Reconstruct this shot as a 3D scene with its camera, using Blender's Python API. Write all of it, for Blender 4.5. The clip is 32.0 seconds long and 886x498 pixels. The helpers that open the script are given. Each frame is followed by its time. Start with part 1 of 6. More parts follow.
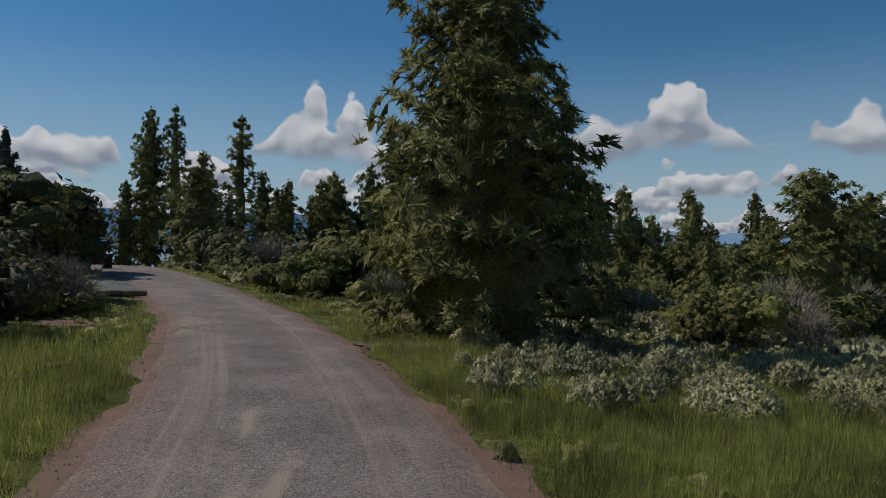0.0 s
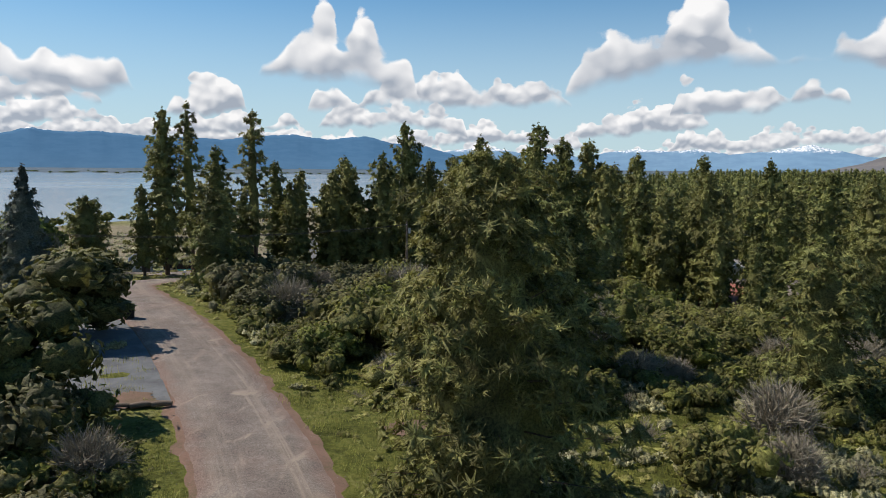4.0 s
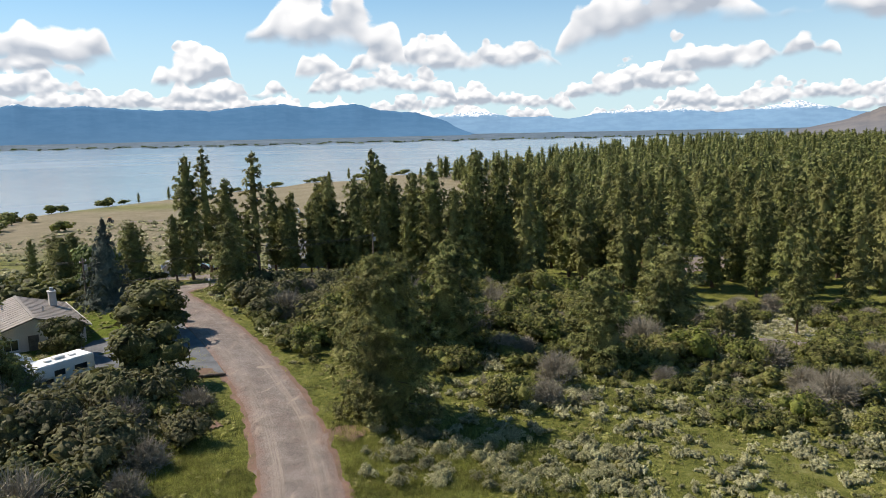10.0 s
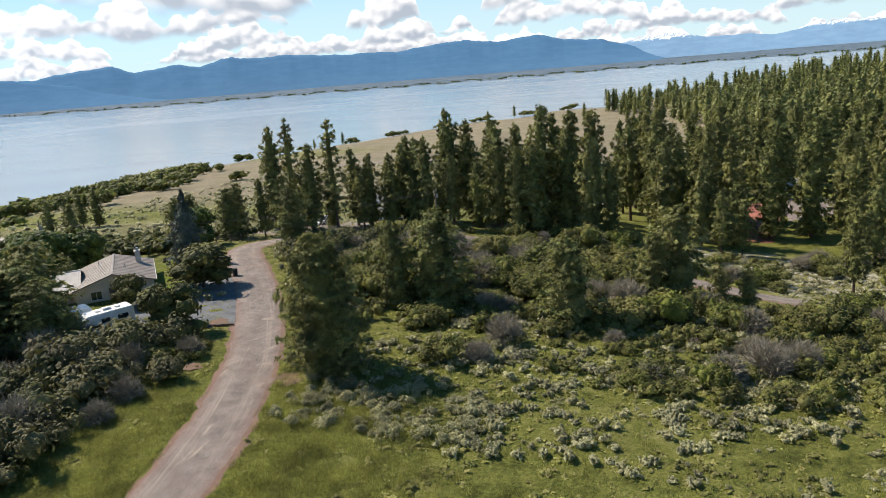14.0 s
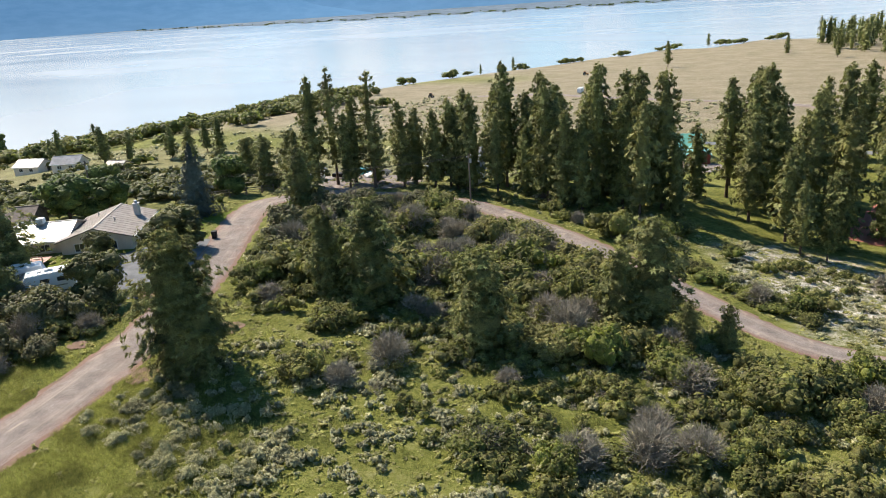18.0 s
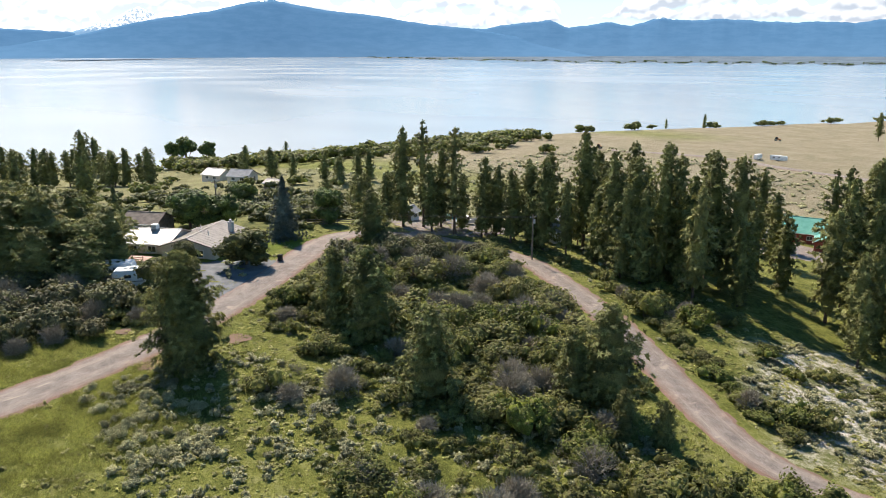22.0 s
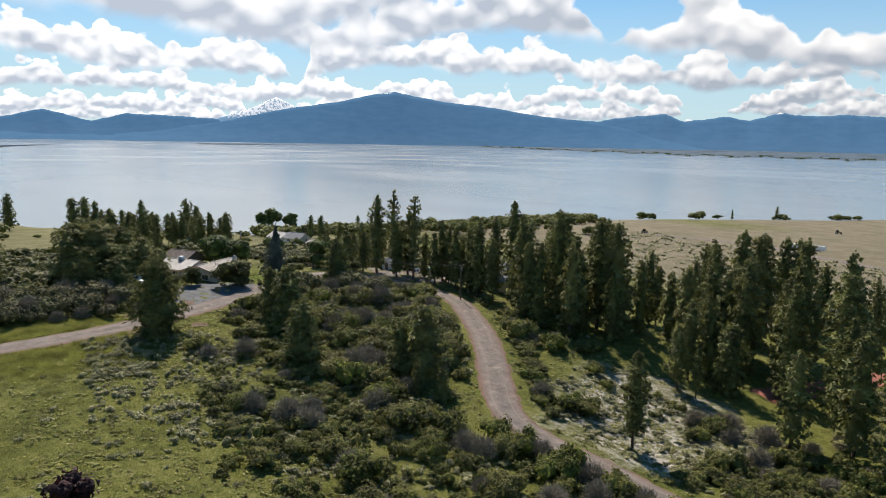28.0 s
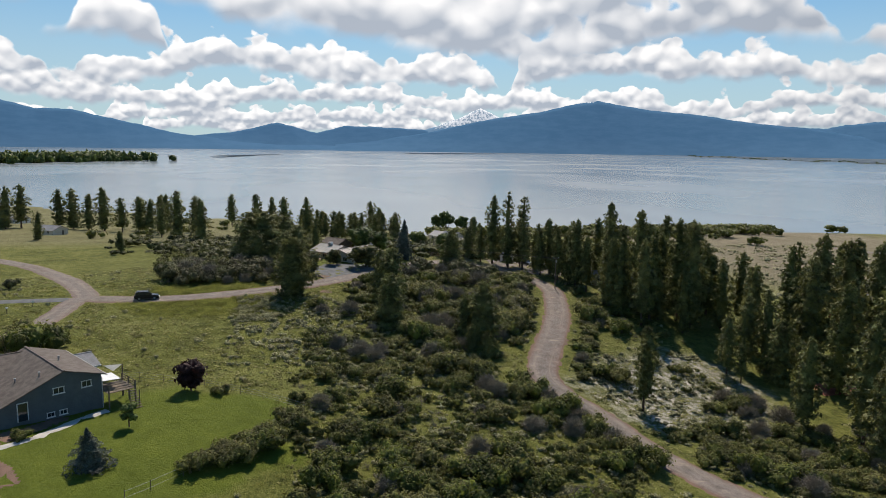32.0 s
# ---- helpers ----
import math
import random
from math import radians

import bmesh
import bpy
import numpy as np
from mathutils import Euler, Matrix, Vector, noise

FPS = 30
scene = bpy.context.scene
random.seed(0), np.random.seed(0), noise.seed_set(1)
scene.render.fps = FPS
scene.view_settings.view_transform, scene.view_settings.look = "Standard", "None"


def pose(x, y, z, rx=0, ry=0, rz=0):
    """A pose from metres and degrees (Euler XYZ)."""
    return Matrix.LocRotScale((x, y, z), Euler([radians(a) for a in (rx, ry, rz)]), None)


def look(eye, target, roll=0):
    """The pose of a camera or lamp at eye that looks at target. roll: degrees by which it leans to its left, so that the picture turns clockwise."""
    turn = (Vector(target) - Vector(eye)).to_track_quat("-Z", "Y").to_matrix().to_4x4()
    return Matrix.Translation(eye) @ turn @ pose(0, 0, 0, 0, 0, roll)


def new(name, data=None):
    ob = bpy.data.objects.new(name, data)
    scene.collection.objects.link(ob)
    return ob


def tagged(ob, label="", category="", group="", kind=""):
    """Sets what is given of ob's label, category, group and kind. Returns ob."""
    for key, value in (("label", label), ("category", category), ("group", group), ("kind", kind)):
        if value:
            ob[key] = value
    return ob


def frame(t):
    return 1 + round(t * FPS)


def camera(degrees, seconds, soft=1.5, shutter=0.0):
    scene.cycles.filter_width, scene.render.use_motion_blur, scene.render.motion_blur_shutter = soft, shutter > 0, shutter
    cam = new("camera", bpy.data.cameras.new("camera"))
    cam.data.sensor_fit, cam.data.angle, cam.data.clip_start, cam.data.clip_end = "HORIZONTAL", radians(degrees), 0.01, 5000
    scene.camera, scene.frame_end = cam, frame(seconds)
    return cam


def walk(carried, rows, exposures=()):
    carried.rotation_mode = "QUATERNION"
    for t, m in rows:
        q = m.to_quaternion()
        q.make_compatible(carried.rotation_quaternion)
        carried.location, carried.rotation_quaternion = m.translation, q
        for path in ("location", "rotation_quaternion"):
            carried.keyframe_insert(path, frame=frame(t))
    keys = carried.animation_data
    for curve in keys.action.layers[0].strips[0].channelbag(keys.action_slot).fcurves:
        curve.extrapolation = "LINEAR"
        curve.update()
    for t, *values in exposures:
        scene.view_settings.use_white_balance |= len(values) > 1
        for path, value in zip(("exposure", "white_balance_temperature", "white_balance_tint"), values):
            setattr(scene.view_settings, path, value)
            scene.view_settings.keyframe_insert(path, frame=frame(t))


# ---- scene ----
# camera and its way (metres, fitted)
cam = camera(63.9, 32.0, soft=0.7)
PATH = [
    (0, (1.171, 2.057, 3.131), (1.100, 4.056, 3.125), 0.9),
    (0.5, (1.129, 2.543, 4.483), (1.052, 4.541, 4.471), 0.2),
    (1, (1.149, 2.439, 5.497), (1.071, 4.438, 5.503), 0.3),
    (1.5, (1.187, 2.318, 6.434), (1.107, 4.317, 6.459), 0.4),
    (2, (1.214, 2.303, 7.495), (1.128, 4.302, 7.506), 0.2),
    (2.5, (1.214, 2.072, 8.521), (1.123, 4.070, 8.487), 0.4),
    (3, (1.301, 2.186, 9.607), (1.196, 4.181, 9.516), 0.5),
    (3.5, (1.319, 2.100, 10.776), (1.210, 4.091, 10.624), 0.4),
    (5.5, (0.927, -2.262, 17.059), (0.840, -0.303, 16.664), 0.8),
    (6, (1.247, -4.056, 17.524), (1.156, -2.098, 17.128), 0.5),
    (6.5, (1.711, -6.507, 18.053), (1.618, -4.548, 17.661), 0.5),
    (7, (2.175, -8.952, 18.377), (2.079, -6.991, 17.994), 0.3),
    (7.5, (2.727, -11.744, 18.665), (2.630, -9.781, 18.295), 0.2),
    (8, (3.517, -14.842, 19.050), (3.421, -12.876, 18.695), -0.1),
    (8.5, (4.559, -18.063, 19.637), (4.464, -16.095, 19.293), -0.3),
    (9, (5.710, -21.043, 20.437), (5.617, -19.073, 20.102), -0.5),
    (9.5, (7.159, -23.839, 21.231), (7.070, -21.868, 20.904), -0.9),
    (10, (8.864, -26.159, 22.044), (8.777, -24.188, 21.718), -1.2),
    (10.5, (10.835, -28.120, 22.901), (10.753, -26.149, 22.571), -1.4),
    (11, (13.268, -29.592, 23.539), (13.188, -27.622, 23.200), -1.9),
    (11.5, (15.800, -30.725, 24.139), (15.661, -28.761, 23.787), -2.2),
    (12, (18.927, -31.355, 24.655), (18.705, -29.402, 24.286), -2.7),
    (12.5, (22.009, -31.533, 25.057), (21.774, -29.587, 24.661), -3.2),
    (13, (25.274, -31.349, 25.497), (24.914, -29.427, 25.075), -3.6),
    (13.5, (28.841, -30.516, 25.663), (28.389, -28.621, 25.211), -4.2),
    (14, (32.234, -29.307, 25.993), (31.631, -27.462, 25.512), -4.7),
    (14.5, (35.765, -27.482, 26.260), (35.085, -25.672, 25.747), -5.2),
    (15, (38.998, -25.199, 26.566), (38.259, -23.422, 26.019), -5.5),
    (15.5, (41.949, -22.554, 26.921), (41.171, -20.805, 26.341), -5.4),
    (17.5, (52.013, -10.858, 29.066), (51.060, -9.228, 28.408), -4),
    (18, (54.030, -7.927, 29.663), (52.963, -6.367, 29.010), -3.9),
    (18.5, (56.119, -5.297, 30.342), (55.018, -3.759, 29.691), -3.3),
    (19, (58.157, -3.159, 30.981), (57.025, -1.641, 30.338), -2.8),
    (19.5, (60.290, -1.624, 31.595), (59.070, -0.166, 30.971), -2.3),
    (20, (62.847, -0.343, 32.169), (61.529, 1.036, 31.569), -1.8),
    (20.5, (65.614, 0.647, 32.612), (64.263, 2.003, 32.032), -1.2),
    (21, (68.502, 1.289, 32.853), (67.143, 2.644, 32.290), -0.7),
    (21.5, (71.654, 1.570, 33.197), (70.253, 2.887, 32.648), -0.4),
    (22, (75.287, 1.881, 33.420), (73.810, 3.118, 32.881), -0.1),
    (22.5, (79.023, 1.952, 33.590), (77.543, 3.187, 33.060), 0.2),
    (23, (82.877, 2.106, 33.514), (81.392, 3.340, 32.993), 0.4),
    (23.5, (86.757, 2.098, 33.513), (85.210, 3.256, 32.997), 0.5),
    (24, (90.873, 2.144, 33.501), (89.266, 3.219, 32.990), 0.5),
    (24.5, (95.234, 2.444, 33.460), (93.578, 3.445, 32.954), 0.6),
    (25, (99.550, 2.907, 33.444), (97.891, 3.907, 32.944), 0.7),
    (25.5, (103.856, 3.461, 33.433), (102.197, 4.460, 32.935), 0.7),
    (27.5, (120.350, 7.324, 33.103), (118.662, 8.338, 32.752), 0.7),
    (28, (125.057, 8.548, 33.017), (123.358, 9.559, 32.712), 1),
    (28.5, (129.576, 9.486, 33.118), (127.879, 10.499, 32.813), 0.9),
    (29, (133.995, 10.518, 33.077), (132.296, 11.530, 32.774), 1),
    (29.5, (138.490, 11.446, 32.987), (136.773, 12.427, 32.688), 1),
    (30, (142.938, 12.626, 32.910), (141.147, 13.464, 32.612), 1),
    (30.5, (147.216, 14.363, 32.859), (145.377, 15.089, 32.558), 0.8),
    (31, (150.952, 16.130, 32.801), (149.087, 16.789, 32.505), 0.8),
    (31.5, (154.121, 18.057, 32.836), (152.235, 18.655, 32.544), 0.9),
    (32, (157.206, 20.165, 32.832), (155.290, 20.661, 32.545), 0.8),
]
# seconds, stops, kelvin, tint
EXPOSE = [(0, -0.78, 6150, 12), (2, -0.42, 6200, 12), (3.5, -0.05, 6400, 12), (6, 0.32, 6550, 12), (9, 0.38, 6600, 12), (12, 0.36, 6600, 12), (15, 0.6, 6600, 12), (19, 0.95, 6600, 12), (22, 0.85, 6600, 12), (25, 0.55, 6600, 12), (28, 0.15, 6550, 12), (32, -0.12, 6550, 12)]
walk(cam, [(t, look(eye, target, roll)) for t, eye, target, roll in PATH], EXPOSE)

# ---- light: sun high on the lake side, cumulus sky ----
SUN_AZ, SUN_EL = radians(166), radians(48)
sun_dir = Vector((math.cos(SUN_AZ) * math.cos(SUN_EL), math.sin(SUN_AZ) * math.cos(SUN_EL), math.sin(SUN_EL)))
sun = new("sun", bpy.data.lights.new("sun", "SUN"))
sun.data.energy, sun.data.angle, sun.data.color = 5.0, radians(0.53), (1.0, 0.915, 0.79)
sun.matrix_world = look((0, 0, 300), Vector((0, 0, 300)) - sun_dir)


class Nodes:
    """Short hand for building node trees."""

    def __init__(self, tree):
        self.t = tree
        tree.nodes.clear()

    def n(self, kind, **props):
        node = self.t.nodes.new(kind)
        for k, v in props.items():
            if k == "ins":
                for i, val in v.items():
                    self.put(node.inputs[i], val)
            elif k == "operation":
                node.operation = v
            elif k == "blend_type":
                node.blend_type = v
            elif k == "data_type":
                node.data_type = v
            elif k == "attribute_name":
                node.attribute_name = v
        return node

    def put(self, sock, val):
        if isinstance(val, bpy.types.NodeSocket):
            self.t.links.new(val, sock)
        else:
            sock.default_value = val

    def math(self, op, a, b=0.0, clamp=False):
        node = self.n("ShaderNodeMath", operation=op, ins={0: a, 1: b})
        node.use_clamp = clamp
        return node.outputs[0]

    def vmath(self, op, a, b=(0, 0, 0)):
        return self.n("ShaderNodeVectorMath", operation=op, ins={0: a, 1: b}).outputs[0]

    def noise(self, vec, scale, detail=4.0, rough=0.55, dist=0.0):
        node = self.n("ShaderNodeTexNoise", ins={"Scale": scale, "Detail": detail, "Roughness": rough, "Distortion": dist})
        if vec is not None:
            self.put(node.inputs["Vector"], vec)
        return node.outputs[0]

    def mix(self, fac, a, b, blend="MIX"):
        node = self.n("ShaderNodeMix", data_type="RGBA", blend_type=blend)
        self.put(node.inputs[0], fac)
        self.put(node.inputs[6], a)
        self.put(node.inputs[7], b)
        return node.outputs[2]

    def ramp(self, fac, *stops):
        node = self.n("ShaderNodeValToRGB")
        self.put(node.inputs[0], fac)
        el = node.color_ramp.elements
        while len(el) < len(stops):
            el.new(0.5)
        for e, (p, c) in zip(el, stops):
            e.position = p
            e.color = (*c, 1) if not isinstance(c, (int, float)) else (c, c, c, 1)
        return node.outputs[0]

    def range(self, v, a, b, c=0.0, d=1.0):
        node = self.n("ShaderNodeMapRange", ins={0: v, 1: a, 2: b, 3: c, 4: d})
        node.interpolation_type = "SMOOTHSTEP"
        return node.outputs[0]


world = bpy.data.worlds.new("world")
scene.world = world
world.use_nodes = True
N = Nodes(world.node_tree)
sky = N.n("ShaderNodeTexSky")
sky.sky_type, sky.sun_disc = "NISHITA", False
sky.sun_elevation, sky.sun_rotation = SUN_EL, radians(90) - SUN_AZ
sky.altitude, sky.air_density, sky.dust_density, sky.ozone_density = 1300, 1.0, 0.1, 3.0
direction = N.n("ShaderNodeTexCoord").outputs["Generated"]
split = N.n("ShaderNodeSeparateXYZ", ins={0: direction})
el = N.math("ARCSINE", split.outputs[2])
az = N.math("ARCTAN2", N.math("MULTIPLY", split.outputs[0], -1.0), split.outputs[1])


def puffs(vec, scale):
    """Round bulges, about -0.3 to 0.4."""
    node = N.n("ShaderNodeTexVoronoi", ins={"Vector": vec, "Scale": scale})
    node.feature = "SMOOTH_F1"
    N.put(node.inputs["Smoothness"], 0.35)
    return N.math("SUBTRACT", 0.45, node.outputs["Distance"])


def cloud_row(below, base, tall, freq, seed, least, west):
    """One row of cumulus over what lies below: flat grey bases at one height, heaped white tops; base, tall: radians; least: how rare
    the clouds are; west: how much commoner they are over the far end of the lake."""
    along = N.n("ShaderNodeCombineXYZ", ins={0: N.math("MULTIPLY", az, freq), 1: seed, 2: 0.0}).outputs[0]
    heap = N.math("ADD", N.noise(along, 1.0, 3.0, 0.55), N.math("MULTIPLY", N.range(az, 0.45, 1.1), west))
    crest = N.noise(N.vmath("MULTIPLY", along, (3.1, 1.0, 1.0)), 1.0, 2.0, 0.5)
    base = N.math("ADD", base, N.math("MULTIPLY", N.math("SUBTRACT", N.noise(N.vmath("MULTIPLY", along, (0.7, 1.0, 1.0)), 1.0, 1.0, 0.5), 0.5), tall * 1.5))
    rise = N.math("MULTIPLY", N.math("MULTIPLY", N.range(heap, least, least + 0.11), N.range(crest, 0.3, 0.7, 0.55, 1.0)), tall)
    k = 0.48 / tall
    spot = N.n("ShaderNodeCombineXYZ", ins={0: N.math("MULTIPLY", az, k), 1: N.math("MULTIPLY", el, k * 1.25), 2: seed}).outputs[0]
    spot = N.vmath("ADD", spot, N.vmath("MULTIPLY", N.n("ShaderNodeTexNoise", ins={"Vector": spot, "Scale": 3.0, "Detail": 4.0}).outputs[1], (0.16, 0.16, 0.0)))
    lift = N.vmath("ADD", spot, (-0.03, -0.09, 0.0))
    bulge = N.math("ADD", N.math("MULTIPLY", puffs(spot, 3.0), 0.95), N.math("MULTIPLY", puffs(spot, 8.0), 0.42))
    bulge_up = N.math("ADD", N.math("MULTIPLY", puffs(lift, 3.0), 0.95), N.math("MULTIPLY", puffs(lift, 8.0), 0.42))
    frill = N.math("MULTIPLY", N.math("SUBTRACT", N.noise(spot, 11.0, 5.0, 0.6), 0.5), 0.30)
    edge = N.math("ADD", N.math("SUBTRACT", N.math("ADD", rise, base), el), N.math("MULTIPLY", N.math("ADD", bulge, frill), N.math("ADD", N.math("MULTIPLY", rise, 0.75), tall * 0.05)))
    floor_el = N.math("ADD", N.math("SUBTRACT", el, base), N.math("MULTIPLY", N.math("ADD", bulge, frill), tall * 0.22))
    body = N.math("MULTIPLY", N.range(edge, 0.0, tall * 0.09), N.range(floor_el, 0.0, tall * 0.20))
    body = N.math("MULTIPLY", body, N.range(rise, tall * 0.03, tall * 0.16))
    deep = N.range(N.math("DIVIDE", floor_el, N.math("ADD", rise, tall * 0.12)), 0.0, 0.85, 0.0, 0.95)
    glow = N.math("ADD", deep, N.math("MULTIPLY", N.math("SUBTRACT", bulge, bulge_up), -1.5), True)
    glow = N.math("MAXIMUM", glow, N.range(edge, tall * 0.12, 0.0, 0.0, 0.8))
    tone = N.mix(glow, (0.47, 0.535, 0.62, 1), (1.20, 1.20, 1.18, 1))
    puff = N.n("ShaderNodeBackground", ins={0: tone, 1: N.range(az, 0.4, 1.2, 0.76, 1.0)})
    return N.n("ShaderNodeMixShader", ins={0: body, 1: below, 2: puff.outputs[0]}).outputs[0]


haze = N.range(el, 0.0, 0.30, 0.85, 0.0)
layer = N.n("ShaderNodeBackground", ins={0: N.mix(haze, N.mix(1.0, sky.outputs[0], (0.66, 1.20, 1.32, 1), "MULTIPLY"), (6.6, 8.1, 8.7, 1)), 1: 0.081}).outputs[0]
for base, tall, freq, seed, least, west in ((0.008, 0.030, 9.0, 1.3, 0.34, 0.04), (0.026, 0.036, 7.0, 4.7, 0.36, 0.02), (0.046, 0.045, 6.0, 8.2, 0.40, 0.04), (0.072, 0.060, 4.6, 12.6, 0.44, 0.04),
                                            (0.108, 0.105, 3.4, 16.4, 0.43, 0.04), (0.160, 0.130, 3.0, 21.5, 0.70, 0.36), (0.250, 0.150, 2.6, 27.9, 0.70, 0.38)):
    layer = cloud_row(layer, base, tall, freq, seed, least, west)
N.n("ShaderNodeOutputWorld", ins={0: layer})


# ---- materials ----
def material(name, build):
    m = bpy.data.materials.new(name)
    m.use_nodes = True
    k = Nodes(m.node_tree)
    k.n("ShaderNodeOutputMaterial", ins={0: build(k)})
    return m


def bsdf(k, color, rough=0.8, metal=0.0, bump=None, strength=0.4, dist=0.05, spec=0.4):
    b = k.n("ShaderNodeBsdfPrincipled", ins={"Base Color": color, "Roughness": rough, "Metallic": metal, "Specular IOR Level": spec})
    if bump is not None:
        k.put(b.inputs["Normal"], k.n("ShaderNodeBump", ins={"Strength": strength, "Distance": dist, "Height": bump}).outputs[0])
    return b.outputs[0]


def where(k):
    return k.n("ShaderNodeNewGeometry").outputs["Position"]


def mottled(name, c1, c2, scale=2.0, rough=0.8, metal=0.0, fine=30.0, strength=0.3, spec=0.4, dist=0.02):
    def build(k):
        p = where(k)
        a = k.noise(p, scale, 5)
        b = k.noise(p, fine, 4)
        f = k.math("ADD", k.math("MULTIPLY", a, 0.7), k.math("MULTIPLY", b, 0.5))
        col = k.mix(k.range(f, 0.4, 0.8), (*c1, 1), (*c2, 1))
        return bsdf(k, col, rough, metal, b, strength, dist, spec)
    return material(name, build)


def foliage(name, dark, light, warm, glow=0.25, rough=0.6, grain_size=9.0):
    """Leaves or needles: tone by plant, by clump and by grain; some light passes through."""
    def build(k):
        info = k.n("ShaderNodeObjectInfo").outputs["Random"]
        island = k.n("ShaderNodeNewGeometry").outputs["Random Per Island"]
        p = where(k)
        tone = k.math("ADD", k.math("MULTIPLY", k.noise(p, 0.9, 3), 0.6), k.math("MULTIPLY", island, 0.45))
        col = k.mix(k.range(tone, 0.25, 0.85), (*dark, 1), (*light, 1))
        col = k.mix(k.math("MULTIPLY", info, 0.55), col, (*warm, 1))
        col = k.mix(k.math("MULTIPLY", k.range(k.math("FRACT", k.math("MULTIPLY", island, 7.3)), 0.7, 0.8), 0.45), col, (*warm, 1))
        col = k.mix(1.0, col, k.ramp(k.noise(p, 0.33, 2), (0.38, 0.62), (0.5, 0.95), (0.62, 1.2)), "MULTIPLY")
        grain = k.noise(p, grain_size, 3, 0.7)
        col = k.mix(1.0, col, k.ramp(grain, (0.36, 0.5), (0.5, 1.0), (0.64, 1.45)), "MULTIPLY")
        rough_normal = k.n("ShaderNodeBump", ins={"Strength": 1.0, "Distance": 0.6 / grain_size, "Height": grain}).outputs[0]
        solid = k.n("ShaderNodeBsdfPrincipled", ins={"Normal": rough_normal, "Base Color": col, "Roughness": rough, "Specular IOR Level": 0.25})
        thin = k.n("ShaderNodeBsdfTranslucent", ins={0: col})
        return k.n("ShaderNodeMixShader", ins={0: glow, 1: solid.outputs[0], 2: thin.outputs[0]}).outputs[0]
    return material(name, build)


M_PINE = foliage("pine_needles", (0.080, 0.090, 0.023), (0.262, 0.282, 0.088), (0.255, 0.235, 0.080), 0.28)
M_SPRUCE = foliage("spruce_needles", (0.060, 0.076, 0.058), (0.155, 0.18, 0.145), (0.12, 0.135, 0.10), 0.15)
M_LEAF = foliage("shrub_leaves", (0.062, 0.080, 0.015), (0.232, 0.266, 0.050), (0.250, 0.212, 0.086), 0.42)
M_TREE = foliage("broad_leaves", (0.050, 0.078, 0.018), (0.16, 0.21, 0.050), (0.14, 0.17, 0.044), 0.3)
M_SAGE = foliage("sage_leaves", (0.25, 0.245, 0.125), (0.56, 0.54, 0.34), (0.40, 0.38, 0.19), 0.4, grain_size=14.0)
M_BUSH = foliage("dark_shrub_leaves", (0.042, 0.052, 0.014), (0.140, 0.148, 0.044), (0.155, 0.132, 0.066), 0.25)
M_YARD = foliage("yard_tree_leaves", (0.048, 0.058, 0.013), (0.155, 0.165, 0.042), (0.155, 0.138, 0.048), 0.28)
M_RED = foliage("plum_leaves", (0.022, 0.009, 0.010), (0.06, 0.022, 0.022), (0.04, 0.015, 0.015), 0.2)
M_GRASS = foliage("grass_blades", (0.125, 0.170, 0.020), (0.31, 0.355, 0.058), (0.40, 0.35, 0.15), 0.5, grain_size=4.0)
M_TWIG = mottled("dry_twigs", (0.16, 0.138, 0.10), (0.37, 0.325, 0.245), 3, 0.9)
M_BARK = mottled("pine_bark", (0.06, 0.042, 0.03), (0.17, 0.11, 0.075), 4, 0.9, fine=18, strength=0.8)


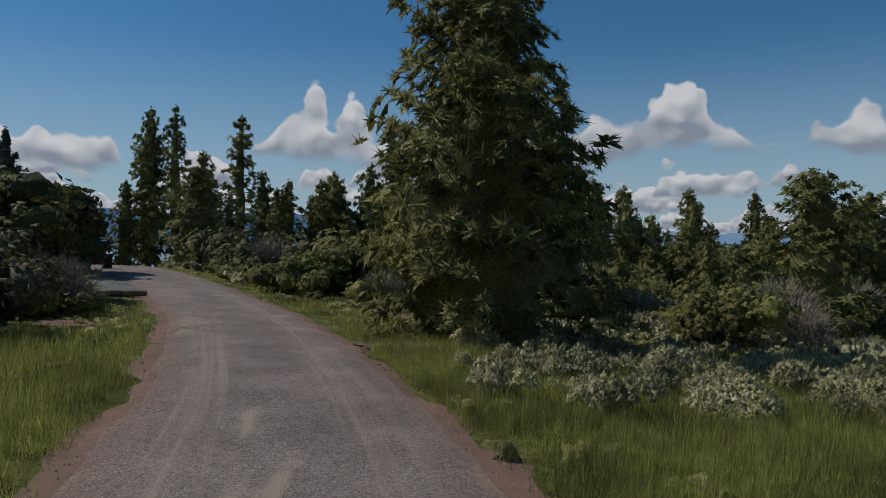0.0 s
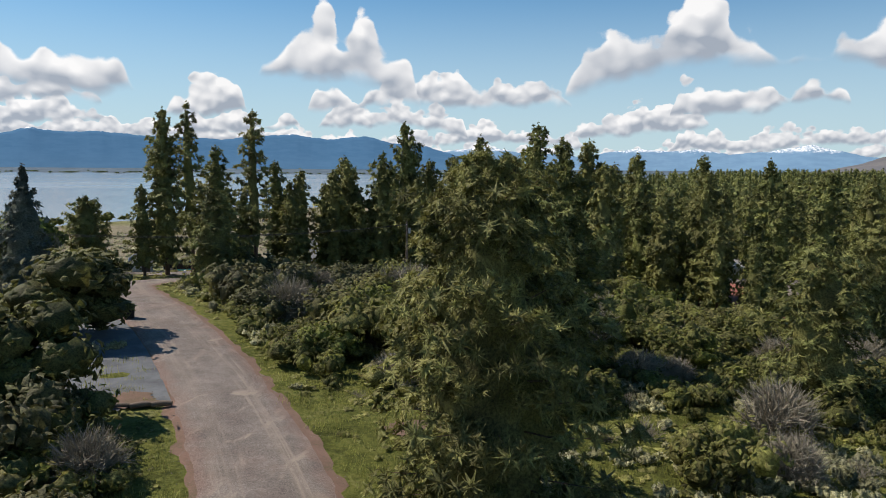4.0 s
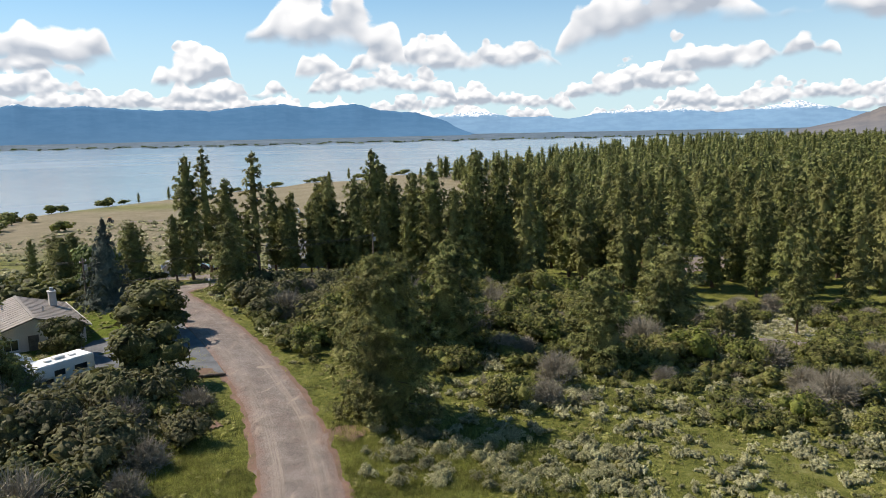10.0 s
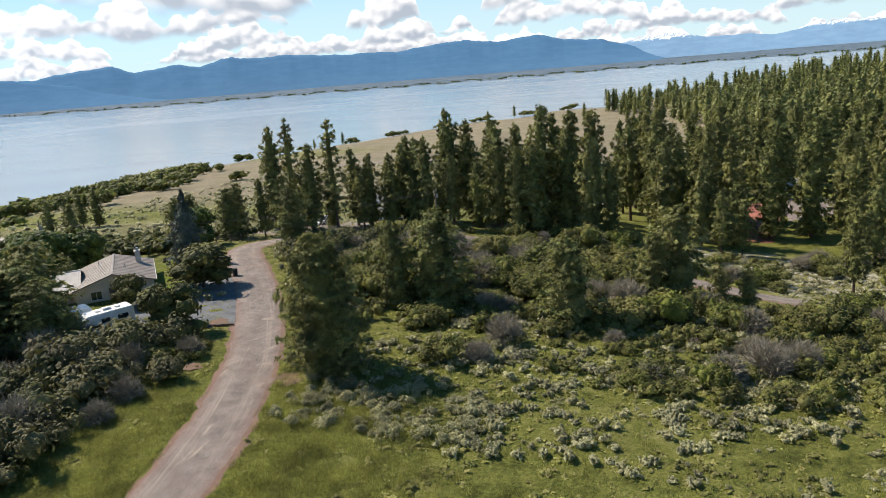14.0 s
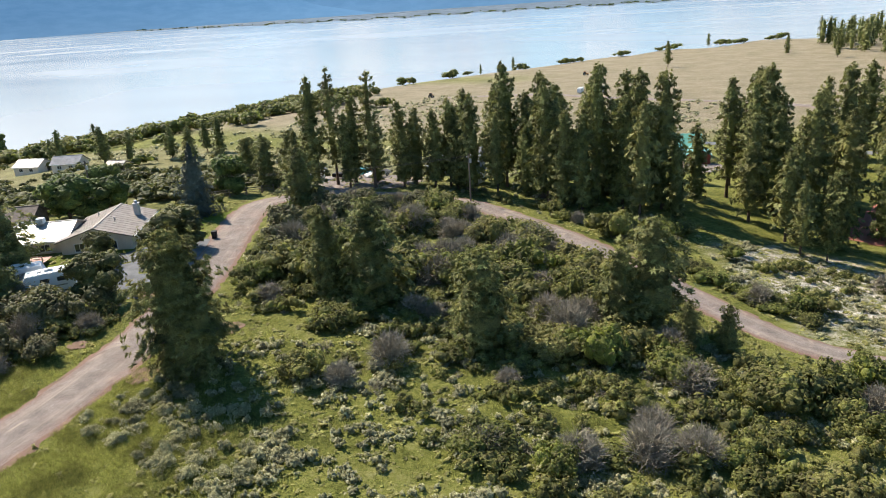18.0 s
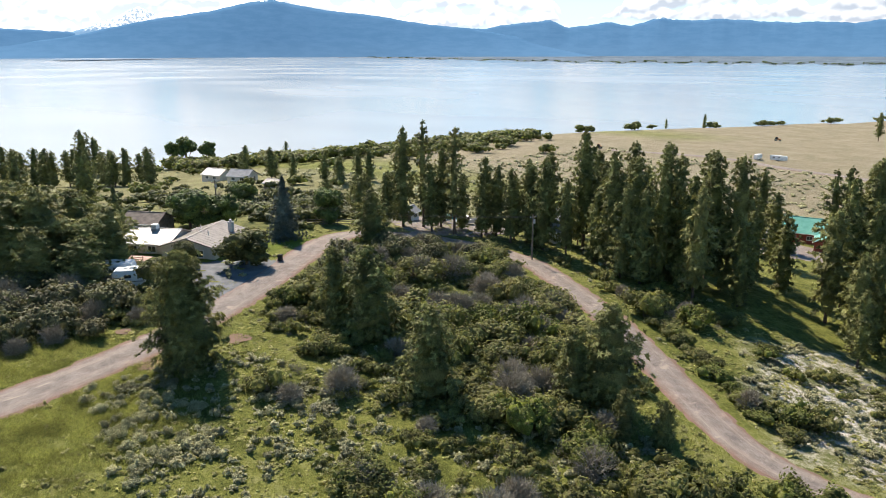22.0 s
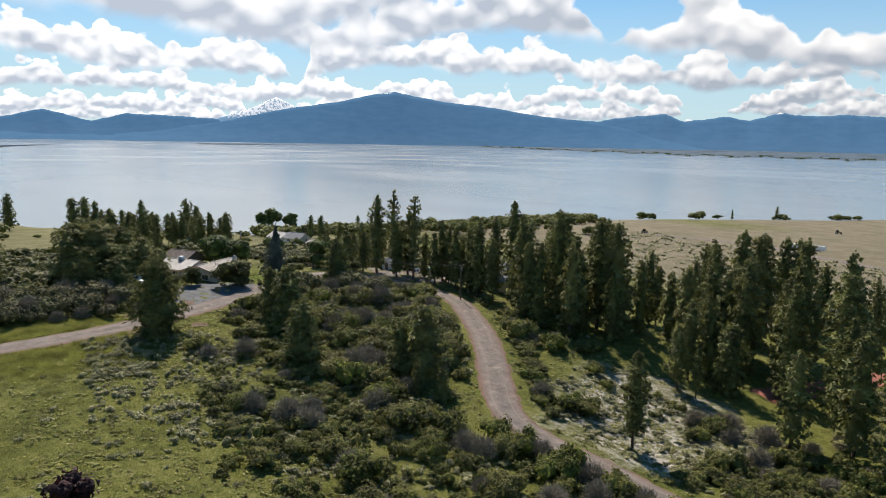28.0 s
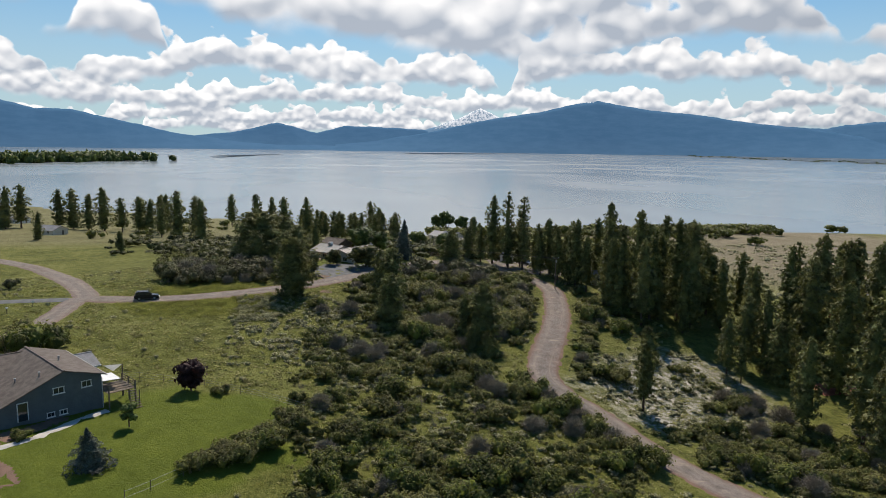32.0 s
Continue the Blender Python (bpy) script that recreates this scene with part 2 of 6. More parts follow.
def gravel(k):
    p = where(k)
    u = k.n("ShaderNodeSeparateXYZ", ins={0: k.n("ShaderNodeUVMap").outputs[0]})
    side = k.math("ABSOLUTE", u.outputs[0])
    wob = k.math("MULTIPLY", k.math("SUBTRACT", k.noise(p, 0.35, 3), 0.5), 0.5)
    track = k.math("ABSOLUTE", k.math("SUBTRACT", k.math("ADD", side, wob), 0.45))
    worn = k.range(track, 0.05, 0.26, 1.0, 0.0)
    line = k.noise(k.n("ShaderNodeCombineXYZ", ins={0: k.math("MULTIPLY", u.outputs[0], 14.0), 1: k.math("MULTIPLY", u.outputs[1], 0.05), 2: 0.0}).outputs[0], 1.0, 6, 0.65)
    cell = k.n("ShaderNodeTexVoronoi", ins={"Vector": p, "Scale": 34.0})
    grit = k.n("ShaderNodeSeparateColor", ins={0: cell.outputs["Color"]}).outputs[0]
    stone = k.noise(p, 55, 3, 0.7)
    patch = k.noise(p, 0.6, 6, 0.65)
    mix = k.math("ADD", k.math("ADD", k.math("MULTIPLY", stone, 0.40), k.math("MULTIPLY", patch, 0.36)), k.math("MULTIPLY", grit, 0.20))
    col = k.ramp(mix, (0.32, (0.070, 0.055, 0.047)), (0.45, (0.152, 0.124, 0.106)), (0.56, (0.240, 0.203, 0.175)), (0.70, (0.41, 0.36, 0.315)))
    dust = k.math("MULTIPLY", worn, k.range(line, 0.4, 0.7, 0.05, 0.6))
    dust = k.math("MAXIMUM", dust, k.math("MULTIPLY", k.range(k.noise(k.vmath("MULTIPLY", p, (0.9, 0.35, 1.0)), 0.8, 5, 0.6, 0.5), 0.56, 0.70), 0.75))
    col = k.mix(dust, col, k.mix(stone, (0.25, 0.195, 0.15, 1), (0.46, 0.385, 0.30, 1)))
    edge = k.range(k.math("ADD", side, k.math("MULTIPLY", k.noise(p, 0.8, 5, 0.7), 0.7)), 0.88, 1.25)
    red = k.mix(grit, (0.135, 0.075, 0.058, 1), (0.28, 0.175, 0.135, 1))
    col = k.mix(k.math("MULTIPLY", edge, 0.55), col, red)
    col = k.mix(k.math("MULTIPLY", k.range(k.noise(p, 0.23, 6, 0.7), 0.48, 0.64), 0.22), col, red)
    high = k.math("SUBTRACT", k.math("ADD", stone, k.math("MULTIPLY", line, 0.5)), k.math("MULTIPLY", cell.outputs["Distance"], 0.7))
    return bsdf(k, col, 0.92, 0, high, 0.6, 0.03)


M_GRAVEL = material("gravel", gravel)
def shoulder(k):
    p = where(k)
    f = k.math("ADD", k.math("MULTIPLY", k.noise(p, 0.5, 6, 0.7), 0.55), k.math("MULTIPLY", k.noise(p, 14, 5, 0.7), 0.45))
    col = k.ramp(f, (0.36, (0.10, 0.085, 0.040)), (0.45, (0.155, 0.098, 0.066)), (0.56, (0.20, 0.118, 0.086)), (0.70, (0.31, 0.19, 0.145)))
    return bsdf(k, col, 0.95, 0, k.noise(p, 20, 4), 0.7, 0.04)


M_SHOULDER = material("red_soil", shoulder)
M_ASPHALT = mottled("asphalt", (0.075, 0.078, 0.082), (0.16, 0.165, 0.17), 0.7, 0.9, fine=40)


def ground(k):
    p = where(k)
    kinds = k.n("ShaderNodeSeparateColor", ins={0: k.n("ShaderNodeAttribute", attribute_name="cover").outputs[0]})
    big, mid, tiny = k.noise(p, 0.07, 5), k.noise(p, 0.55, 6, 0.65), k.noise(p, 5.0, 5, 0.7)
    fleck = k.noise(p, 2.2, 5, 0.75)
    f = k.math("ADD", k.math("ADD", k.math("MULTIPLY", big, 0.28), k.math("MULTIPLY", mid, 0.32)), k.math("ADD", k.math("MULTIPLY", tiny, 0.2), k.math("MULTIPLY", fleck, 0.25)))
    green = k.ramp(f, (0.42, (0.055, 0.062, 0.009)), (0.49, (0.105, 0.115, 0.020)), (0.55, (0.170, 0.175, 0.036)), (0.64, (0.235, 0.225, 0.080)))
    dry = k.ramp(f, (0.40, (0.135, 0.122, 0.062)), (0.52, (0.225, 0.188, 0.118)), (0.66, (0.31, 0.265, 0.185)))
    pale = k.ramp(k.math("ADD", k.math("MULTIPLY", mid, 0.6), k.math("MULTIPLY", tiny, 0.5)), (0.44, (0.12, 0.135, 0.04)), (0.54, (0.20, 0.19, 0.105)), (0.60, (0.58, 0.53, 0.45)))
    lawn = k.mix(k.range(f, 0.4, 0.7), (0.095, 0.125, 0.010, 1), (0.16, 0.19, 0.020, 1))
    col = k.mix(kinds.outputs[0], green, dry)
    col = k.mix(kinds.outputs[2], col, pale)
    col = k.mix(kinds.outputs[1], col, lawn)
    return bsdf(k, col, 0.95, 0, k.math("ADD", mid, k.math("MULTIPLY", tiny, 0.9)), 1.0, 0.35, 0.2)


M_GROUND = material("meadow_ground", ground)


def water(k):
    p = where(k)
    ripple = k.noise(k.vmath("MULTIPLY", p, (0.5, 0.6, 1.0)), 1.0, 2, 0.5)
    streak = k.noise(k.vmath("MULTIPLY", p, (0.0016, 0.0030, 1.0)), 1.0, 2, 0.5)
    col = k.mix(k.range(streak, 0.35, 0.7), (0.20, 0.235, 0.25, 1), (0.26, 0.295, 0.31, 1))
    rough = k.range(streak, 0.35, 0.7, 0.17, 0.26)
    b = k.n("ShaderNodeBsdfPrincipled", ins={"Base Color": col, "Roughness": rough, "IOR": 1.33, "Specular IOR Level": 0.5})
    k.put(b.inputs["Normal"], k.n("ShaderNodeBump", ins={"Strength": 0.05, "Distance": 0.2, "Height": ripple}).outputs[0])
    return b.outputs[0]


M_WATER = material("lake_water", water)


def mountain(near, far, snow_at):
    """Far wooded slopes; their own glow and a bluer foot stand in for haze."""
    def build(k):
        p = where(k)
        z = k.n("ShaderNodeSeparateXYZ", ins={0: p}).outputs[2]
        woods = k.noise(k.vmath("MULTIPLY", p, (1, 1, 4.0)), 0.010, 7, 0.62)
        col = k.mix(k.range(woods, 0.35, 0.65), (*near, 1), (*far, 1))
        cap = k.math("ADD", z, k.math("MULTIPLY", k.math("SUBTRACT", k.noise(p, 0.03, 5, 0.7), 0.5), 70.0))
        cap = k.range(cap, snow_at, snow_at + 12)
        rock = k.range(k.noise(k.vmath("MULTIPLY", p, (1, 1, 0.5)), 0.07, 4, 0.7), 0.42, 0.54)
        col = k.mix(cap, col, k.mix(rock, (0.30, 0.40, 0.50, 1), (0.86, 0.89, 0.93, 1)))
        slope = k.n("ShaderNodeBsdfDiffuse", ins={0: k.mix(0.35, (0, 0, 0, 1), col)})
        # haze as emission: slopes glow in their tint, paler blue low down
        haze_glow = k.n("ShaderNodeEmission", ins={0: k.mix(k.range(z, -20, 120, 0.25, 0.0), col, (0.17, 0.30, 0.44, 1)), 1: 0.78})
        return k.n("ShaderNodeAddShader", ins={0: slope.outputs[0], 1: haze_glow.outputs[0]}).outputs[0]
    return build


# slope tones with the blue of distance haze mixed in
M_MOUNT = material("near_mountain_hazed", mountain((0.066, 0.155, 0.27), (0.078, 0.172, 0.295), 318))
M_RANGE = material("wooded_range_hazed", mountain((0.070, 0.162, 0.28), (0.082, 0.180, 0.305), 214))
# paler, bluer copies of the slope tones: thicker haze put into the colour
M_FAR = material("distant_range_hazed", mountain((0.17, 0.29, 0.43), (0.20, 0.33, 0.47), 116))
M_CONE = material("snow_cone_hazed", mountain((0.16, 0.28, 0.42), (0.19, 0.32, 0.46), 150))
# marsh tone shifted to blue-grey, with distance haze in the colour
M_MARSH_HAZED = mottled("marsh", (0.065, 0.095, 0.12), (0.145, 0.185, 0.22), 0.008, 0.95, fine=0.03, spec=0.1)


# ---- mesh helpers ----
def mesh_of(name, verts, faces, mat, uv=None, smooth=False):
    """A mesh from arrays: verts n x 3, faces m x 3 or m x 4."""
    me = bpy.data.meshes.new(name)
    verts, faces = np.asarray(verts, np.float32), np.asarray(faces, np.int32)
    k = faces.shape[1]
    me.vertices.add(len(verts))
    me.vertices.foreach_set("co", verts.ravel())
    me.loops.add(faces.size)
    me.loops.foreach_set("vertex_index", faces.ravel())
    me.polygons.add(len(faces))
    me.polygons.foreach_set("loop_start", np.arange(0, faces.size, k, dtype=np.int32))
    if smooth:
        me.polygons.foreach_set("use_smooth", np.ones(len(faces), bool))
    if uv is not None:
        layer = me.uv_layers.new(name="UVMap")
        layer.data.foreach_set("uv", np.asarray(uv, np.float32)[faces.ravel()].ravel())
    me.update(calc_edges=True)
    me.materials.append(mat)
    return me


def join_arrays(pieces):
    vs, fs, n = [], [], 0
    for v, f in pieces:
        vs.append(v)
        fs.append(f + n)
        n += len(v)
    return np.concatenate(vs), np.concatenate(fs)


def part(name, bm, mat, parent=None, label=""):
    me = bpy.data.meshes.new(name)
    bm.to_mesh(me)
    bm.free()
    me.materials.append(mat)
    return child(name, me, parent, label)


def child(name, me, parent=None, label=""):
    ob = new(name, me)
    ob.parent = parent
    if label:
        tagged(ob, label)
    return ob


# ---- terrain ----
COEF = (-1.39, -3.99, -2.51, -0.48, -2.47, -1.41, 0.99, -0.67, 1.13, -0.19)
BUMPS = ((57, 86, -2.2, 15), (70, 8, 0.6, 13), (64, 20, 1.3, 12), (-22, 62, 0.9, 14), (44, 112, -1.5, 14))
LAKE = -27.5
SHORE = ((-1500, -3000), (-1200, -2000), (-820, -600), (-600, -200), (-390, 80), (-305, 165), (-287, 270), (-292, 340), (-285, 410), (-275, 480), (-244, 557),
         (-212, 635), (-168, 722), (-131, 761), (-91, 831), (-20, 892), (120, 1010), (350, 1300), (900, 2000), (2300, 4500), (2600, 5200))


def ease(t):
    t = np.clip(t, 0, 1)
    return t * t * (3 - 2 * t)


def shore_x(y):
    return np.interp(y, [b for a, b in SHORE], [a for a, b in SHORE])


def height(x, y):
    """Ground level: a knoll with two roads, falling to the lake and the wooded flat."""
    x, y = np.asarray(x, float), np.asarray(y, float)
    u, v = (np.clip(x, -110, 150) - 15) / 60, (np.clip(y, -80, 180) - 40) / 60
    near = sum(c * b for c, b in zip(COEF, (1, u, v, u * u, u * v, v * v, u**3, u * u * v, u * v * v, v**3)))
    for bx, by, bz, br in BUMPS:
        near = near + bz * np.exp(-((x - bx) ** 2 + (y - by) ** 2) / (2 * br * br))
    a = np.interp(y, [-100, 60, 110, 210, 520], [-1, -2.5, -8.5, -17, -26.5])
    f = np.clip((x - 40) / 260, 0, 1)
    a = a * (1 - f) + f * np.interp(y, [-100, 60, 110, 210, 900], [-1, -4, -10, -12, -9])
    b = np.where(x < -60, 1 + np.interp(y, [-120, -20, 70], [0.065, 0.075, 0.118]) * (x + 60), 1)
    out = -1.5 * np.log(np.exp(-a / 1.5) + np.exp(-b / 1.5))
    out = np.maximum(out, -26.8)
    w = ease((np.hypot((x - 22) / 1.1, y - 45) - 72) / 45)
    z = near * (1 - w) + out * w
    s = x - shore_x(y)
    return np.where(s < 30, z + (np.minimum(z, -31.5) - z) * ease((30 - s) / 50), z)


def H(x, y):
    return float(height(x, y))


# roads: centre lines
ROAD_UPPER = [(-2.6, -16), (-0.6, -9), (0.6, -3), (0.4, 4), (-0.6, 9), (-2.2, 15), (-4.3, 21), (-6.8, 27), (-10.4, 34), (-14.5, 41), (-19.5, 48.5), (-25.5, 56.5), (-31, 64),
              (-34, 71), (-31.5, 78), (-24.5, 85), (-16, 90), (-7, 91), (2.5, 88.2), (13, 84.2), (24, 78.8), (35, 72.6), (45, 67.6), (52, 67.2), (62, 70.4), (71, 71.6), (80, 73.6),
              (88, 77.4), (110, 92), (140, 116)]
ROAD_EAST = [(-3.4, -17.2), (3, -17.6), (12, -18.2), (22, -20), (45, -27), (90, -45)]
ROAD_WEST = [(-1.6, -15), (-12, -18.5), (-28, -25), (-45, -33), (-60, -43), (-85, -68), (-110, -100)]
LANE = [(-2.5, -19), (-3.6, -26), (-6, -36), (-12, -60)]
FIELD_ROAD = [(-170, 330), (-120, 352), (-75, 342), (0, 330), (60, 300)]


def spline(points, step=1.0):
    """A smooth line through points, one point a step."""
    p = np.array([points[0], *points, points[-1]], float)
    out = []
    for i in range(1, len(p) - 2):
        n = max(2, int(np.hypot(*(p[i + 1] - p[i])) / step))
        t = np.linspace(0, 1, n, endpoint=False)[:, None]
        out.append(0.5 * (2 * p[i] + (p[i + 1] - p[i - 1]) * t + (2 * p[i - 1] - 5 * p[i] + 4 * p[i + 1] - p[i + 2]) * t**2 + (3 * p[i] - p[i - 1] - 3 * p[i + 1] + p[i + 2]) * t**3))
    return np.concatenate([*out, p[-1:]])


LINES = {"upper": (spline(ROAD_UPPER), 2.7), "east": (spline(ROAD_EAST), 2.6), "west": (spline(ROAD_WEST), 2.8), "lane": (spline(LANE), 2.2)}
ALL_ROAD = np.concatenate([c for c, w in LINES.values()])


def road_gap(x, y):
    """Distance to the nearest road centre line."""
    x, y = np.atleast_1d(np.asarray(x, float)), np.atleast_1d(np.asarray(y, float))
    if len(x) == 1:
        return np.array([np.sqrt(((ALL_ROAD - [x[0], y[0]]) ** 2).sum(1).min())])
    best = np.full(x.shape, 1e9)
    for cx, cy in ALL_ROAD[::2]:
        best = np.minimum(best, (x - cx) ** 2 + (y - cy) ** 2)
    return np.sqrt(best)


rng = np.random.default_rng(7)


def waves(x, y, s, seed):
    """Cheap smooth noise, about -1 to 1."""
    r = np.random.default_rng(seed)
    z = 0
    for i in range(5):
        a, ph, f = r.uniform(0, 6.28), r.uniform(0, 6.28), (0.6 + 0.35 * i) / s
        z = z + np.sin((x * np.cos(a) + y * np.sin(a)) * f * 6.28 + ph + 1.3 * np.sin((x * np.sin(a) - y * np.cos(a)) * f * 3.1)) / 5
    return z * 1.6


def lines_of(lo, hi, step, far, grow=1.16):
    mid = list(np.arange(lo, hi + 0.1, step))
    d, up, down = step, [hi], [lo]
    while up[-1] < far:
        d = min(d * grow, 220)
        up.append(up[-1] + d)
        down.append(down[-1] - d)
    return np.array(down[:0:-1] + mid + up[1:])


XS, YS = lines_of(-70, 150, 1.25, 4800), lines_of(-45, 130, 1.25, 4800)
GX, GY = np.meshgrid(XS, YS)
GZ = height(GX, GY)
near_road = road_gap(GX.ravel(), GY.ravel()).reshape(GX.shape) if GX.size < 90000 else 99.0
GZ = GZ + np.where(near_road > 3.2, waves(GX, GY, 3.1, 2) * 0.09 * ease((near_road - 3.2) / 2) * (np.hypot(GX, GY) < 200), 0)
verts = np.stack([GX, GY, GZ], -1).reshape(-1, 3)
idx = np.arange(GX.size).reshape(GX.shape)
quads = np.stack([idx[:-1, :-1], idx[:-1, 1:], idx[1:, 1:], idx[1:, :-1]], -1).reshape(-1, 4)
me = mesh_of("ground", verts, quads, M_GROUND, smooth=True)
# land use: dry grass, mown lawn, pale bare soil
fx, fy = GX.ravel(), GY.ravel()


def blob(x, y, r, soft=0.35):
    d = np.hypot((fx - x), (fy - y)) / r + waves(fx, fy, max(r, 8), 5) * 0.18
    return 1 - ease((d - 1 + soft) / (2 * soft))


dry = np.clip(ease((fy - 170 - np.clip(fx + 40, 0, 120)) / 60) * (fx < 60), 0, 1)
dry = np.where(fx > 400, 0.35, dry)
dry = np.maximum(dry, 0.45 * blob(-90, 110, 60))
dry = np.maximum(dry, 0.45 * ease((-fx - 95) / 40) * (fy < 150))
field_green = np.exp(-((fy - 445 - 0.15 * (fx + 220)) / 18) ** 2) * ease((fx + 285) / 20) * (1 - ease((fx + 185) / 25))
dry = dry * (1 - 0.85 * field_green)
lawn = np.clip(blob(73, 6, 17, 0.08) + blob(-33, 47, 7) + blob(-36, 58, 6) + blob(-36, 33, 5), 0, 1)
pale = np.clip(blob(52, 88, 14) + blob(45, 98, 12) + 0.8 * blob(62, 84, 7), 0, 1)
att = me.color_attributes.new("cover", "FLOAT_COLOR", "POINT")
att.data.foreach_set("color", np.stack([dry, lawn, pale, dry * 0 + 1], -1).astype(np.float32).ravel())
tagged(new("ground", me), "grassy sagebrush slope falling to a lake", "ground", kind="structure")


def road_strip(name, line, half, mat, lift, label, ragged=0.0, lanes=9, kind="structure"):
    t = np.gradient(line, axis=0)
    t /= np.linalg.norm(t, axis=1)[:, None] + 1e-9
    nrm = np.stack([t[:, 1], -t[:, 0]], -1)
    run = np.concatenate([[0], np.cumsum(np.hypot(*np.diff(line, axis=0).T))])
    cols = np.linspace(-1, 1, lanes)
    V, UV = [], []
    for i, u in enumerate(cols):
        w = half * u
        if i in (0, lanes - 1) and ragged:
            w = w + np.sign(u) * ragged * waves(run, run * 0 + u * 40, 5.0, 11)
        xy = line + nrm * np.reshape(w, (-1, 1))
        camber = 0.05 * (1 - u * u) - (0.11 if i in (0, lanes - 1) else 0)
        V.append(np.column_stack([xy, height(xy[:, 0], xy[:, 1]) + lift + camber]))
        UV.append(np.column_stack([np.full(len(run), u), run]))
    n = len(line)
    V, UV = np.concatenate(V), np.concatenate(UV)
    i = np.arange(lanes * n).reshape(lanes, n)
    F = np.stack([i[:-1, :-1], i[1:, :-1], i[1:, 1:], i[:-1, 1:]], -1).reshape(-1, 4)
    ob = new(name, mesh_of(name, V, F, mat, UV, True))
    return tagged(ob, label, "road", kind=kind)


road_strip("road_1", LINES["upper"][0], 2.95, M_GRAVEL, 0.09, "winding grey gravel road with pale wheel tracks", 0.25)
road_strip("road_2", LINES["east"][0], 2.6, M_GRAVEL, 0.07, "grey gravel road meeting a junction", 0.25)
road_strip("road_3", LINES["west"][0], 2.8, M_GRAVEL, 0.06, "grey gravel road curving away over a meadow", 0.25)
road_strip("road_4", LINES["lane"][0], 2.1, M_ASPHALT, 0.05, "grey paved lane beside the junction", 0.1)
road_strip("road_5", spline(FIELD_ROAD, 6), 4.0, M_GRAVEL, 0.15, "pale gravel road across the lakeside field", 0.3)
road_strip("shoulder", LINES["upper"][0], 3.45, M_SHOULDER, 0.035, "reddish bare soil shoulder of the gravel road", 0.8)

# lake: level near the shore, lifted a little far out so that its far edge meets the distant shore
rad = np.concatenate([np.linspace(0, 1200, 14), np.linspace(1350, 4680, 22)])
ang = np.linspace(0, 2 * np.pi, 121)
RR, AA = np.meshgrid(rad, ang)
LX, LY = 60 + RR * np.cos(AA), RR * np.sin(AA)
LZ = LAKE + 24 * ease((RR - 1200) / 3400)
i = np.arange(RR.size).reshape(RR.shape)
F = np.stack([i[:-1, :-1], i[:-1, 1:], i[1:, 1:], i[1:, :-1]], -1).reshape(-1, 4)
keep = (LX - shore_x(LY)).ravel()[F].min(1) < 120
tagged(new("water", mesh_of("water", np.stack([LX, LY, LZ], -1).reshape(-1, 3), F[keep], M_WATER, smooth=True)), "wide calm lake reflecting bright clouds", "lake", kind="structure")


# ---- far shore and mountains ----
def ridge(name, label, centre, dist, depth, profile, mat, rough=0.03, base=-12.0, seed=1, category="mountain"):
    """A range along a circle round centre; profile: bearing to the left of +y and height, in degrees."""
    pr = sorted(profile)
    azs = np.arange(pr[0][0], pr[-1][0] + 0.01, 0.12)
    els = np.interp(azs, [a for a, e in pr], [e for a, e in pr])
    r0 = np.random.default_rng(seed)
    for f, amp in ((3.1, 0.4), (7.3, 0.28), (15.0, 0.18), (31.0, 0.1)):
        els = els + rough * amp * np.sin(azs * f + r0.uniform(0, 6)) * np.clip(els, 0, 1)
    rows = 12
    V = []
    for j in range(rows):
        u = j / (rows - 1)
        shape = u ** 0.85
        fold = 1 + 0.03 * (1 - u) * u * 4 * (0.6 * np.sin(azs * 0.9 + seed) + 0.4 * np.sin(azs * 2.3 + 2 * seed + 3 * u))
        r = dist - depth * (1 - u) * fold
        top = centre[2] + np.tan(np.radians(els)) * dist
        z = base + (top - base) * shape
        a = np.radians(azs)
        V.append(np.column_stack([centre[0] - r * np.sin(a), centre[1] + r * np.cos(a), z]))
    a = np.radians(azs)
    V.append(np.column_stack([centre[0] - (dist + 60) * np.sin(a), centre[1] + (dist + 60) * np.cos(a), np.full(len(a), base)]))
    n = len(azs)
    i = np.arange((rows + 1) * n).reshape(rows + 1, n)
    F = np.stack([i[:-1, :-1], i[:-1, 1:], i[1:, 1:], i[1:, :-1]], -1).reshape(-1, 4)
    return tagged(new(name, mesh_of(name, np.concatenate(V), F[:, ::-1], mat, smooth=True)), label, category, kind="structure")


EARLY, LATE = (15, -18, 24), (120, 8, 33)
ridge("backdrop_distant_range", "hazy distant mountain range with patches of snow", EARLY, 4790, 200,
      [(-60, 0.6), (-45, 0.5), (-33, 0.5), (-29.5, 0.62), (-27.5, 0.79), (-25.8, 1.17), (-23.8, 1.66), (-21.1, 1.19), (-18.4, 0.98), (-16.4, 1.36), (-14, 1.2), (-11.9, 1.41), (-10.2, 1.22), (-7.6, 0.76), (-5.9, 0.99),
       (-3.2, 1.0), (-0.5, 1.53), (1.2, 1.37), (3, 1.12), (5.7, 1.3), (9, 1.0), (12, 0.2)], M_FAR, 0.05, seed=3)
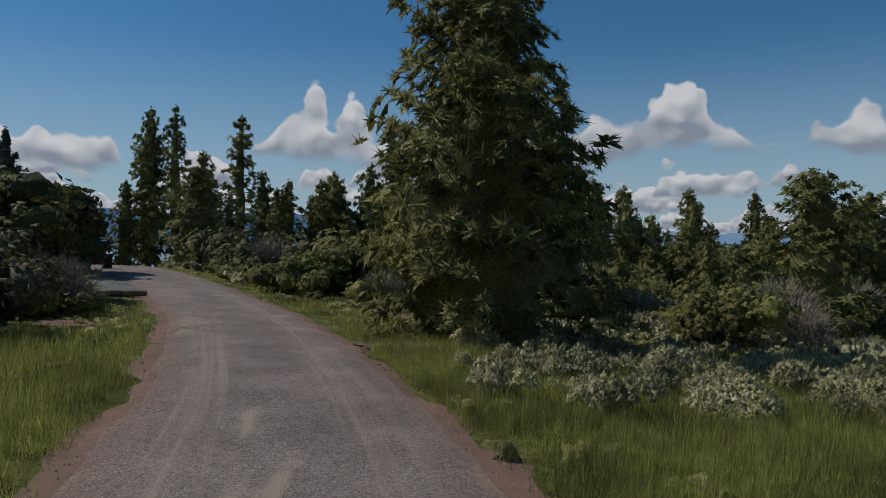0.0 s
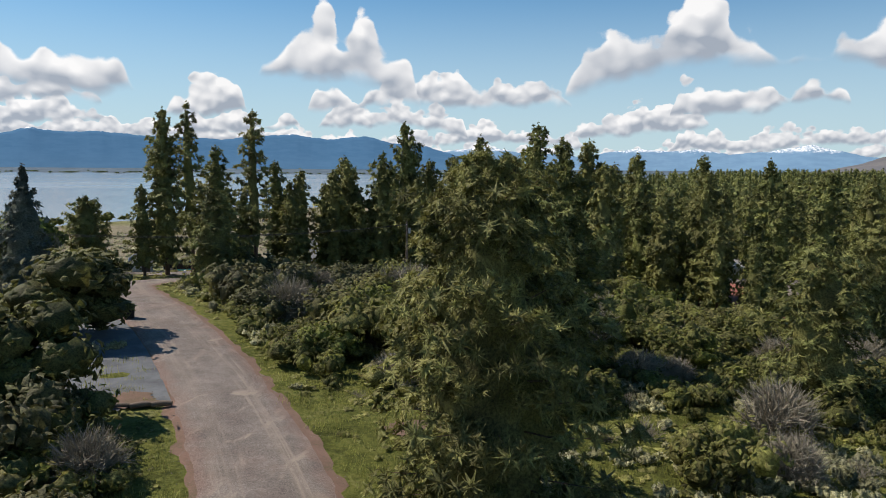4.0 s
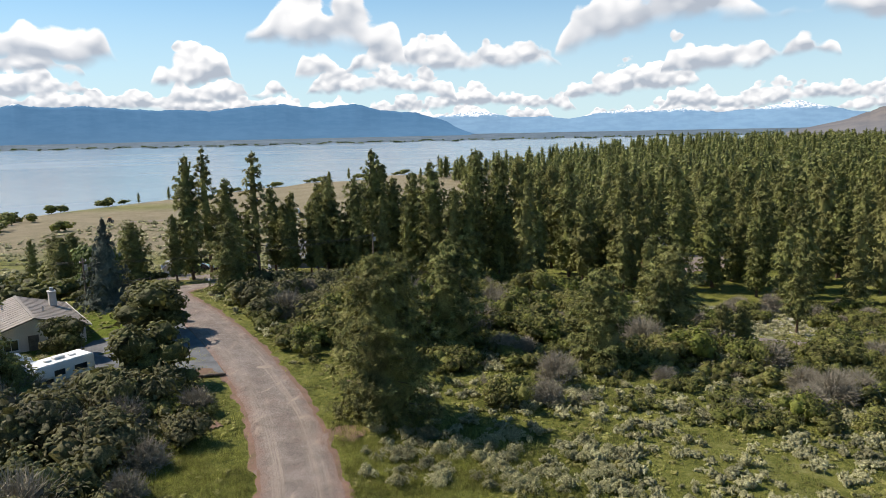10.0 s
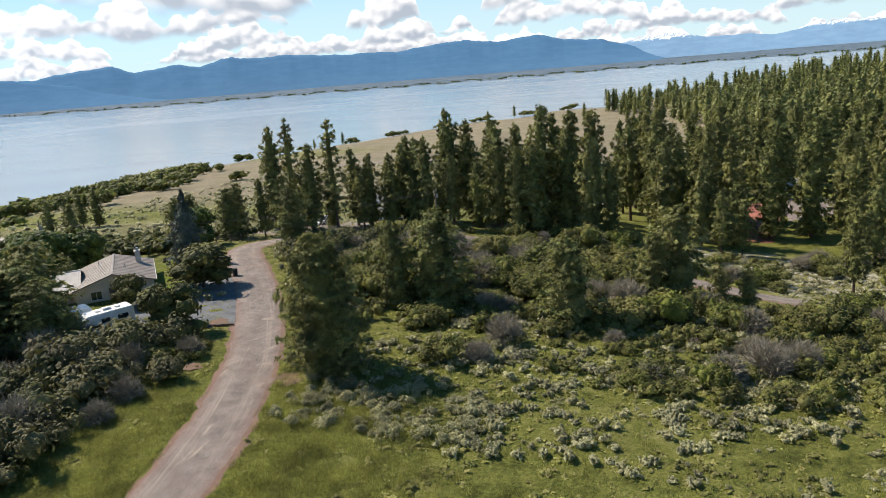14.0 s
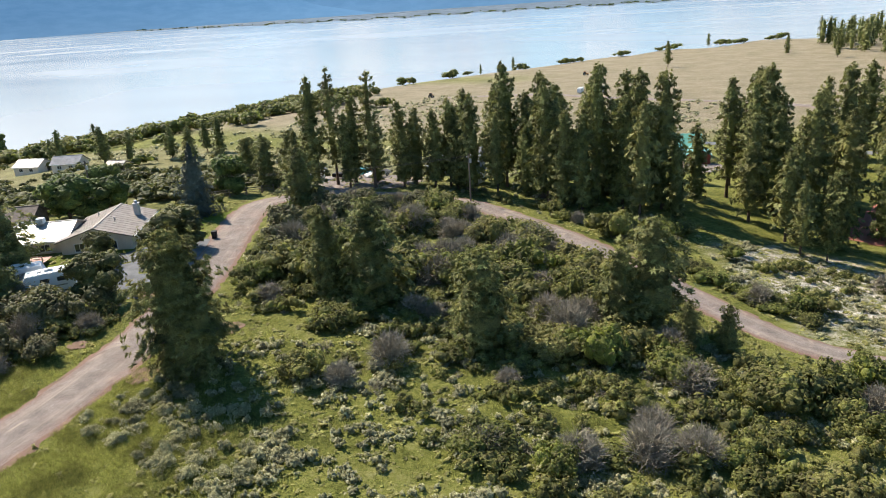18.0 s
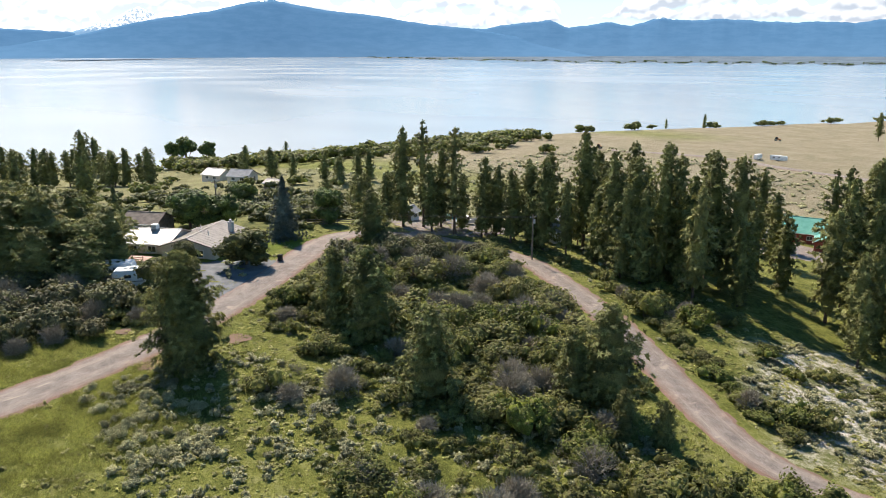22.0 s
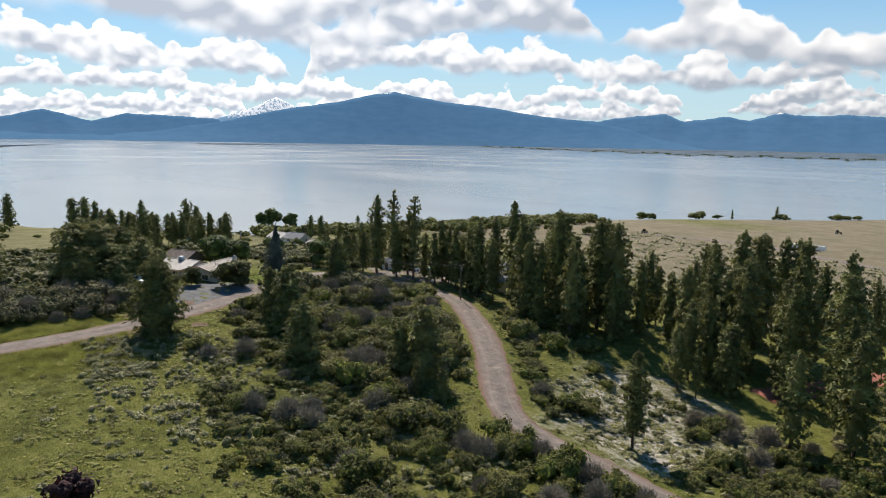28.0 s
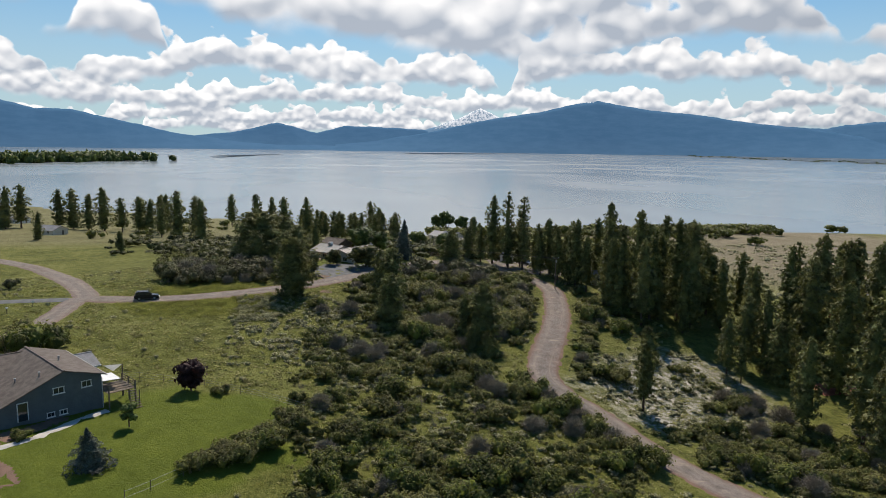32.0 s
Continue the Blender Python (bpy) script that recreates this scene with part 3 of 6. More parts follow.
ridge("backdrop_wooded_range", "wooded mountain range tinted haze blue beyond the lake", (40, -12, 26), 4720, 260,
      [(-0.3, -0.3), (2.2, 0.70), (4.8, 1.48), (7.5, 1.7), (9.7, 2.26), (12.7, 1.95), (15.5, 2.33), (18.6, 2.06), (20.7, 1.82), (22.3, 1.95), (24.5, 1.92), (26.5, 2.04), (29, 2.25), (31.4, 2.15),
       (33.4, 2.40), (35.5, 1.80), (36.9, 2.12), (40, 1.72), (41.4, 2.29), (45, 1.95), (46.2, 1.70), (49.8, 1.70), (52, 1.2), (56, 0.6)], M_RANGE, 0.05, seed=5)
ridge("backdrop_dome_mountain", "broad haze-blue dome mountain with snow streaks on top", LATE, 4650, 330,
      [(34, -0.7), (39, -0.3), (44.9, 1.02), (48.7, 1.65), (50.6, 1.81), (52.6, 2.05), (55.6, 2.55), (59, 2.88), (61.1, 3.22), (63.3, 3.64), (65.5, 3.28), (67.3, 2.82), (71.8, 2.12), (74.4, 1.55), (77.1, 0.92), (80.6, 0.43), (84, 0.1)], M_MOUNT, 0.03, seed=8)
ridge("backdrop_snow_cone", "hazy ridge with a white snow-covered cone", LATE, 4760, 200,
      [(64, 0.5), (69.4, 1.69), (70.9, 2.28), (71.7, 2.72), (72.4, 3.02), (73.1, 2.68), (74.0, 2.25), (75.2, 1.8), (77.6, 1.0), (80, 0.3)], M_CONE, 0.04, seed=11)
# same haze-blue slope tones, without snow
M_SOUTH = material("south_range_hazed", mountain((0.068, 0.160, 0.28), (0.080, 0.178, 0.305), 900))
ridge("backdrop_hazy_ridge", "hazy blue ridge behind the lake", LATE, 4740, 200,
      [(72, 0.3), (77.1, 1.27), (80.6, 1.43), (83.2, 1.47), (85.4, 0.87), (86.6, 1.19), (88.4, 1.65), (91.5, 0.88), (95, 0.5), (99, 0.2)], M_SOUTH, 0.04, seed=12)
ridge("backdrop_south_range", "dark haze-blue wooded ridge at the end of the lake", (140, 14, 33), 4690, 240,
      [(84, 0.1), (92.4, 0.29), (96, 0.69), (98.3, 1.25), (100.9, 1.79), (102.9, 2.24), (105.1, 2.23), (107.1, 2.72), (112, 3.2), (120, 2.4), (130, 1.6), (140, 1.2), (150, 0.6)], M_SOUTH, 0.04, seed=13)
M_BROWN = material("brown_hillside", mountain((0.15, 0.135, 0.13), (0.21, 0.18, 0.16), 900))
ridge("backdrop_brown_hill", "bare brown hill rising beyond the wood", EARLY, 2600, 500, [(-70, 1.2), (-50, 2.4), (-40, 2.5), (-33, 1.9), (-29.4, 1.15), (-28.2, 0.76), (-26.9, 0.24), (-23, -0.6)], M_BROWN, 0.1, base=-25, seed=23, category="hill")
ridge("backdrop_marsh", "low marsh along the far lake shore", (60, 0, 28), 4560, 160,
      [(-30, -0.32), (0, -0.30), (20, -0.28), (35, -0.32), (50, -0.30), (60, -0.27), (75, -0.20), (95, -0.15), (125, -0.1)], M_MARSH_HAZED, 0.0, base=-12.5, seed=17, category="marsh")
az_m = np.arange(-42, 63, 0.5)
inner = np.interp(az_m, [-42, -10, 20, 40, 50, 58, 63], [3300, 2900, 2800, 3000, 3500, 4250, 4640]) + 90 * np.sin(az_m * 1.7) + 60 * np.sin(az_m * 4.1 + 1)
V = []
for q in range(7):
    r = inner + (4660 - inner) * q / 6
    a = np.radians(az_m)
    V.append(np.column_stack([60 - r * np.sin(a), r * np.cos(a), LAKE + 24 * ease((r - 1200) / 3400) + (0.0 if q == 0 else 1.2)]))
i = np.arange(7 * len(az_m)).reshape(7, -1)
tagged(new("backdrop_marsh_flat", mesh_of("marsh_flat", np.concatenate(V), np.stack([i[:-1, :-1], i[1:, :-1], i[1:, 1:], i[:-1, 1:]], -1).reshape(-1, 4)[:, ::-1], M_MARSH_HAZED)), "broad grey marsh flat along the far shore", "marsh", kind="structure")
ridge("backdrop_hills", "low hazy hills closing the horizon", (60, 0, 28), 4800, 260,
      [(150, 0.6), (165, 0.9), (185, 0.7), (210, 1.0), (240, 0.8), (270, 1.1), (300, 0.6)], M_RANGE, 0.1, base=-20, seed=19)


# ---- plants ----
def spikes(c, axis, count, length, width, spread, rg):
    """Needle tufts: count thin triangles from every centre c, fanning round axis."""
    n = len(c)
    d = axis[:, None, :] + rg.normal(0, spread, (n, count, 3))
    d /= np.linalg.norm(d, axis=2)[..., None] + 1e-9
    side = np.cross(d, rg.normal(0, 1, (n, count, 3)))
    side /= np.linalg.norm(side, axis=2)[..., None] + 1e-9
    L = np.reshape(length, (-1, 1, 1)) * rg.uniform(0.65, 1.2, (n, count, 1))
    p = c[:, None, :] - d * L * 0.12
    V = np.stack([p + side * width * L, p - side * width * L, p + d * L], 2).reshape(-1, 3)
    return V, np.arange(len(V)).reshape(-1, 3)


def stars(c, axis, rim, length, rg, sharp=0.5, lift=0.42, tilt=0.22, cup=0.0):
    """Needle or leaf sprays: a jagged little umbrella at every centre, facing axis."""
    n = len(c)
    a = axis / (np.linalg.norm(axis, axis=1)[:, None] + 1e-9) + rg.normal(0, tilt, (n, 3))
    a /= np.linalg.norm(a, axis=1)[:, None]
    e1 = np.cross(a, rg.normal(0, 1, (n, 3)))
    e1 /= np.linalg.norm(e1, axis=1)[:, None] + 1e-9
    e2 = np.cross(a, e1)
    L = np.reshape(length, (-1, 1)) * rg.uniform(0.7, 1.25, (n, 1))
    th = np.linspace(0, 2 * np.pi, rim, endpoint=False) + rg.normal(0, 0.12, (n, rim))
    far = np.where(np.arange(rim) % 2 == 0, rg.uniform(0.85, 1.3, (n, rim)), rg.uniform(0.6, 1.15, (n, rim)) * sharp)
    down = rg.uniform(-0.12, 0.4, (n, rim)) - cup
    ring = c[:, None] + L[:, None] * (far[..., None] * (e1[:, None] * np.cos(th)[..., None] + e2[:, None] * np.sin(th)[..., None]) - down[..., None] * a[:, None])
    top = c + a * L * lift
    V = np.concatenate([top[:, None], ring], 1).reshape(-1, 3)
    base = np.arange(n)[:, None] * (rim + 1)
    k = np.arange(rim)
    F = np.stack([base + 0 * k, base + 1 + k, base + 1 + (k + 1) % rim], -1).reshape(-1, 3)
    return V, F


def lobes(C, R, rg, sides=6):
    """Rough dark hearts that fill the lobes of a bush: a low-sided lump round every centre."""
    out = []
    u = np.array([-0.7, 0.15, 0.85])
    for c, r in zip(C, R):
        p = np.column_stack([np.full(3, c[0]), np.full(3, c[1]), c[2] + u * r[2] * 0.85])
        v, f = tube(p, np.array([0.55, 0.84, 0.22]) * r[0], sides)
        out.append((v + rg.normal(0, 0.09, v.shape) * r, f))
    return join_arrays(out)


def tube(points, radii, sides=6):
    """A tapered limb along points."""
    p, r = np.asarray(points, float), np.asarray(radii, float)
    t = np.gradient(p, axis=0)
    t /= np.linalg.norm(t, axis=1)[:, None] + 1e-9
    ref = np.array([0.3, 0.9, 0.2]) if abs(t[0][2]) > 0.8 else np.array([0, 0, 1.0])
    a = np.cross(t, ref)
    a /= np.linalg.norm(a, axis=1)[:, None]
    b = np.cross(t, a)
    th = np.linspace(0, 2 * np.pi, sides, endpoint=False)
    V = (p[:, None] + r[:, None, None] * (a[:, None] * np.cos(th)[None, :, None] + b[:, None] * np.sin(th)[None, :, None])).reshape(-1, 3)
    i = np.arange(len(V)).reshape(len(p), sides)
    j = np.roll(i, -1, 1)
    q = np.stack([i[:-1], j[:-1], j[1:], i[1:]], -1).reshape(-1, 4)
    return V, np.concatenate([q[:, [0, 1, 2]], q[:, [0, 2, 3]]])


PROFILES = {
    "full": ((0, 0.08, 0.2, 0.4, 0.6, 0.8, 0.92, 1), (0.70, 0.90, 1, 0.94, 0.80, 0.56, 0.32, 0.08)),
    "column": ((0, 0.08, 0.22, 0.42, 0.62, 0.8, 0.92, 1), (0.60, 0.92, 1, 0.93, 0.79, 0.57, 0.33, 0.06)),
    "spire": ((0, 0.1, 0.5, 1), (0.92, 1, 0.56, 0.02)),
}


def conifer(seed, h, radius, bare, whorls, spray, clumps, size, rim, blades=4, width=0.16, form="column", gap=0.0, limbs=40, sides=7, heart=0.55, sharp=0.5):
    """Trunk and crown arrays for a conifer h metres high: whorls of boughs that end in pads of needle clumps; bare: share of the trunk
    without boughs; gap: share of boughs missing."""
    rg = np.random.default_rng(seed)
    u = (np.repeat(np.arange(whorls), spray) + rg.uniform(0, 0.8, whorls * spray)) / whorls
    u = u[rg.uniform(0, 1, len(u)) > gap]
    B = len(u)
    k = np.arange(B)
    th = k * 2.399963 + rg.normal(0, 0.3, B)
    zb = h * (bare + (1 - bare) * u * 0.96)
    wave = 1 + 0.13 * np.sin(2 * th + seed + 5 * u) + 0.12 * np.sin(u * 21 + seed) + 0.08 * np.sin(3 * th - 9 * u)
    reach = radius * np.interp(u, *PROFILES[form]) * np.minimum(rg.uniform(0.62, 1.12, B) * wave, 1.22)
    if form == "spire":
        rise = np.where(u > 0.85, 0.3, -0.25) + rg.normal(0, 0.08, B)
    else:
        rise = np.interp(u, [0, 0.25, 0.6, 0.9], [-0.18, 0.05, 0.28, 0.6]) + rg.normal(0, 0.10, B)
    lean = np.column_stack([0.02 * h * np.sin(u * 2 + seed) * u, 0.02 * h * np.cos(u * 1.7 + seed) * u, 0 * u])
    dirs = np.column_stack([np.cos(th), np.sin(th), rise])
    across = np.column_stack([-np.sin(th), np.cos(th), 0 * th])
    s = 1 - 0.55 * rg.uniform(0, 1, (B, clumps)) ** 1.1
    s[:, 0] = 1.0
    off = np.clip(rg.normal(0, 0.2, s.shape), -0.34, 0.34)
    p = lean[:, None] + np.stack([0 * s, 0 * s, zb[:, None] + 0 * s], -1) + dirs[:, None] * (reach[:, None] * s)[..., None]
    p += across[:, None] * (off * reach[:, None])[..., None]
    p[..., 2] += (0.12 * s * s - 0.3 * np.abs(off)) * reach[:, None] + rg.normal(0, 0.30 * size, s.shape)
    axis = dirs[:, None] * [0.75, 0.75, 0.3] + across[:, None] * (off * 2.2)[..., None] + [0, 0, 0.7 if form != "spire" else 0.45] + 0 * p
    tip = np.array([lean[-1, 0], lean[-1, 1], h * 0.985])
    tops = np.array([tip - [0, 0, q * h] for q in (0, 0.02, 0.04, 0.06)])
    c = np.concatenate([p.reshape(-1, 3), tops])
    axis = np.concatenate([axis.reshape(-1, 3), [[0, 0, 1.2]] * 4])
    L = size * np.concatenate([np.repeat(np.clip(0.5 + 0.6 * reach / radius, 0.45, 1.1), clumps), np.full(4, 0.55)])
    crown = stars(c, axis, rim, L * 0.95, rg, sharp, 0.2, 0.3, 0.3)
    if blades:
        crown = join_arrays([crown, spikes(c, axis, blades, L * 1.15, width, 0.62, rg)])
    # dense heart of the crown
    fine = sides > 4
    uh = np.linspace(0.02, 0.95, 14 if fine else 5)
    hx = np.column_stack([0.02 * h * np.sin(uh * 2 + seed) * uh, 0.02 * h * np.cos(uh * 1.7 + seed) * uh])
    hv, hf = tube(np.column_stack([hx, h * (bare + (1 - bare) * uh * 0.96)]), radius * heart * np.interp(uh, *PROFILES[form]) + 0.05, 11 if fine else 5)
    axis_xy = np.repeat(hx, 11 if fine else 5, 0)
    hv[:, :2] = axis_xy + (hv[:, :2] - axis_xy) * rg.uniform(0.6, 1.25, (len(hv), 1))
    hv[:, 2] += rg.normal(0, 0.012 * h, len(hv))
    crown = join_arrays([crown, (hv, hf)])
    zt = np.linspace(-0.4, h * 0.97, 9 if fine else 3)
    ut = np.clip((zt / h - bare) / (1 - bare), 0, 1)
    wood = [tube(np.column_stack([0.02 * h * np.sin(ut * 2 + seed) * ut, 0.02 * h * np.cos(ut * 1.7 + seed) * ut, zt]), (0.012 * h + 0.03) * (1 - zt / h * 0.93).clip(0.06) * np.where(zt < 0.2, 1.25, 1), sides)]
    for j in rg.choice(B, min(limbs, B), replace=False):
        a = lean[j] + [0, 0, zb[j]]
        q = np.array([a, a + dirs[j] * reach[j] * 0.45, a + dirs[j] * reach[j] * 0.9 + [0, 0, 0.08 * reach[j]]])
        wood.append(tube(q, np.array([0.06, 0.035, 0.012]) * (h / 15), 3))
    return join_arrays(wood), crown


TREE_MESHES = {}


def tree_kind(key, mat, **kw):
    wood, crown = conifer(**kw)
    TREE_MESHES[key] = (mesh_of("trunk", *wood, M_BARK, smooth=True), mesh_of("crown", *crown, mat), kw["h"])


tree_kind("big", M_PINE, seed=3, h=13.3, radius=4.5, bare=0.0, whorls=21, spray=8, clumps=15, size=0.42, rim=22, blades=9, width=0.05, form="full", limbs=110, heart=0.5, sharp=0.36)
for i in range(3):
    tree_kind(f"mid{i}", M_PINE, seed=20 + i, h=11, radius=(3.1, 2.8, 3.3)[i], bare=0.0, whorls=18, spray=7, clumps=9, size=0.40, rim=12, blades=5, width=0.08, sharp=0.42, form="full", limbs=40, heart=0.5)
for i in range(4):
    tree_kind(f"tall{i}", M_PINE, seed=30 + i, h=22, radius=(3.1, 2.8, 3.3, 3.0)[i], bare=(0.16, 0.08, 0.04, 0.11)[i], whorls=26, spray=6, clumps=6, size=0.56, rim=8, blades=6, limbs=40, gap=0.16, heart=0.42)
for i in range(2):
    tree_kind(f"open{i}", M_PINE, seed=44 + i, h=22, radius=2.7, bare=0.18, whorls=17, spray=5, clumps=8, size=0.5, rim=10, limbs=80, gap=0.25, heart=0.22)
for i in range(5):
    tree_kind(f"wood{i}", M_PINE, seed=50 + i, h=20, radius=(3.1, 2.8, 3.3, 3.0, 3.2)[i], bare=(0.05, 0.10, 0.03, 0.14, 0.07)[i], whorls=22, spray=5, clumps=5, size=0.64, rim=8, limbs=8, sides=5, gap=0.14, heart=0.45)
tree_kind("spruce", M_SPRUCE, seed=61, h=12, radius=3.6, bare=0.0, whorls=26, spray=8, clumps=6, size=0.42, rim=10, form="spire", limbs=30, heart=0.6)
tree_kind("dark", M_PINE, seed=63, h=12, radius=2.9, bare=0.0, whorls=22, spray=8, clumps=5, size=0.45, rim=8, form="spire", limbs=20, heart=0.6)


def put_tree(key, x, y, h, name, label, category, group="", girth=1.0, turn=None):
    trunk, crown, h0 = TREE_MESHES[key]
    root = new(name)
    s = h / h0
    root.matrix_world = pose(x, y, H(x, y) - 0.05, 0, 0, rng.uniform(0, 360) if turn is None else turn) @ Matrix.Diagonal((s * girth, s * girth, s, 1))
    child("trunk", trunk, root)
    child("crown", crown, root)
    return tagged(root, label, category, group)


PINE = "tall ponderosa pine with dark green needles"
put_tree("big", 1.7, 26.9, 13.4, "pine_tree", "large full ponderosa pine beside the gravel road", "pine tree", turn=30)
for x, y, h, k in ((6.2, 47.8, 12.0, "mid0"), (1.3, 46.2, 10.6, "mid1"), (21.8, 44.6, 10.3, "mid2"), (33.0, 60.2, 12.2, "mid0"), (30.6, 57.5, 9.0, "mid1")):
    put_tree(k, x, y, h, "pine_tree", "young ponderosa pine standing in shrubs", "pine tree", "pines on the knoll", 1.15 if k != "mid1" else 0.95)
for x, y, h in ((38.2, 56.5, 5.6), (41.5, 58.5, 5.4)):
    put_tree("mid2", x, y, h, "pine_tree", "small young pine near the lower road", "pine tree", "pines on the knoll", 0.85)
for x, y, h, k, g in ((57.6, 80.2, 14.8, "tall0", 1.0), (45.4, 108, 9.6, "tall0", 0.95), (45.5, 116.5, 13, "mid0", 0.9)):
    put_tree(k, x, y, h, "pine_tree", "lone pine with a bare lower trunk on the pale slope", "pine tree", "pines on the slope", g)
# tall group by the junction and the belt behind the lower road
BELT = [(-36.7, 85.2, 20.5, "tall1"), (-35.2, 89.3, 22.0, "open0"), (-27.6, 91.0, 21.5, "open1"), (-24.8, 69.6, 10.2, "mid0"), (-24, 99, 15.0, "wood0"), (-21, 101, 13.5, "wood1"), (-17.5, 103, 16, "wood2"),
        (-10, 109, 24, "tall0"), (-7.5, 101, 15, "wood3"), (1.5, 103, 22, "tall1"), (5, 101, 17, "tall2"), (9, 106, 25, "tall2"), (8.2, 102, 17.5, "wood0"), (13.5, 107, 20.5, "tall1"), (13.5, 114, 24.5, "tall3"), (18, 115, 25, "tall2"),
        (31.5, 121, 19.7, "wood1"), (24, 138, 24, "open0"), (21.5, 152, 24, "tall1"), (28, 148, 26, "tall2"), (26, 165, 25, "tall3"), (30, 131, 24, "tall1"), (40, 127, 24, "tall2"), (-13, 113, 18, "wood3"),
        (-3, 116, 20.5, "tall2"), (16.5, 124, 17, "wood0"), (-20, 110, 18.5, "wood1"), (52, 124, 22, "tall2"), (66, 117, 20, "tall1"), (60, 126, 25, "tall2"), (72, 110, 20, "wood1"), (80, 106, 18, "tall2"), (84, 127, 14, "wood2"), (98, 134, 14, "wood3"),
        (75, 121, 23, "tall3"), (90, 116, 21, "wood0"), (102, 112, 19, "tall1"), (66, 104, 16, "wood3"), (-31, 96, 12, "wood2"), (0, 125, 22, "tall3"), (39.5, 118, 17, "wood2"), (55, 137, 27, "tall1"), (44, 140, 27.5, "tall3")]
for x, y, h, k in BELT:
    put_tree(k, x, y, h, "pine_tree", PINE, "pine tree", "pines behind the lower road", rng.uniform(0.9, 1.12))
for x, y, h in ((-31, 88, 14), (-33.5, 92.5, 17), (-24, 95, 13), (-19, 98, 15), (-27, 99, 16), (-38, 82, 11), (-14, 101, 13), (-10.9, 125, 23), (9.7, 120.3, 24), (-27, 134, 21), (24, 163, 25), (31, 138, 27), (26, 151, 26)):
    put_tree("tall3", x, y, h, "pine_tree", PINE, "pine tree", "pines behind the lower road", 1.1)
fill_rng = np.random.default_rng(77)
done = 0
while done < 44:
    x, y = fill_rng.uniform(-24, 110), fill_rng.uniform(99, 132 if done < 26 else 185)
    if (x > 44 and y < 122) or 44 < x < 62 or abs(x - (68.5 - (y - 1.3) * 0.371)) < 6 or y < 98 + max(0, x - 40) * 0.12 or (x < -12 and y > 112) or (y > 180):
        continue
    put_tree(f"wood{done % 5}", x, y, fill_rng.uniform(11, 20), "pine_tree", PINE, "pine tree", "pines behind the lower road", fill_rng.uniform(0.9, 1.15))
    done += 1
# by the upper house
put_tree("spruce", -37.0, 59.0, 11.6, "spruce_tree", "blue spruce beside the road junction", "spruce tree", turn=10)
put_tree("dark", -54, 36, 10.2, "fir_tree", "dark conical fir behind the house", "fir tree")
for x, y, h, k in ((-41, 17, 13.5, "mid0"), (-38, 21.5, 13.8, "mid1"), (-35.5, 24.5, 9.0, "mid2"), (-35.5, 29.5, 10.5, "mid0"), (-46, 20, 14, "mid1"), (-50, 25, 12, "mid2"), (-33, 19.5, 9.5, "mid1"), (-43, 27, 12, "mid0")):
    put_tree(k, x, y, h, "pine_tree", "dense dark pine beside the house", "pine tree", "pines beside the house", 1.45)
for x, y, h, k in ((-66, 34.2, 16.8, "tall1"), (-72, 19, 18.5, "tall2"), (-67, 24, 17, "tall1")):
    put_tree(k, x, y, h, "pine_tree", PINE, "pine tree", "pines beside the house")
for x, y, h, k in ((-44, 80, 9.5, "mid2"), (-50, 92, 10, "mid1"), (-58, 88, 9, "mid0"), (-66, 96, 10, "mid1"), (-82, 114, 11, "wood1"), (-54, 78, 8, "mid2")):
    put_tree(k, x, y, h, "pine_tree", "pine at the edge of the lakeside meadow", "pine tree", "pines by the meadow")

# wood on the flat: single trees near, one mass far off
r2 = np.random.default_rng(5)
count = 0
while count < 150:
    x, y = r2.uniform(-10, 230), r2.uniform(120, 330)
    if x < -8 + (y - 120) * 0.35 or x > 60 + y * 0.62 or (46 < x < 62 and 118 < y < 165) or (x < 30 and y > 170):
        continue
    put_tree(("wood0", "wood1", "wood2", "wood3", "wood4")[count % 5], x, y, r2.uniform(15, 25), "pine_tree", "ponderosa pine in the lakeside wood", "pine tree", "pines in the wood", r2.uniform(0.9, 1.15))
    count += 1


def far_wood(name, label, n, place, seed, lo=14, hi=25):
    rg = np.random.default_rng(seed)
    pieces = []
    base = [conifer(seed + 70 + i, 20, (3.4, 3.1, 3.6, 3.2)[i], 0.06, 13, 5, 1, 1.3, 6, blades=0, limbs=0, sides=4) for i in range(4)]
    while len(pieces) < n:
        x, y = place(rg)
        if x is None:
            continue
        (tv, tf), (cv, cf) = base[rg.integers(4)]
        v, f = join_arrays([(tv, tf), (cv, cf)])
        s, a = rg.uniform(lo, hi) / 20, rg.uniform(0, 6.28)
        c, sn = math.cos(a), math.sin(a)
        pieces.append((np.column_stack([(v[:, 0] * c - v[:, 1] * sn) * s * 1.1 + x, (v[:, 0] * sn + v[:, 1] * c) * s * 1.1 + y, v[:, 2] * s + H(x, y) - 0.3]), f))
    v, f = join_arrays(pieces)
    return tagged(new(name, mesh_of(name, v, f, M_PINE)), label, "wood", kind="stuff")


def in_wood(rg):
    y = 300 + 900 * rg.uniform(0, 1) ** 1.5
    x = rg.uniform(-40, 60 + y * 0.75)
    if x < np.interp(y, [300, 480, 560, 640, 740, 900, 1200], [70, 60, 40, 0, -30, 40, 320]) or x < shore_x(y) + 25:
        return None, None
    return x, y


far_wood("far_wood", "dense pine wood stretching along the lake", 1700, in_wood, 3)


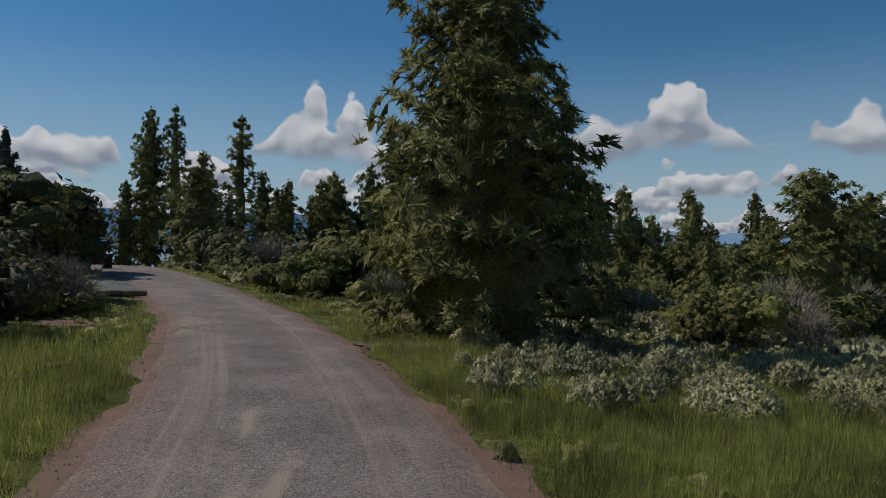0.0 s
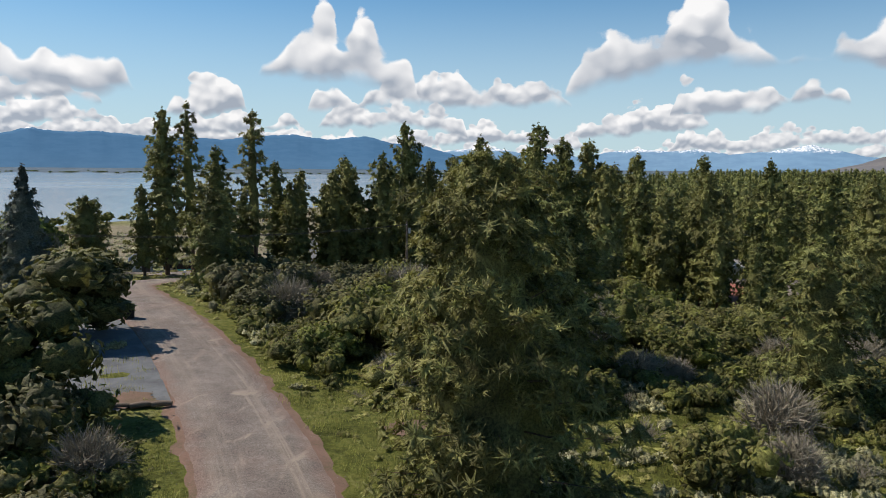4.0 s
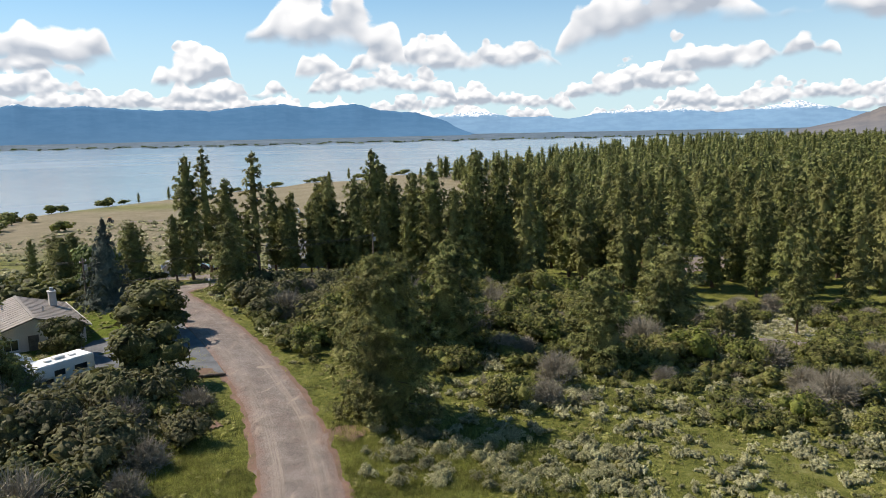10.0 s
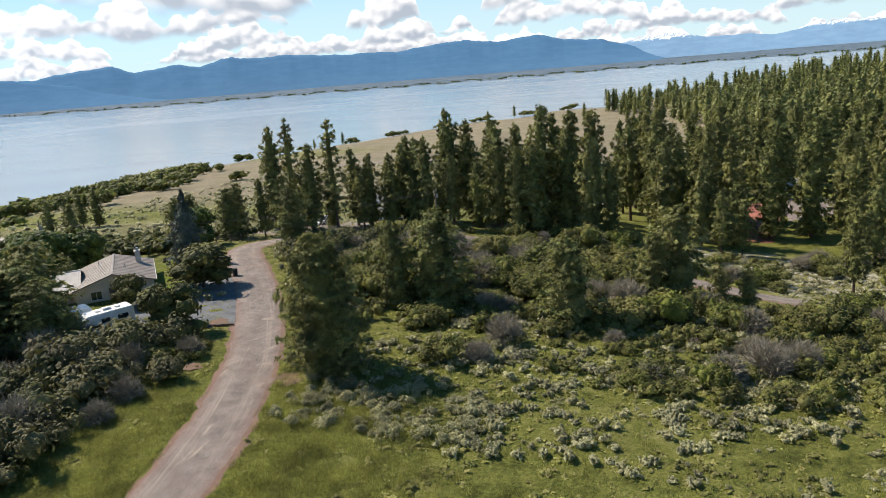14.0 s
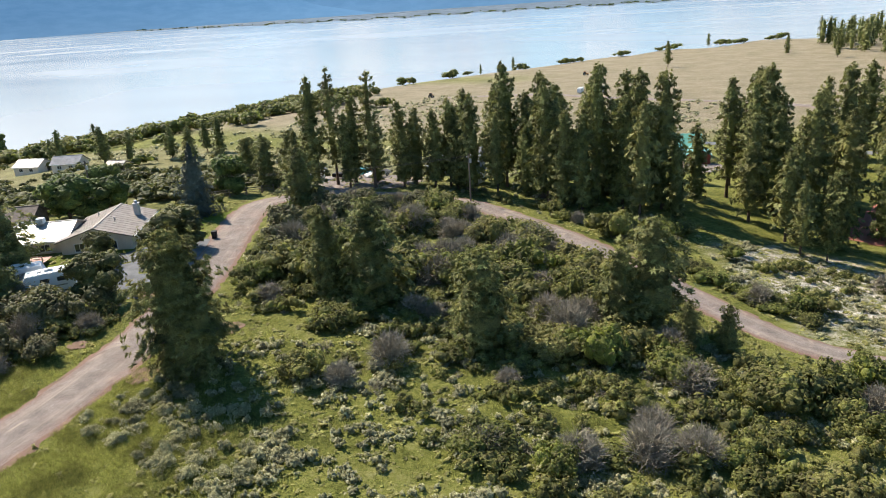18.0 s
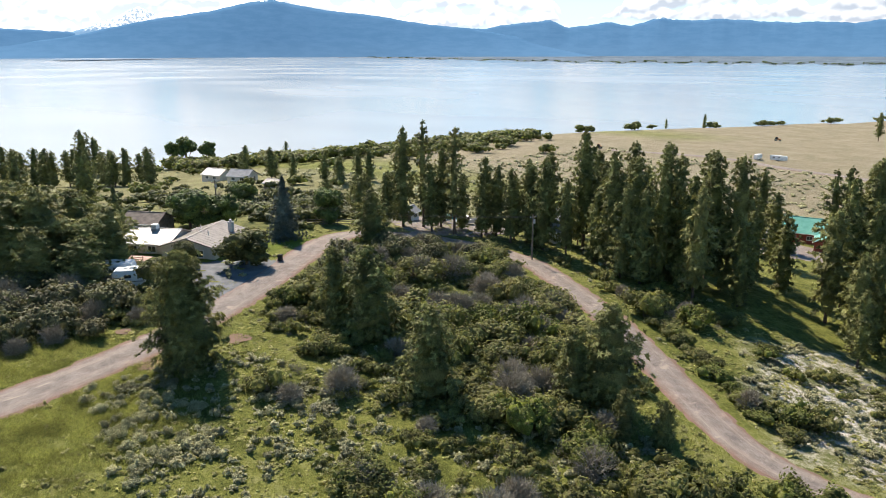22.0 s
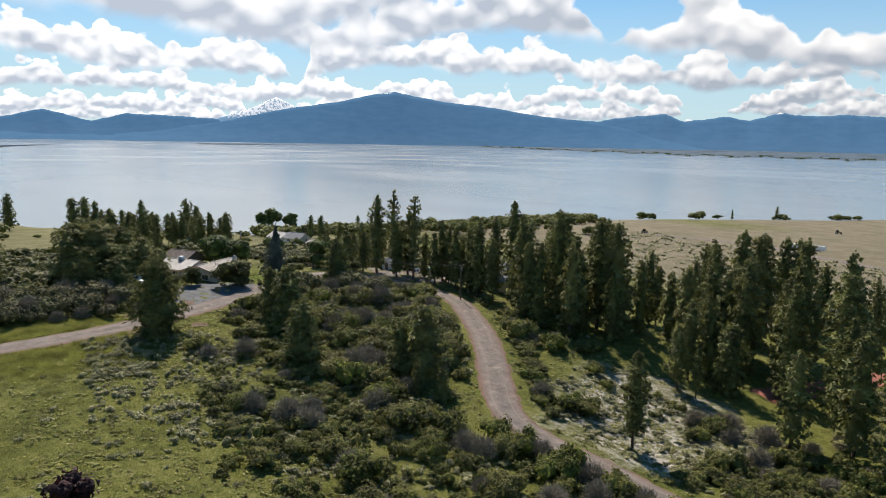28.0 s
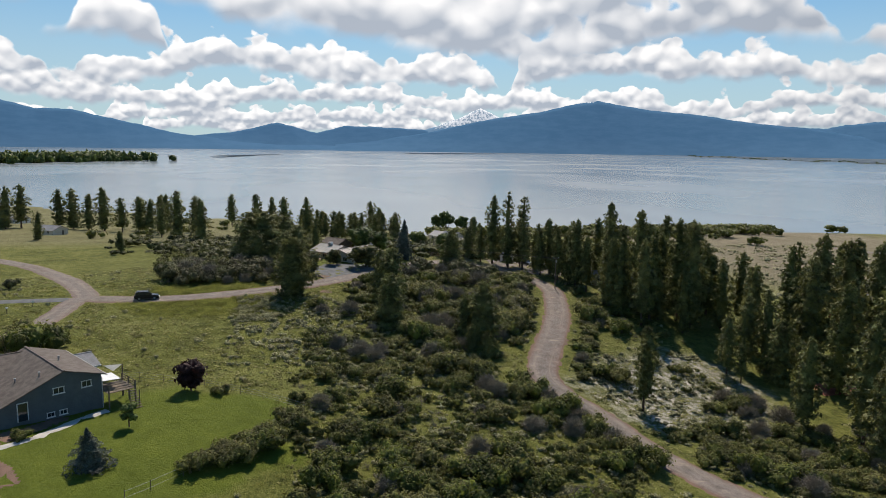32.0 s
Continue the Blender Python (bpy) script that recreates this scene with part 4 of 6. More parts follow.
# ---- shrubs ----
def shrub(seed, r, h, n, size, lumps=5, rim=6):
    """Leafy bush: leaf sprays over several uneven lobes, each with a dense heart."""
    rg = np.random.default_rng(seed)
    C = np.column_stack([rg.normal(0, 0.42 * r, lumps), rg.normal(0, 0.42 * r, lumps), rg.uniform(0.32, 0.66, lumps) * h])
    R = np.column_stack([rg.uniform(0.34, 0.62, lumps) * r, rg.uniform(0.34, 0.62, lumps) * r, rg.uniform(0.24, 0.40, lumps) * h])
    j = rg.integers(lumps, size=n)
    d = rg.normal(0, 1, (n, 3))
    d[:, 2] = np.abs(d[:, 2]) * np.where(rg.uniform(0, 1, n) < 0.75, 1, -1)
    d /= np.linalg.norm(d, axis=1)[:, None]
    c = C[j] + d * R[j] * rg.uniform(0.72, 1.22, (n, 1))
    c[:, 2] = np.maximum(c[:, 2], 0.05)
    return join_arrays([stars(c, d + [0, 0, 0.3], rim, np.full(n, size), rg, 0.55, 0.35, 0.35), lobes(C, R, rg, 4)])


def sage(seed, r, h, n, size, rim=6, sprigs=1):
    """Feathery sagebrush: pale upright sprays over several small lobes."""
    rg = np.random.default_rng(seed)
    lumps = 6
    C = np.column_stack([rg.normal(0, 0.45 * r, lumps), rg.normal(0, 0.45 * r, lumps), rg.uniform(0.25, 0.55, lumps) * h])
    R = np.column_stack([rg.uniform(0.35, 0.62, lumps) * r, rg.uniform(0.35, 0.62, lumps) * r, rg.uniform(0.30, 0.42, lumps) * h])
    j = rg.integers(lumps, size=n)
    d = rg.normal(0, 1, (n, 3))
    d[:, 2] = np.abs(d[:, 2])
    d /= np.linalg.norm(d, axis=1)[:, None]
    c = C[j] + d * R[j] * rg.uniform(0.6, 1.05, (n, 1))
    c[:, 2] = np.maximum(c[:, 2], 0.04)
    return join_arrays([stars(c, d * 0.8 + [0, 0, 0.7], rim, np.full(n, size * 0.8), rg, 0.35, 0.9, 0.3), spikes(c, d * 0.6 + [0, 0, 0.8], sprigs, np.full(n, size * 1.5), 0.1, 0.3, rg), lobes([[0, 0, 0.35 * h]], [[0.6 * r, 0.6 * r, 0.4 * h]], rg, 5)])


def stems(seed, r, h, n, thick=0.02):
    rg = np.random.default_rng(seed)
    out = []
    for _ in range(n):
        a, l = rg.uniform(0, 6.28), rg.uniform(0.3, 1.0)
        q = np.array([[0.1 * r * math.cos(a), 0.1 * r * math.sin(a), -0.1], [0.45 * l * r * math.cos(a), 0.45 * l * r * math.sin(a), 0.55 * h], [l * r * math.cos(a + 0.3), l * r * math.sin(a + 0.3), h * rg.uniform(0.75, 1.05) * (1.1 - 0.4 * l)]])
        out.append(tube(q, [thick, thick * 0.7, thick * 0.25], 3))
    return join_arrays(out)


def twigs(seed, r, h, n):
    """Bare bush: many fine upright twigs."""
    rg = np.random.default_rng(seed)
    d = rg.normal(0, 1, (n, 3))
    d[:, 2] = np.abs(d[:, 2]) + 0.35
    d /= np.linalg.norm(d, axis=1)[:, None]
    c = d * [r, r, h] * rg.uniform(0.15, 0.75, (n, 1))
    return spikes(c, d * [1, 1, 1.3], 3, np.full(n, 0.27 * h), 0.03, 0.6, rg)


SHRUBS = []
for i in range(4):
    SHRUBS.append((mesh_of("leaves", *shrub(100 + i, 1.7, 2.3, 680, 0.135, 12, 5), M_LEAF), mesh_of("stems", *stems(110 + i, 1.3, 1.8, 14), M_TWIG)))
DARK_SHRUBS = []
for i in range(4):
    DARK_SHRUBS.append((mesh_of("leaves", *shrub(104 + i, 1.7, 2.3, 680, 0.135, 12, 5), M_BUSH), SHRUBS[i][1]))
DEAD = [(mesh_of("twigs", *twigs(120 + i, 1.5, 2.0, 1000), M_TWIG), mesh_of("stems", *stems(130 + i, 1.4, 1.9, 30, 0.025), M_TWIG)) for i in range(2)]
SAGE = [mesh_of("sprigs", *sage(140 + i, 0.6, 0.7, 300, 0.07, 6, 4), M_SAGE) for i in range(3)]


SAGE_STEM = mesh_of("stem", *stems(150, 0.45, 0.5, 9, 0.012), M_TWIG)


def put_shrub(x, y, s, kind="leaf", tall=1.0, mat=None):
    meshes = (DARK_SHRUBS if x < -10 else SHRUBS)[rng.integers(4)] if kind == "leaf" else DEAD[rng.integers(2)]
    root = new("shrub" if kind == "leaf" else "bare_shrub")
    root.matrix_world = pose(x, y, H(x, y) - 0.05, 0, 0, rng.uniform(0, 360)) @ Matrix.Diagonal((s, s, s * tall, 1))
    child("foliage" if kind == "leaf" else "brush", meshes[0], root)
    child("stem", meshes[1], root)
    if kind == "leaf":
        return tagged(root, "leafy green shrub on the grassy slope", "shrub", "shrubs on the slope")
    return tagged(root, "grey-brown shrub with bare twigs", "shrub", "bare shrubs on the slope")


def thicket(x, y):
    """How densely shrubs grow here, 0 to 1."""
    d = 0.0
    if -28 < x < 48 and 30 < y < 84:
        d = max(d, min(1, (y - 31 + 0.10 * x) / 20) * (1.0 if x < 30 else 0.75))
    if -34 < x < -12.5 and -2 < y < 34:
        d = max(d, 1.0)
    if 50 < x < 112 and 22 < y < 66 and y > 24 + (x - 60) * -0.1:
        d = max(d, 0.42 if x < 62 else 0.5)
    if 26 < x < 60 and 28 < y < 57:
        d = max(d, 0.4)
    if 66 < x < 125 and 76 < y < 108:
        d = max(d, 0.9)
    if -12 < x < 70 and 92 < y < 110 - 0.12 * x:
        d = max(d, 0.12)
    if -75 < x < -28 and -8 < y < 16:
        d = max(d, 0.35)
    if -95 < x < -60 and -5 < y < 40:
        d = max(d, 0.4)
    if 34 < x < 56 and 57 < y < 68 or 30 < x < 66 and 70 < y < 88:
        d *= 0.12
    return d


def shrub_row():
    """Tall shrubs on the brow above the lower road."""
    r = np.random.default_rng(61)
    line = LINES["upper"][0]
    for c in line[::3]:
        if -12 < c[0] < 34 and c[1] > 70:
            put_shrub(c[0] - 2.5 + r.normal(0, 0.8), c[1] - 7.5 - r.uniform(0, 2), r.uniform(1.3, 1.75), "leaf" if r.uniform() < 0.75 else "bare")


shrub_row()
for c in LINES["upper"][0][::3]:
    if 12 < c[0] < 44 and c[1] > 66:
        put_shrub(c[0] + 2.8 + rng.normal(0, 0.6), c[1] + 5.6 + rng.uniform(0, 1.5), rng.uniform(0.8, 1.15), "leaf", 0.8)


def clear_of_road(x, y, gap):
    return road_gap(x, y)[0] > gap


rs = np.random.default_rng(21)
done = 0
while done < 298:
    x, y = rs.uniform(-34, 112), rs.uniform(-4, 108)
    s = rs.uniform(0.7, 1.45) * (1.3 if x < -8 or (x < 48 and 44 < y < 84) else 1.0)
    if rs.uniform() > thicket(x, y) or not clear_of_road(x, y, 3.6 + 1.75 * s):
        continue
    if math.hypot(x + 27, y - 40) < 8 or math.hypot(x - 73, y - 6) < 18 or (-30 < x < -17 and 27 < y < 45):
        continue
    kind = "leaf" if rs.uniform() < 0.72 else "bare"
    put_shrub(x, y, s * (1.3 if kind == "bare" else 1.0), kind, rs.uniform(0.75, 1.15))
    done += 1


def mass(name, label, category, makers, mat, n, place, seed):
    rg = np.random.default_rng(seed)
    base = [m() for m in makers]
    pieces = []
    tries = 0
    while len(pieces) < n and tries < n * 60:
        tries += 1
        spot = place(rg)
        if spot is None:
            continue
        x, y, s, t = spot
        v, f = base[rg.integers(len(base))]
        a = rg.uniform(0, 6.28)
        c, sn = math.cos(a), math.sin(a)
        pieces.append((np.column_stack([(v[:, 0] * c - v[:, 1] * sn) * s + x, (v[:, 0] * sn + v[:, 1] * c) * s + y, v[:, 2] * s * t + H(x, y) - 0.05]), f))
    v, f = join_arrays(pieces)
    return tagged(new(name, mesh_of(name, v, f, mat)), label, category, kind="stuff")


def thicket_spot(rg):
    x, y = rg.uniform(-95, 125), rg.uniform(-8, 110)
    if rg.uniform() > thicket(x, y):
        return None
    s = 0.35 + 0.75 * rg.uniform(0, 1) ** 1.3
    if not clear_of_road(x, y, 3.6 + 1.6 * s) or math.hypot(x - 73, y - 6) < 18 or math.hypot(x + 30, y - 42) < 10 or (-30 < x < -17 and 27 < y < 45):
        return None
    return x, y, s, rg.uniform(0.7, 1.1)


mass("shrub_thicket", "dense mixed green shrubs covering the knoll", "shrubs", [lambda i=i: shrub(200 + i, 1.6, 1.9, 170, 0.19, 8, 4) for i in range(4)], M_LEAF, 1700, thicket_spot, 31)
mass("bare_thicket", "grey bare twiggy brush between green shrubs", "shrubs", [lambda i=i: twigs(210 + i, 1.4, 1.7, 150) for i in range(3)], M_TWIG, 420, thicket_spot, 32)


def lush(x, y):
    """1 in the tall grass round the road's first stretch, fading out."""
    return min(1.0, max(0.0, (1.35 - math.hypot((x - 1) / 13, (y - 9) / 14)) / 0.6))


def sage_spot(rg):
    x, y = rg.uniform(-34, 120), rg.uniform(-45, 108)
    w = 0.03 + 0.55 * (2 < x < 46 and 14 < y < 36) + 0.45 * (10 < x < 60 and 30 < y < 58) + 0.55 * (34 < x < 66 and 76 < y < 106) + 0.3 * (60 < x < 110 and 24 < y < 66) + 0.2 * thicket(x, y) + 0.35 * (-28 < x < -16 and 62 < y < 76)
    w *= 0.55 + 0.6 * waves(np.array(x), np.array(y), 14, 8)
    if rg.uniform() > w or rg.uniform() < 2.5 * lush(x, y) or not clear_of_road(x, y, 3.9) or math.hypot(x - 73, y - 6) < 18:
        return None
    return x, y, rg.uniform(0.4, 1.35), rg.uniform(0.8, 1.2)


mass("sagebrush", "pale grey-green sagebrush clumps in the grass", "sagebrush", [lambda i=i: sage(220 + i, 0.55, 0.6, 20, 0.22, 6) for i in range(4)], M_SAGE, 3400, sage_spot, 33)


def tuft(seed, n=26, high=0.42, width=0.045, wide=0.28):
    rg = np.random.default_rng(seed)
    c = np.column_stack([rg.normal(0, wide, n), rg.normal(0, wide, n), np.zeros(n)])
    return spikes(c, np.tile([0, 0, 1.0], (n, 1)), 1, np.full(n, high), width, 0.28, rg)


def grass_spot(rg):
    x, y = rg.uniform(-20, 95), rg.uniform(-40, 70)
    g = road_gap(x, y)[0]
    if g < 3.2 or math.hypot(x - 73, y - 6) < 17 or (thicket(x, y) > 0.8 and rg.uniform() < 0.7) or rg.uniform() < lush(x, y):
        return None
    return x, y, rg.uniform(0.6, 1.3), rg.uniform(0.7, 1.3)


def near_grass_spot(rg):
    x, y = rg.uniform(-17, 19), -9 + rg.uniform(0, 1) ** 1.15 * 39
    if rg.uniform() > lush(x, y) or road_gap(x, y)[0] < 2.95 + abs(rg.normal(0, 0.35)) or rg.uniform() < 0.3 + 0.5 * waves(np.array(x), np.array(y), 6, 4):
        return None
    return x, y, rg.uniform(0.6, 1.25), rg.uniform(0.75, 1.35)


mass("grass", "green spring grass with dry stalks", "grass", [lambda i=i: tuft(240 + i) for i in range(5)], M_GRASS, 8000, grass_spot, 34)
mass("roadside_grass", "tall fine green grass beside the gravel road", "grass", [lambda i=i: tuft(246 + i, 44, 0.5, 0.016, 0.2) for i in range(6)], M_GRASS, 9000, near_grass_spot, 36)


def weed_spot(rg):
    x, y = rg.uniform(-40, 110), rg.uniform(-45, 108)
    if road_gap(x, y)[0] < 3.6 or math.hypot(x - 73, y - 6) < 18 or (-32 < x < -16 and 28 < y < 52):
        return None
    if waves(np.array(x), np.array(y), 11, 9) + rg.normal(0, 0.5) < 0 or rg.uniform() < 0.6 * lush(x, y):
        return None
    return x, y, rg.uniform(0.4, 1.3), rg.uniform(0.5, 1.0)


for i in range(84):
    x, y = rng.uniform(0.5, 19), rng.uniform(15.5, 24)
    if math.hypot(x - 1.7, y - 26.9) > 2.6 and road_gap(x, y)[0] > 4.2:
        ob = new("sagebrush_clump")
        a = rng.uniform(0.8, 1.45)
        ob.matrix_world = pose(x, y, H(x, y) - 0.04, 0, 0, rng.uniform(0, 360)) @ Matrix.Diagonal((a, a, a * rng.uniform(0.9, 1.2), 1))
        child("foliage", SAGE[i % 3], ob)
        child("stem", SAGE_STEM, ob)
        tagged(ob, "silvery grey-green sagebrush in the grass", "sagebrush", "sagebrush beside the pine")


mass("meadow_weeds", "low yellow-green weeds and bunch grass in the meadow", "weeds", [lambda i=i: stars(np.random.default_rng(250 + i).normal(0, 0.22, (4, 3)) * [1, 1, 0.1] + [0, 0, 0.15], np.tile([0, 0, 1.0], (4, 1)), 7, np.full(4, 0.24), np.random.default_rng(255 + i), 0.4, 0.6, 0.4) for i in range(5)], M_GRASS, 17000, weed_spot, 35)


# ---- broadleaf trees, far rows and shore growth ----
def broadleaf(seed, h, r, n, size, stem=0.28):
    """Trunk with limbs, and a crown of leaf clumps over uneven lobes."""
    rg = np.random.default_rng(seed)
    m = 14
    th = np.arange(m) * 2.4 + rg.normal(0, 0.3, m)
    u = rg.uniform(0, 1, m)
    C = np.column_stack([np.cos(th) * r * 0.55 * np.sqrt(u), np.sin(th) * r * 0.55 * np.sqrt(u), h * (stem + (0.92 - stem) * rg.uniform(0.15, 0.88, m))])
    R = rg.uniform(0.28, 0.48, (m, 1)) * r * np.array([[1, 1, 0.75]])
    j = rg.integers(m, size=n)
    d = rg.normal(0, 1, (n, 3))
    d /= np.linalg.norm(d, axis=1)[:, None]
    crown = join_arrays([stars(C[j] + d * R[j] * rg.uniform(0.7, 1.08, (n, 1)), d + [0, 0, 0.25], 6, np.full(n, size), rg, 0.55, 0.35, 0.35), lobes(C, R, rg)])
    wood = [tube(np.array([[0, 0, -0.3], [0.05 * r, 0, h * stem], [0, 0.06 * r, h * 0.75]]), [0.032 * h, 0.024 * h, 0.006 * h], 7)]
    for q in range(8):
        a = np.array([0.04 * r, 0.02 * r, h * stem * rg.uniform(0.7, 1.3)])
        wood.append(tube(np.array([a, (a + C[q]) / 2 + [0, 0, -0.03 * h], C[q]]), np.array([0.012, 0.008, 0.003]) * h, 4))
    return join_arrays(wood), crown


def leaf_kind(key, mat, **kw):
    wood, crown = broadleaf(**kw)
    TREE_MESHES[key] = (mesh_of("trunk", *wood, M_BARK, smooth=True), mesh_of("crown", *crown, mat), kw["h"])


leaf_kind("yard", M_YARD, seed=301, h=6, r=4.0, n=1300, size=0.27, stem=0.12)
leaf_kind("round", M_TREE, seed=302, h=7, r=4.2, n=900, size=0.34, stem=0.12)
leaf_kind("cotton", M_TREE, seed=303, h=17, r=7.2, n=520, size=0.9, stem=0.06)
leaf_kind("plum", M_RED, seed=304, h=4.6, r=2.6, n=420, size=0.30, stem=0.12)
leaf_kind("sapling", M_TREE, seed=305, h=3.0, r=1.3, n=120, size=0.24, stem=0.3)

put_tree("yard", -26.2, 46.6, 6.0, "yard_tree", "spreading leafy tree beside the paved driveway", "tree", turn=20, girth=1.3)
put_tree("yard", -19.5, 31.2, 5.8, "yard_tree", "leafy tree at the corner of the driveway", "tree", turn=130, girth=1.05)
put_tree("yard", -31.0, 38.6, 4.2, "yard_tree", "dark leafy small tree against the house wall", "tree", turn=70, girth=1.0)
put_tree("round", -56.5, 49.5, 7.8, "broadleaf_tree", "large dark green tree behind the house", "tree", "trees behind the house", 1.25)
put_tree("round", -52.0, 53.5, 6.8, "broadleaf_tree", "large dark green tree behind the house", "tree", "trees behind the house", 1.1)
put_tree("round", -45.8, 73.4, 7.4, "broadleaf_tree", "round green tree behind the wooden fence", "tree", girth=0.95)
put_tree("round", -86, 74, 7.0, "broadleaf_tree", "round green tree in the lakeside meadow", "tree")
put_tree("plum", 58.6, 10.6, 4.7, "plum_tree", "dark red-leaved ornamental tree by the lawn fence", "tree", girth=1.0)
put_tree("sapling", 70.4, 4.6, 3.2, "sapling", "young leafy sapling on the lawn", "tree")
for x, y, h in ((-29.5, 24.0, 8.0), (-33.2, 26.2, 9.6), (-27.0, 25.2, 5.0)):
    put_tree("mid2", x, y, h, "pine_tree", "dense dark pine beside the driveway camper", "pine tree", "pines beside the house", 1.5)
put_tree("spruce", 80.6, 2.4, 4.5, "spruce_tree", "small blue spruce on the mown lawn", "spruce tree", girth=1.75)
put_tree("mid1", -90, -24, 6.8, "pine_tree", "lone small pine in the green meadow", "pine tree")
for x, y, h in ((-319, 139, 15.5), (-311, 143, 18.5), (-305, 153, 16)):
    put_tree("cotton", x, y, h, "cottonwood_tree", "tall dark cottonwood near the lake shore", "tree", "cottonwoods by the shore")
for i in range(28):
    u = i / 27
    x, y = -322 + 128 * u + 1.5 * math.sin(i * 2.2), 47 + 40 * u + 2.5 * math.sin(i * 1.3)
    put_tree(("wood0", "wood1", "wood2", "wood3")[i % 4], x, y, 17.5 - 4 * u + 1.3 * math.sin(i * 2.7), "pine_tree", "planted pine in a row along the lakeside meadow", "pine tree", "row of planted pines", 1.35)
FAR = [(-232, -101, 20), (-238, -106, 19), (-245, -98, 21), (-233, -77, 19), (-233, -71, 19.5), (-215, -53, 20), (-203, -43, 15.5), (-192, -34, 16), (-191, -29, 15), (-203, -26, 17), (-202, -23, 17), (-136, -11, 18.5), (-201, -10, 17),
       (-120, -1, 16), (-237, 33, 20), (-357, 1, 21), (-312, 92, 21.5), (-309, 97, 18), (-232, 139, 8), (-156, 116, 11), (-153, 123, 8.5), (-210, 131, 11), (-133, 124, 9.6), (-131, 129, 9.7), (-127, 126, 9), (-134, 143, 11), (-138, 141, 10), (-161, 120, 8.3),
       (-141, -62, 10.5), (-150, -90, 18), (-165, -110, 19), (-158, -20, 12), (-215, -36, 15), (-224, -62, 17), (-178, -22, 14)]
for i, (x, y, h) in enumerate(FAR):
    put_tree(("wood2", "wood0", "wood3", "wood1")[i % 4], x, y, h * 1.08, "pine_tree", "dark pine standing on the lakeside meadow", "pine tree", "pines on the lakeside meadow", 1.35)
for x, y, h, k in ((-105, 536, 20, "tall0"), (-123, 727, 13, "wood1"), (-245, 556, 12, "wood3"), (-240, 492, 8, "wood0"), (-27, 730, 25, "open0"), (-40, 640, 16, "wood2"), (0, 600, 17, "wood1"), (-286, 190, 12, "wood1")):
    put_tree(k, x, y, h, "pine_tree", "single tree at the edge of the dry lakeside field", "tree", "trees of the dry field")


def willow_spot(rg):
    if rg.uniform() < 0.6:
        y = rg.uniform(130, 345)
        x = shore_x(y) + 26 + abs(rg.normal(0, 26)) * (1 if y < 300 else 0.5)
        s = rg.uniform(1.6, 3.4)
    elif rg.uniform() < 0.55:
        y = rg.uniform(345, 900)
        if math.sin(y * 0.11) + 0.5 * math.sin(y * 0.37) < 0.25:
            return None
        x = shore_x(y) + 24 + rg.uniform(0, 6)
        s = rg.uniform(1.4, 3.0)
    else:
        x, y = rg.uniform(-330, -120), rg.uniform(-60, 130)
        if rg.uniform() > 0.25:
            return None
        s = rg.uniform(1.0, 2.4)
    return x, y, s, rg.uniform(0.7, 1.0)


mass("shore_willows", "bright green willow bushes along the lake shore", "bushes", [lambda i=i: shrub(260 + i, 1.7, 2.3, 60, 0.42, 8) for i in range(4)], M_LEAF, 430, willow_spot, 41)


def brush_spot(rg):
    x, y = rg.uniform(-150, -28), rg.uniform(-30, 112)
    w = 0.15 + 0.8 * (-130 < x < -70 and -12 < y < 40) + 0.6 * (-110 < x < -48 and 62 < y < 112) + 0.5 * (-75 < x < -40 and 4 < y < 20)
    if rg.uniform() > w or road_gap(x, y)[0] < 5 or (-62 < x < -28 and 26 < y < 64) or (x > -60 and 85 < y < 110) or (x > -80 and y < 4):
        return None
    return x, y, rg.uniform(0.6, 1.7), rg.uniform(0.6, 1.0)


mass("meadow_brush", "mixed green and grey brush on the lakeside slope", "bushes", [lambda i=i: shrub(270 + i, 1.6, 1.9, 40, 0.45, 6) for i in range(4)], M_YARD, 800, brush_spot, 42)
mass("meadow_dry_brush", "grey bare brush on the lakeside slope", "bushes", [lambda i=i: twigs(280 + i, 1.4, 1.7, 110) for i in range(2)], M_TWIG, 160, brush_spot, 43)


def field_sage(rg):
    x, y = rg.uniform(-180, 60), rg.uniform(120, 335)
    if x > -10 + (y - 120) * 0.1:
        return None
    return x, y, rg.uniform(1.0, 3.0), rg.uniform(0.5, 0.8)


mass("field_sagebrush", "low grey sagebrush on the flat below the wood", "sagebrush", [lambda i=i: sage(290 + i, 0.55, 0.62, 8, 0.3, 5) for i in range(3)], M_SAGE, 1400, field_sage, 44)


def island_spot(rg):
    u = rg.uniform(0, 1)
    x, y = -1700 - 500 * u + rg.normal(0, 25), -760 + 430 * u + rg.normal(0, 40)
    return x, y, rg.uniform(8, 15), 1.25


i0 = mass("island_trees", "low green island covered with trees in the lake", "island", [lambda i=i: shrub(295 + i, 1.6, 1.7, 24, 0.6, 5) for i in range(3)], M_TREE, 230, island_spot, 45)
bm = bmesh.new()
bmesh.ops.create_cone(bm, cap_ends=True, segments=40, radius1=1.0, radius2=0.93, depth=1.0)
bmesh.ops.transform(bm, verts=bm.verts, matrix=Matrix.Translation((-1960, -540, LAKE)) @ Matrix.Rotation(radians(-40), 4, "Z") @ Matrix.Diagonal((420, 95, 3.2, 1)))
tagged(part("island_ground", bm, M_MARSH_HAZED), "low marshy island in the lake", "island", kind="structure")
for v in i0.data.vertices:
    v.co.z += LAKE + 1.2 + 31.5
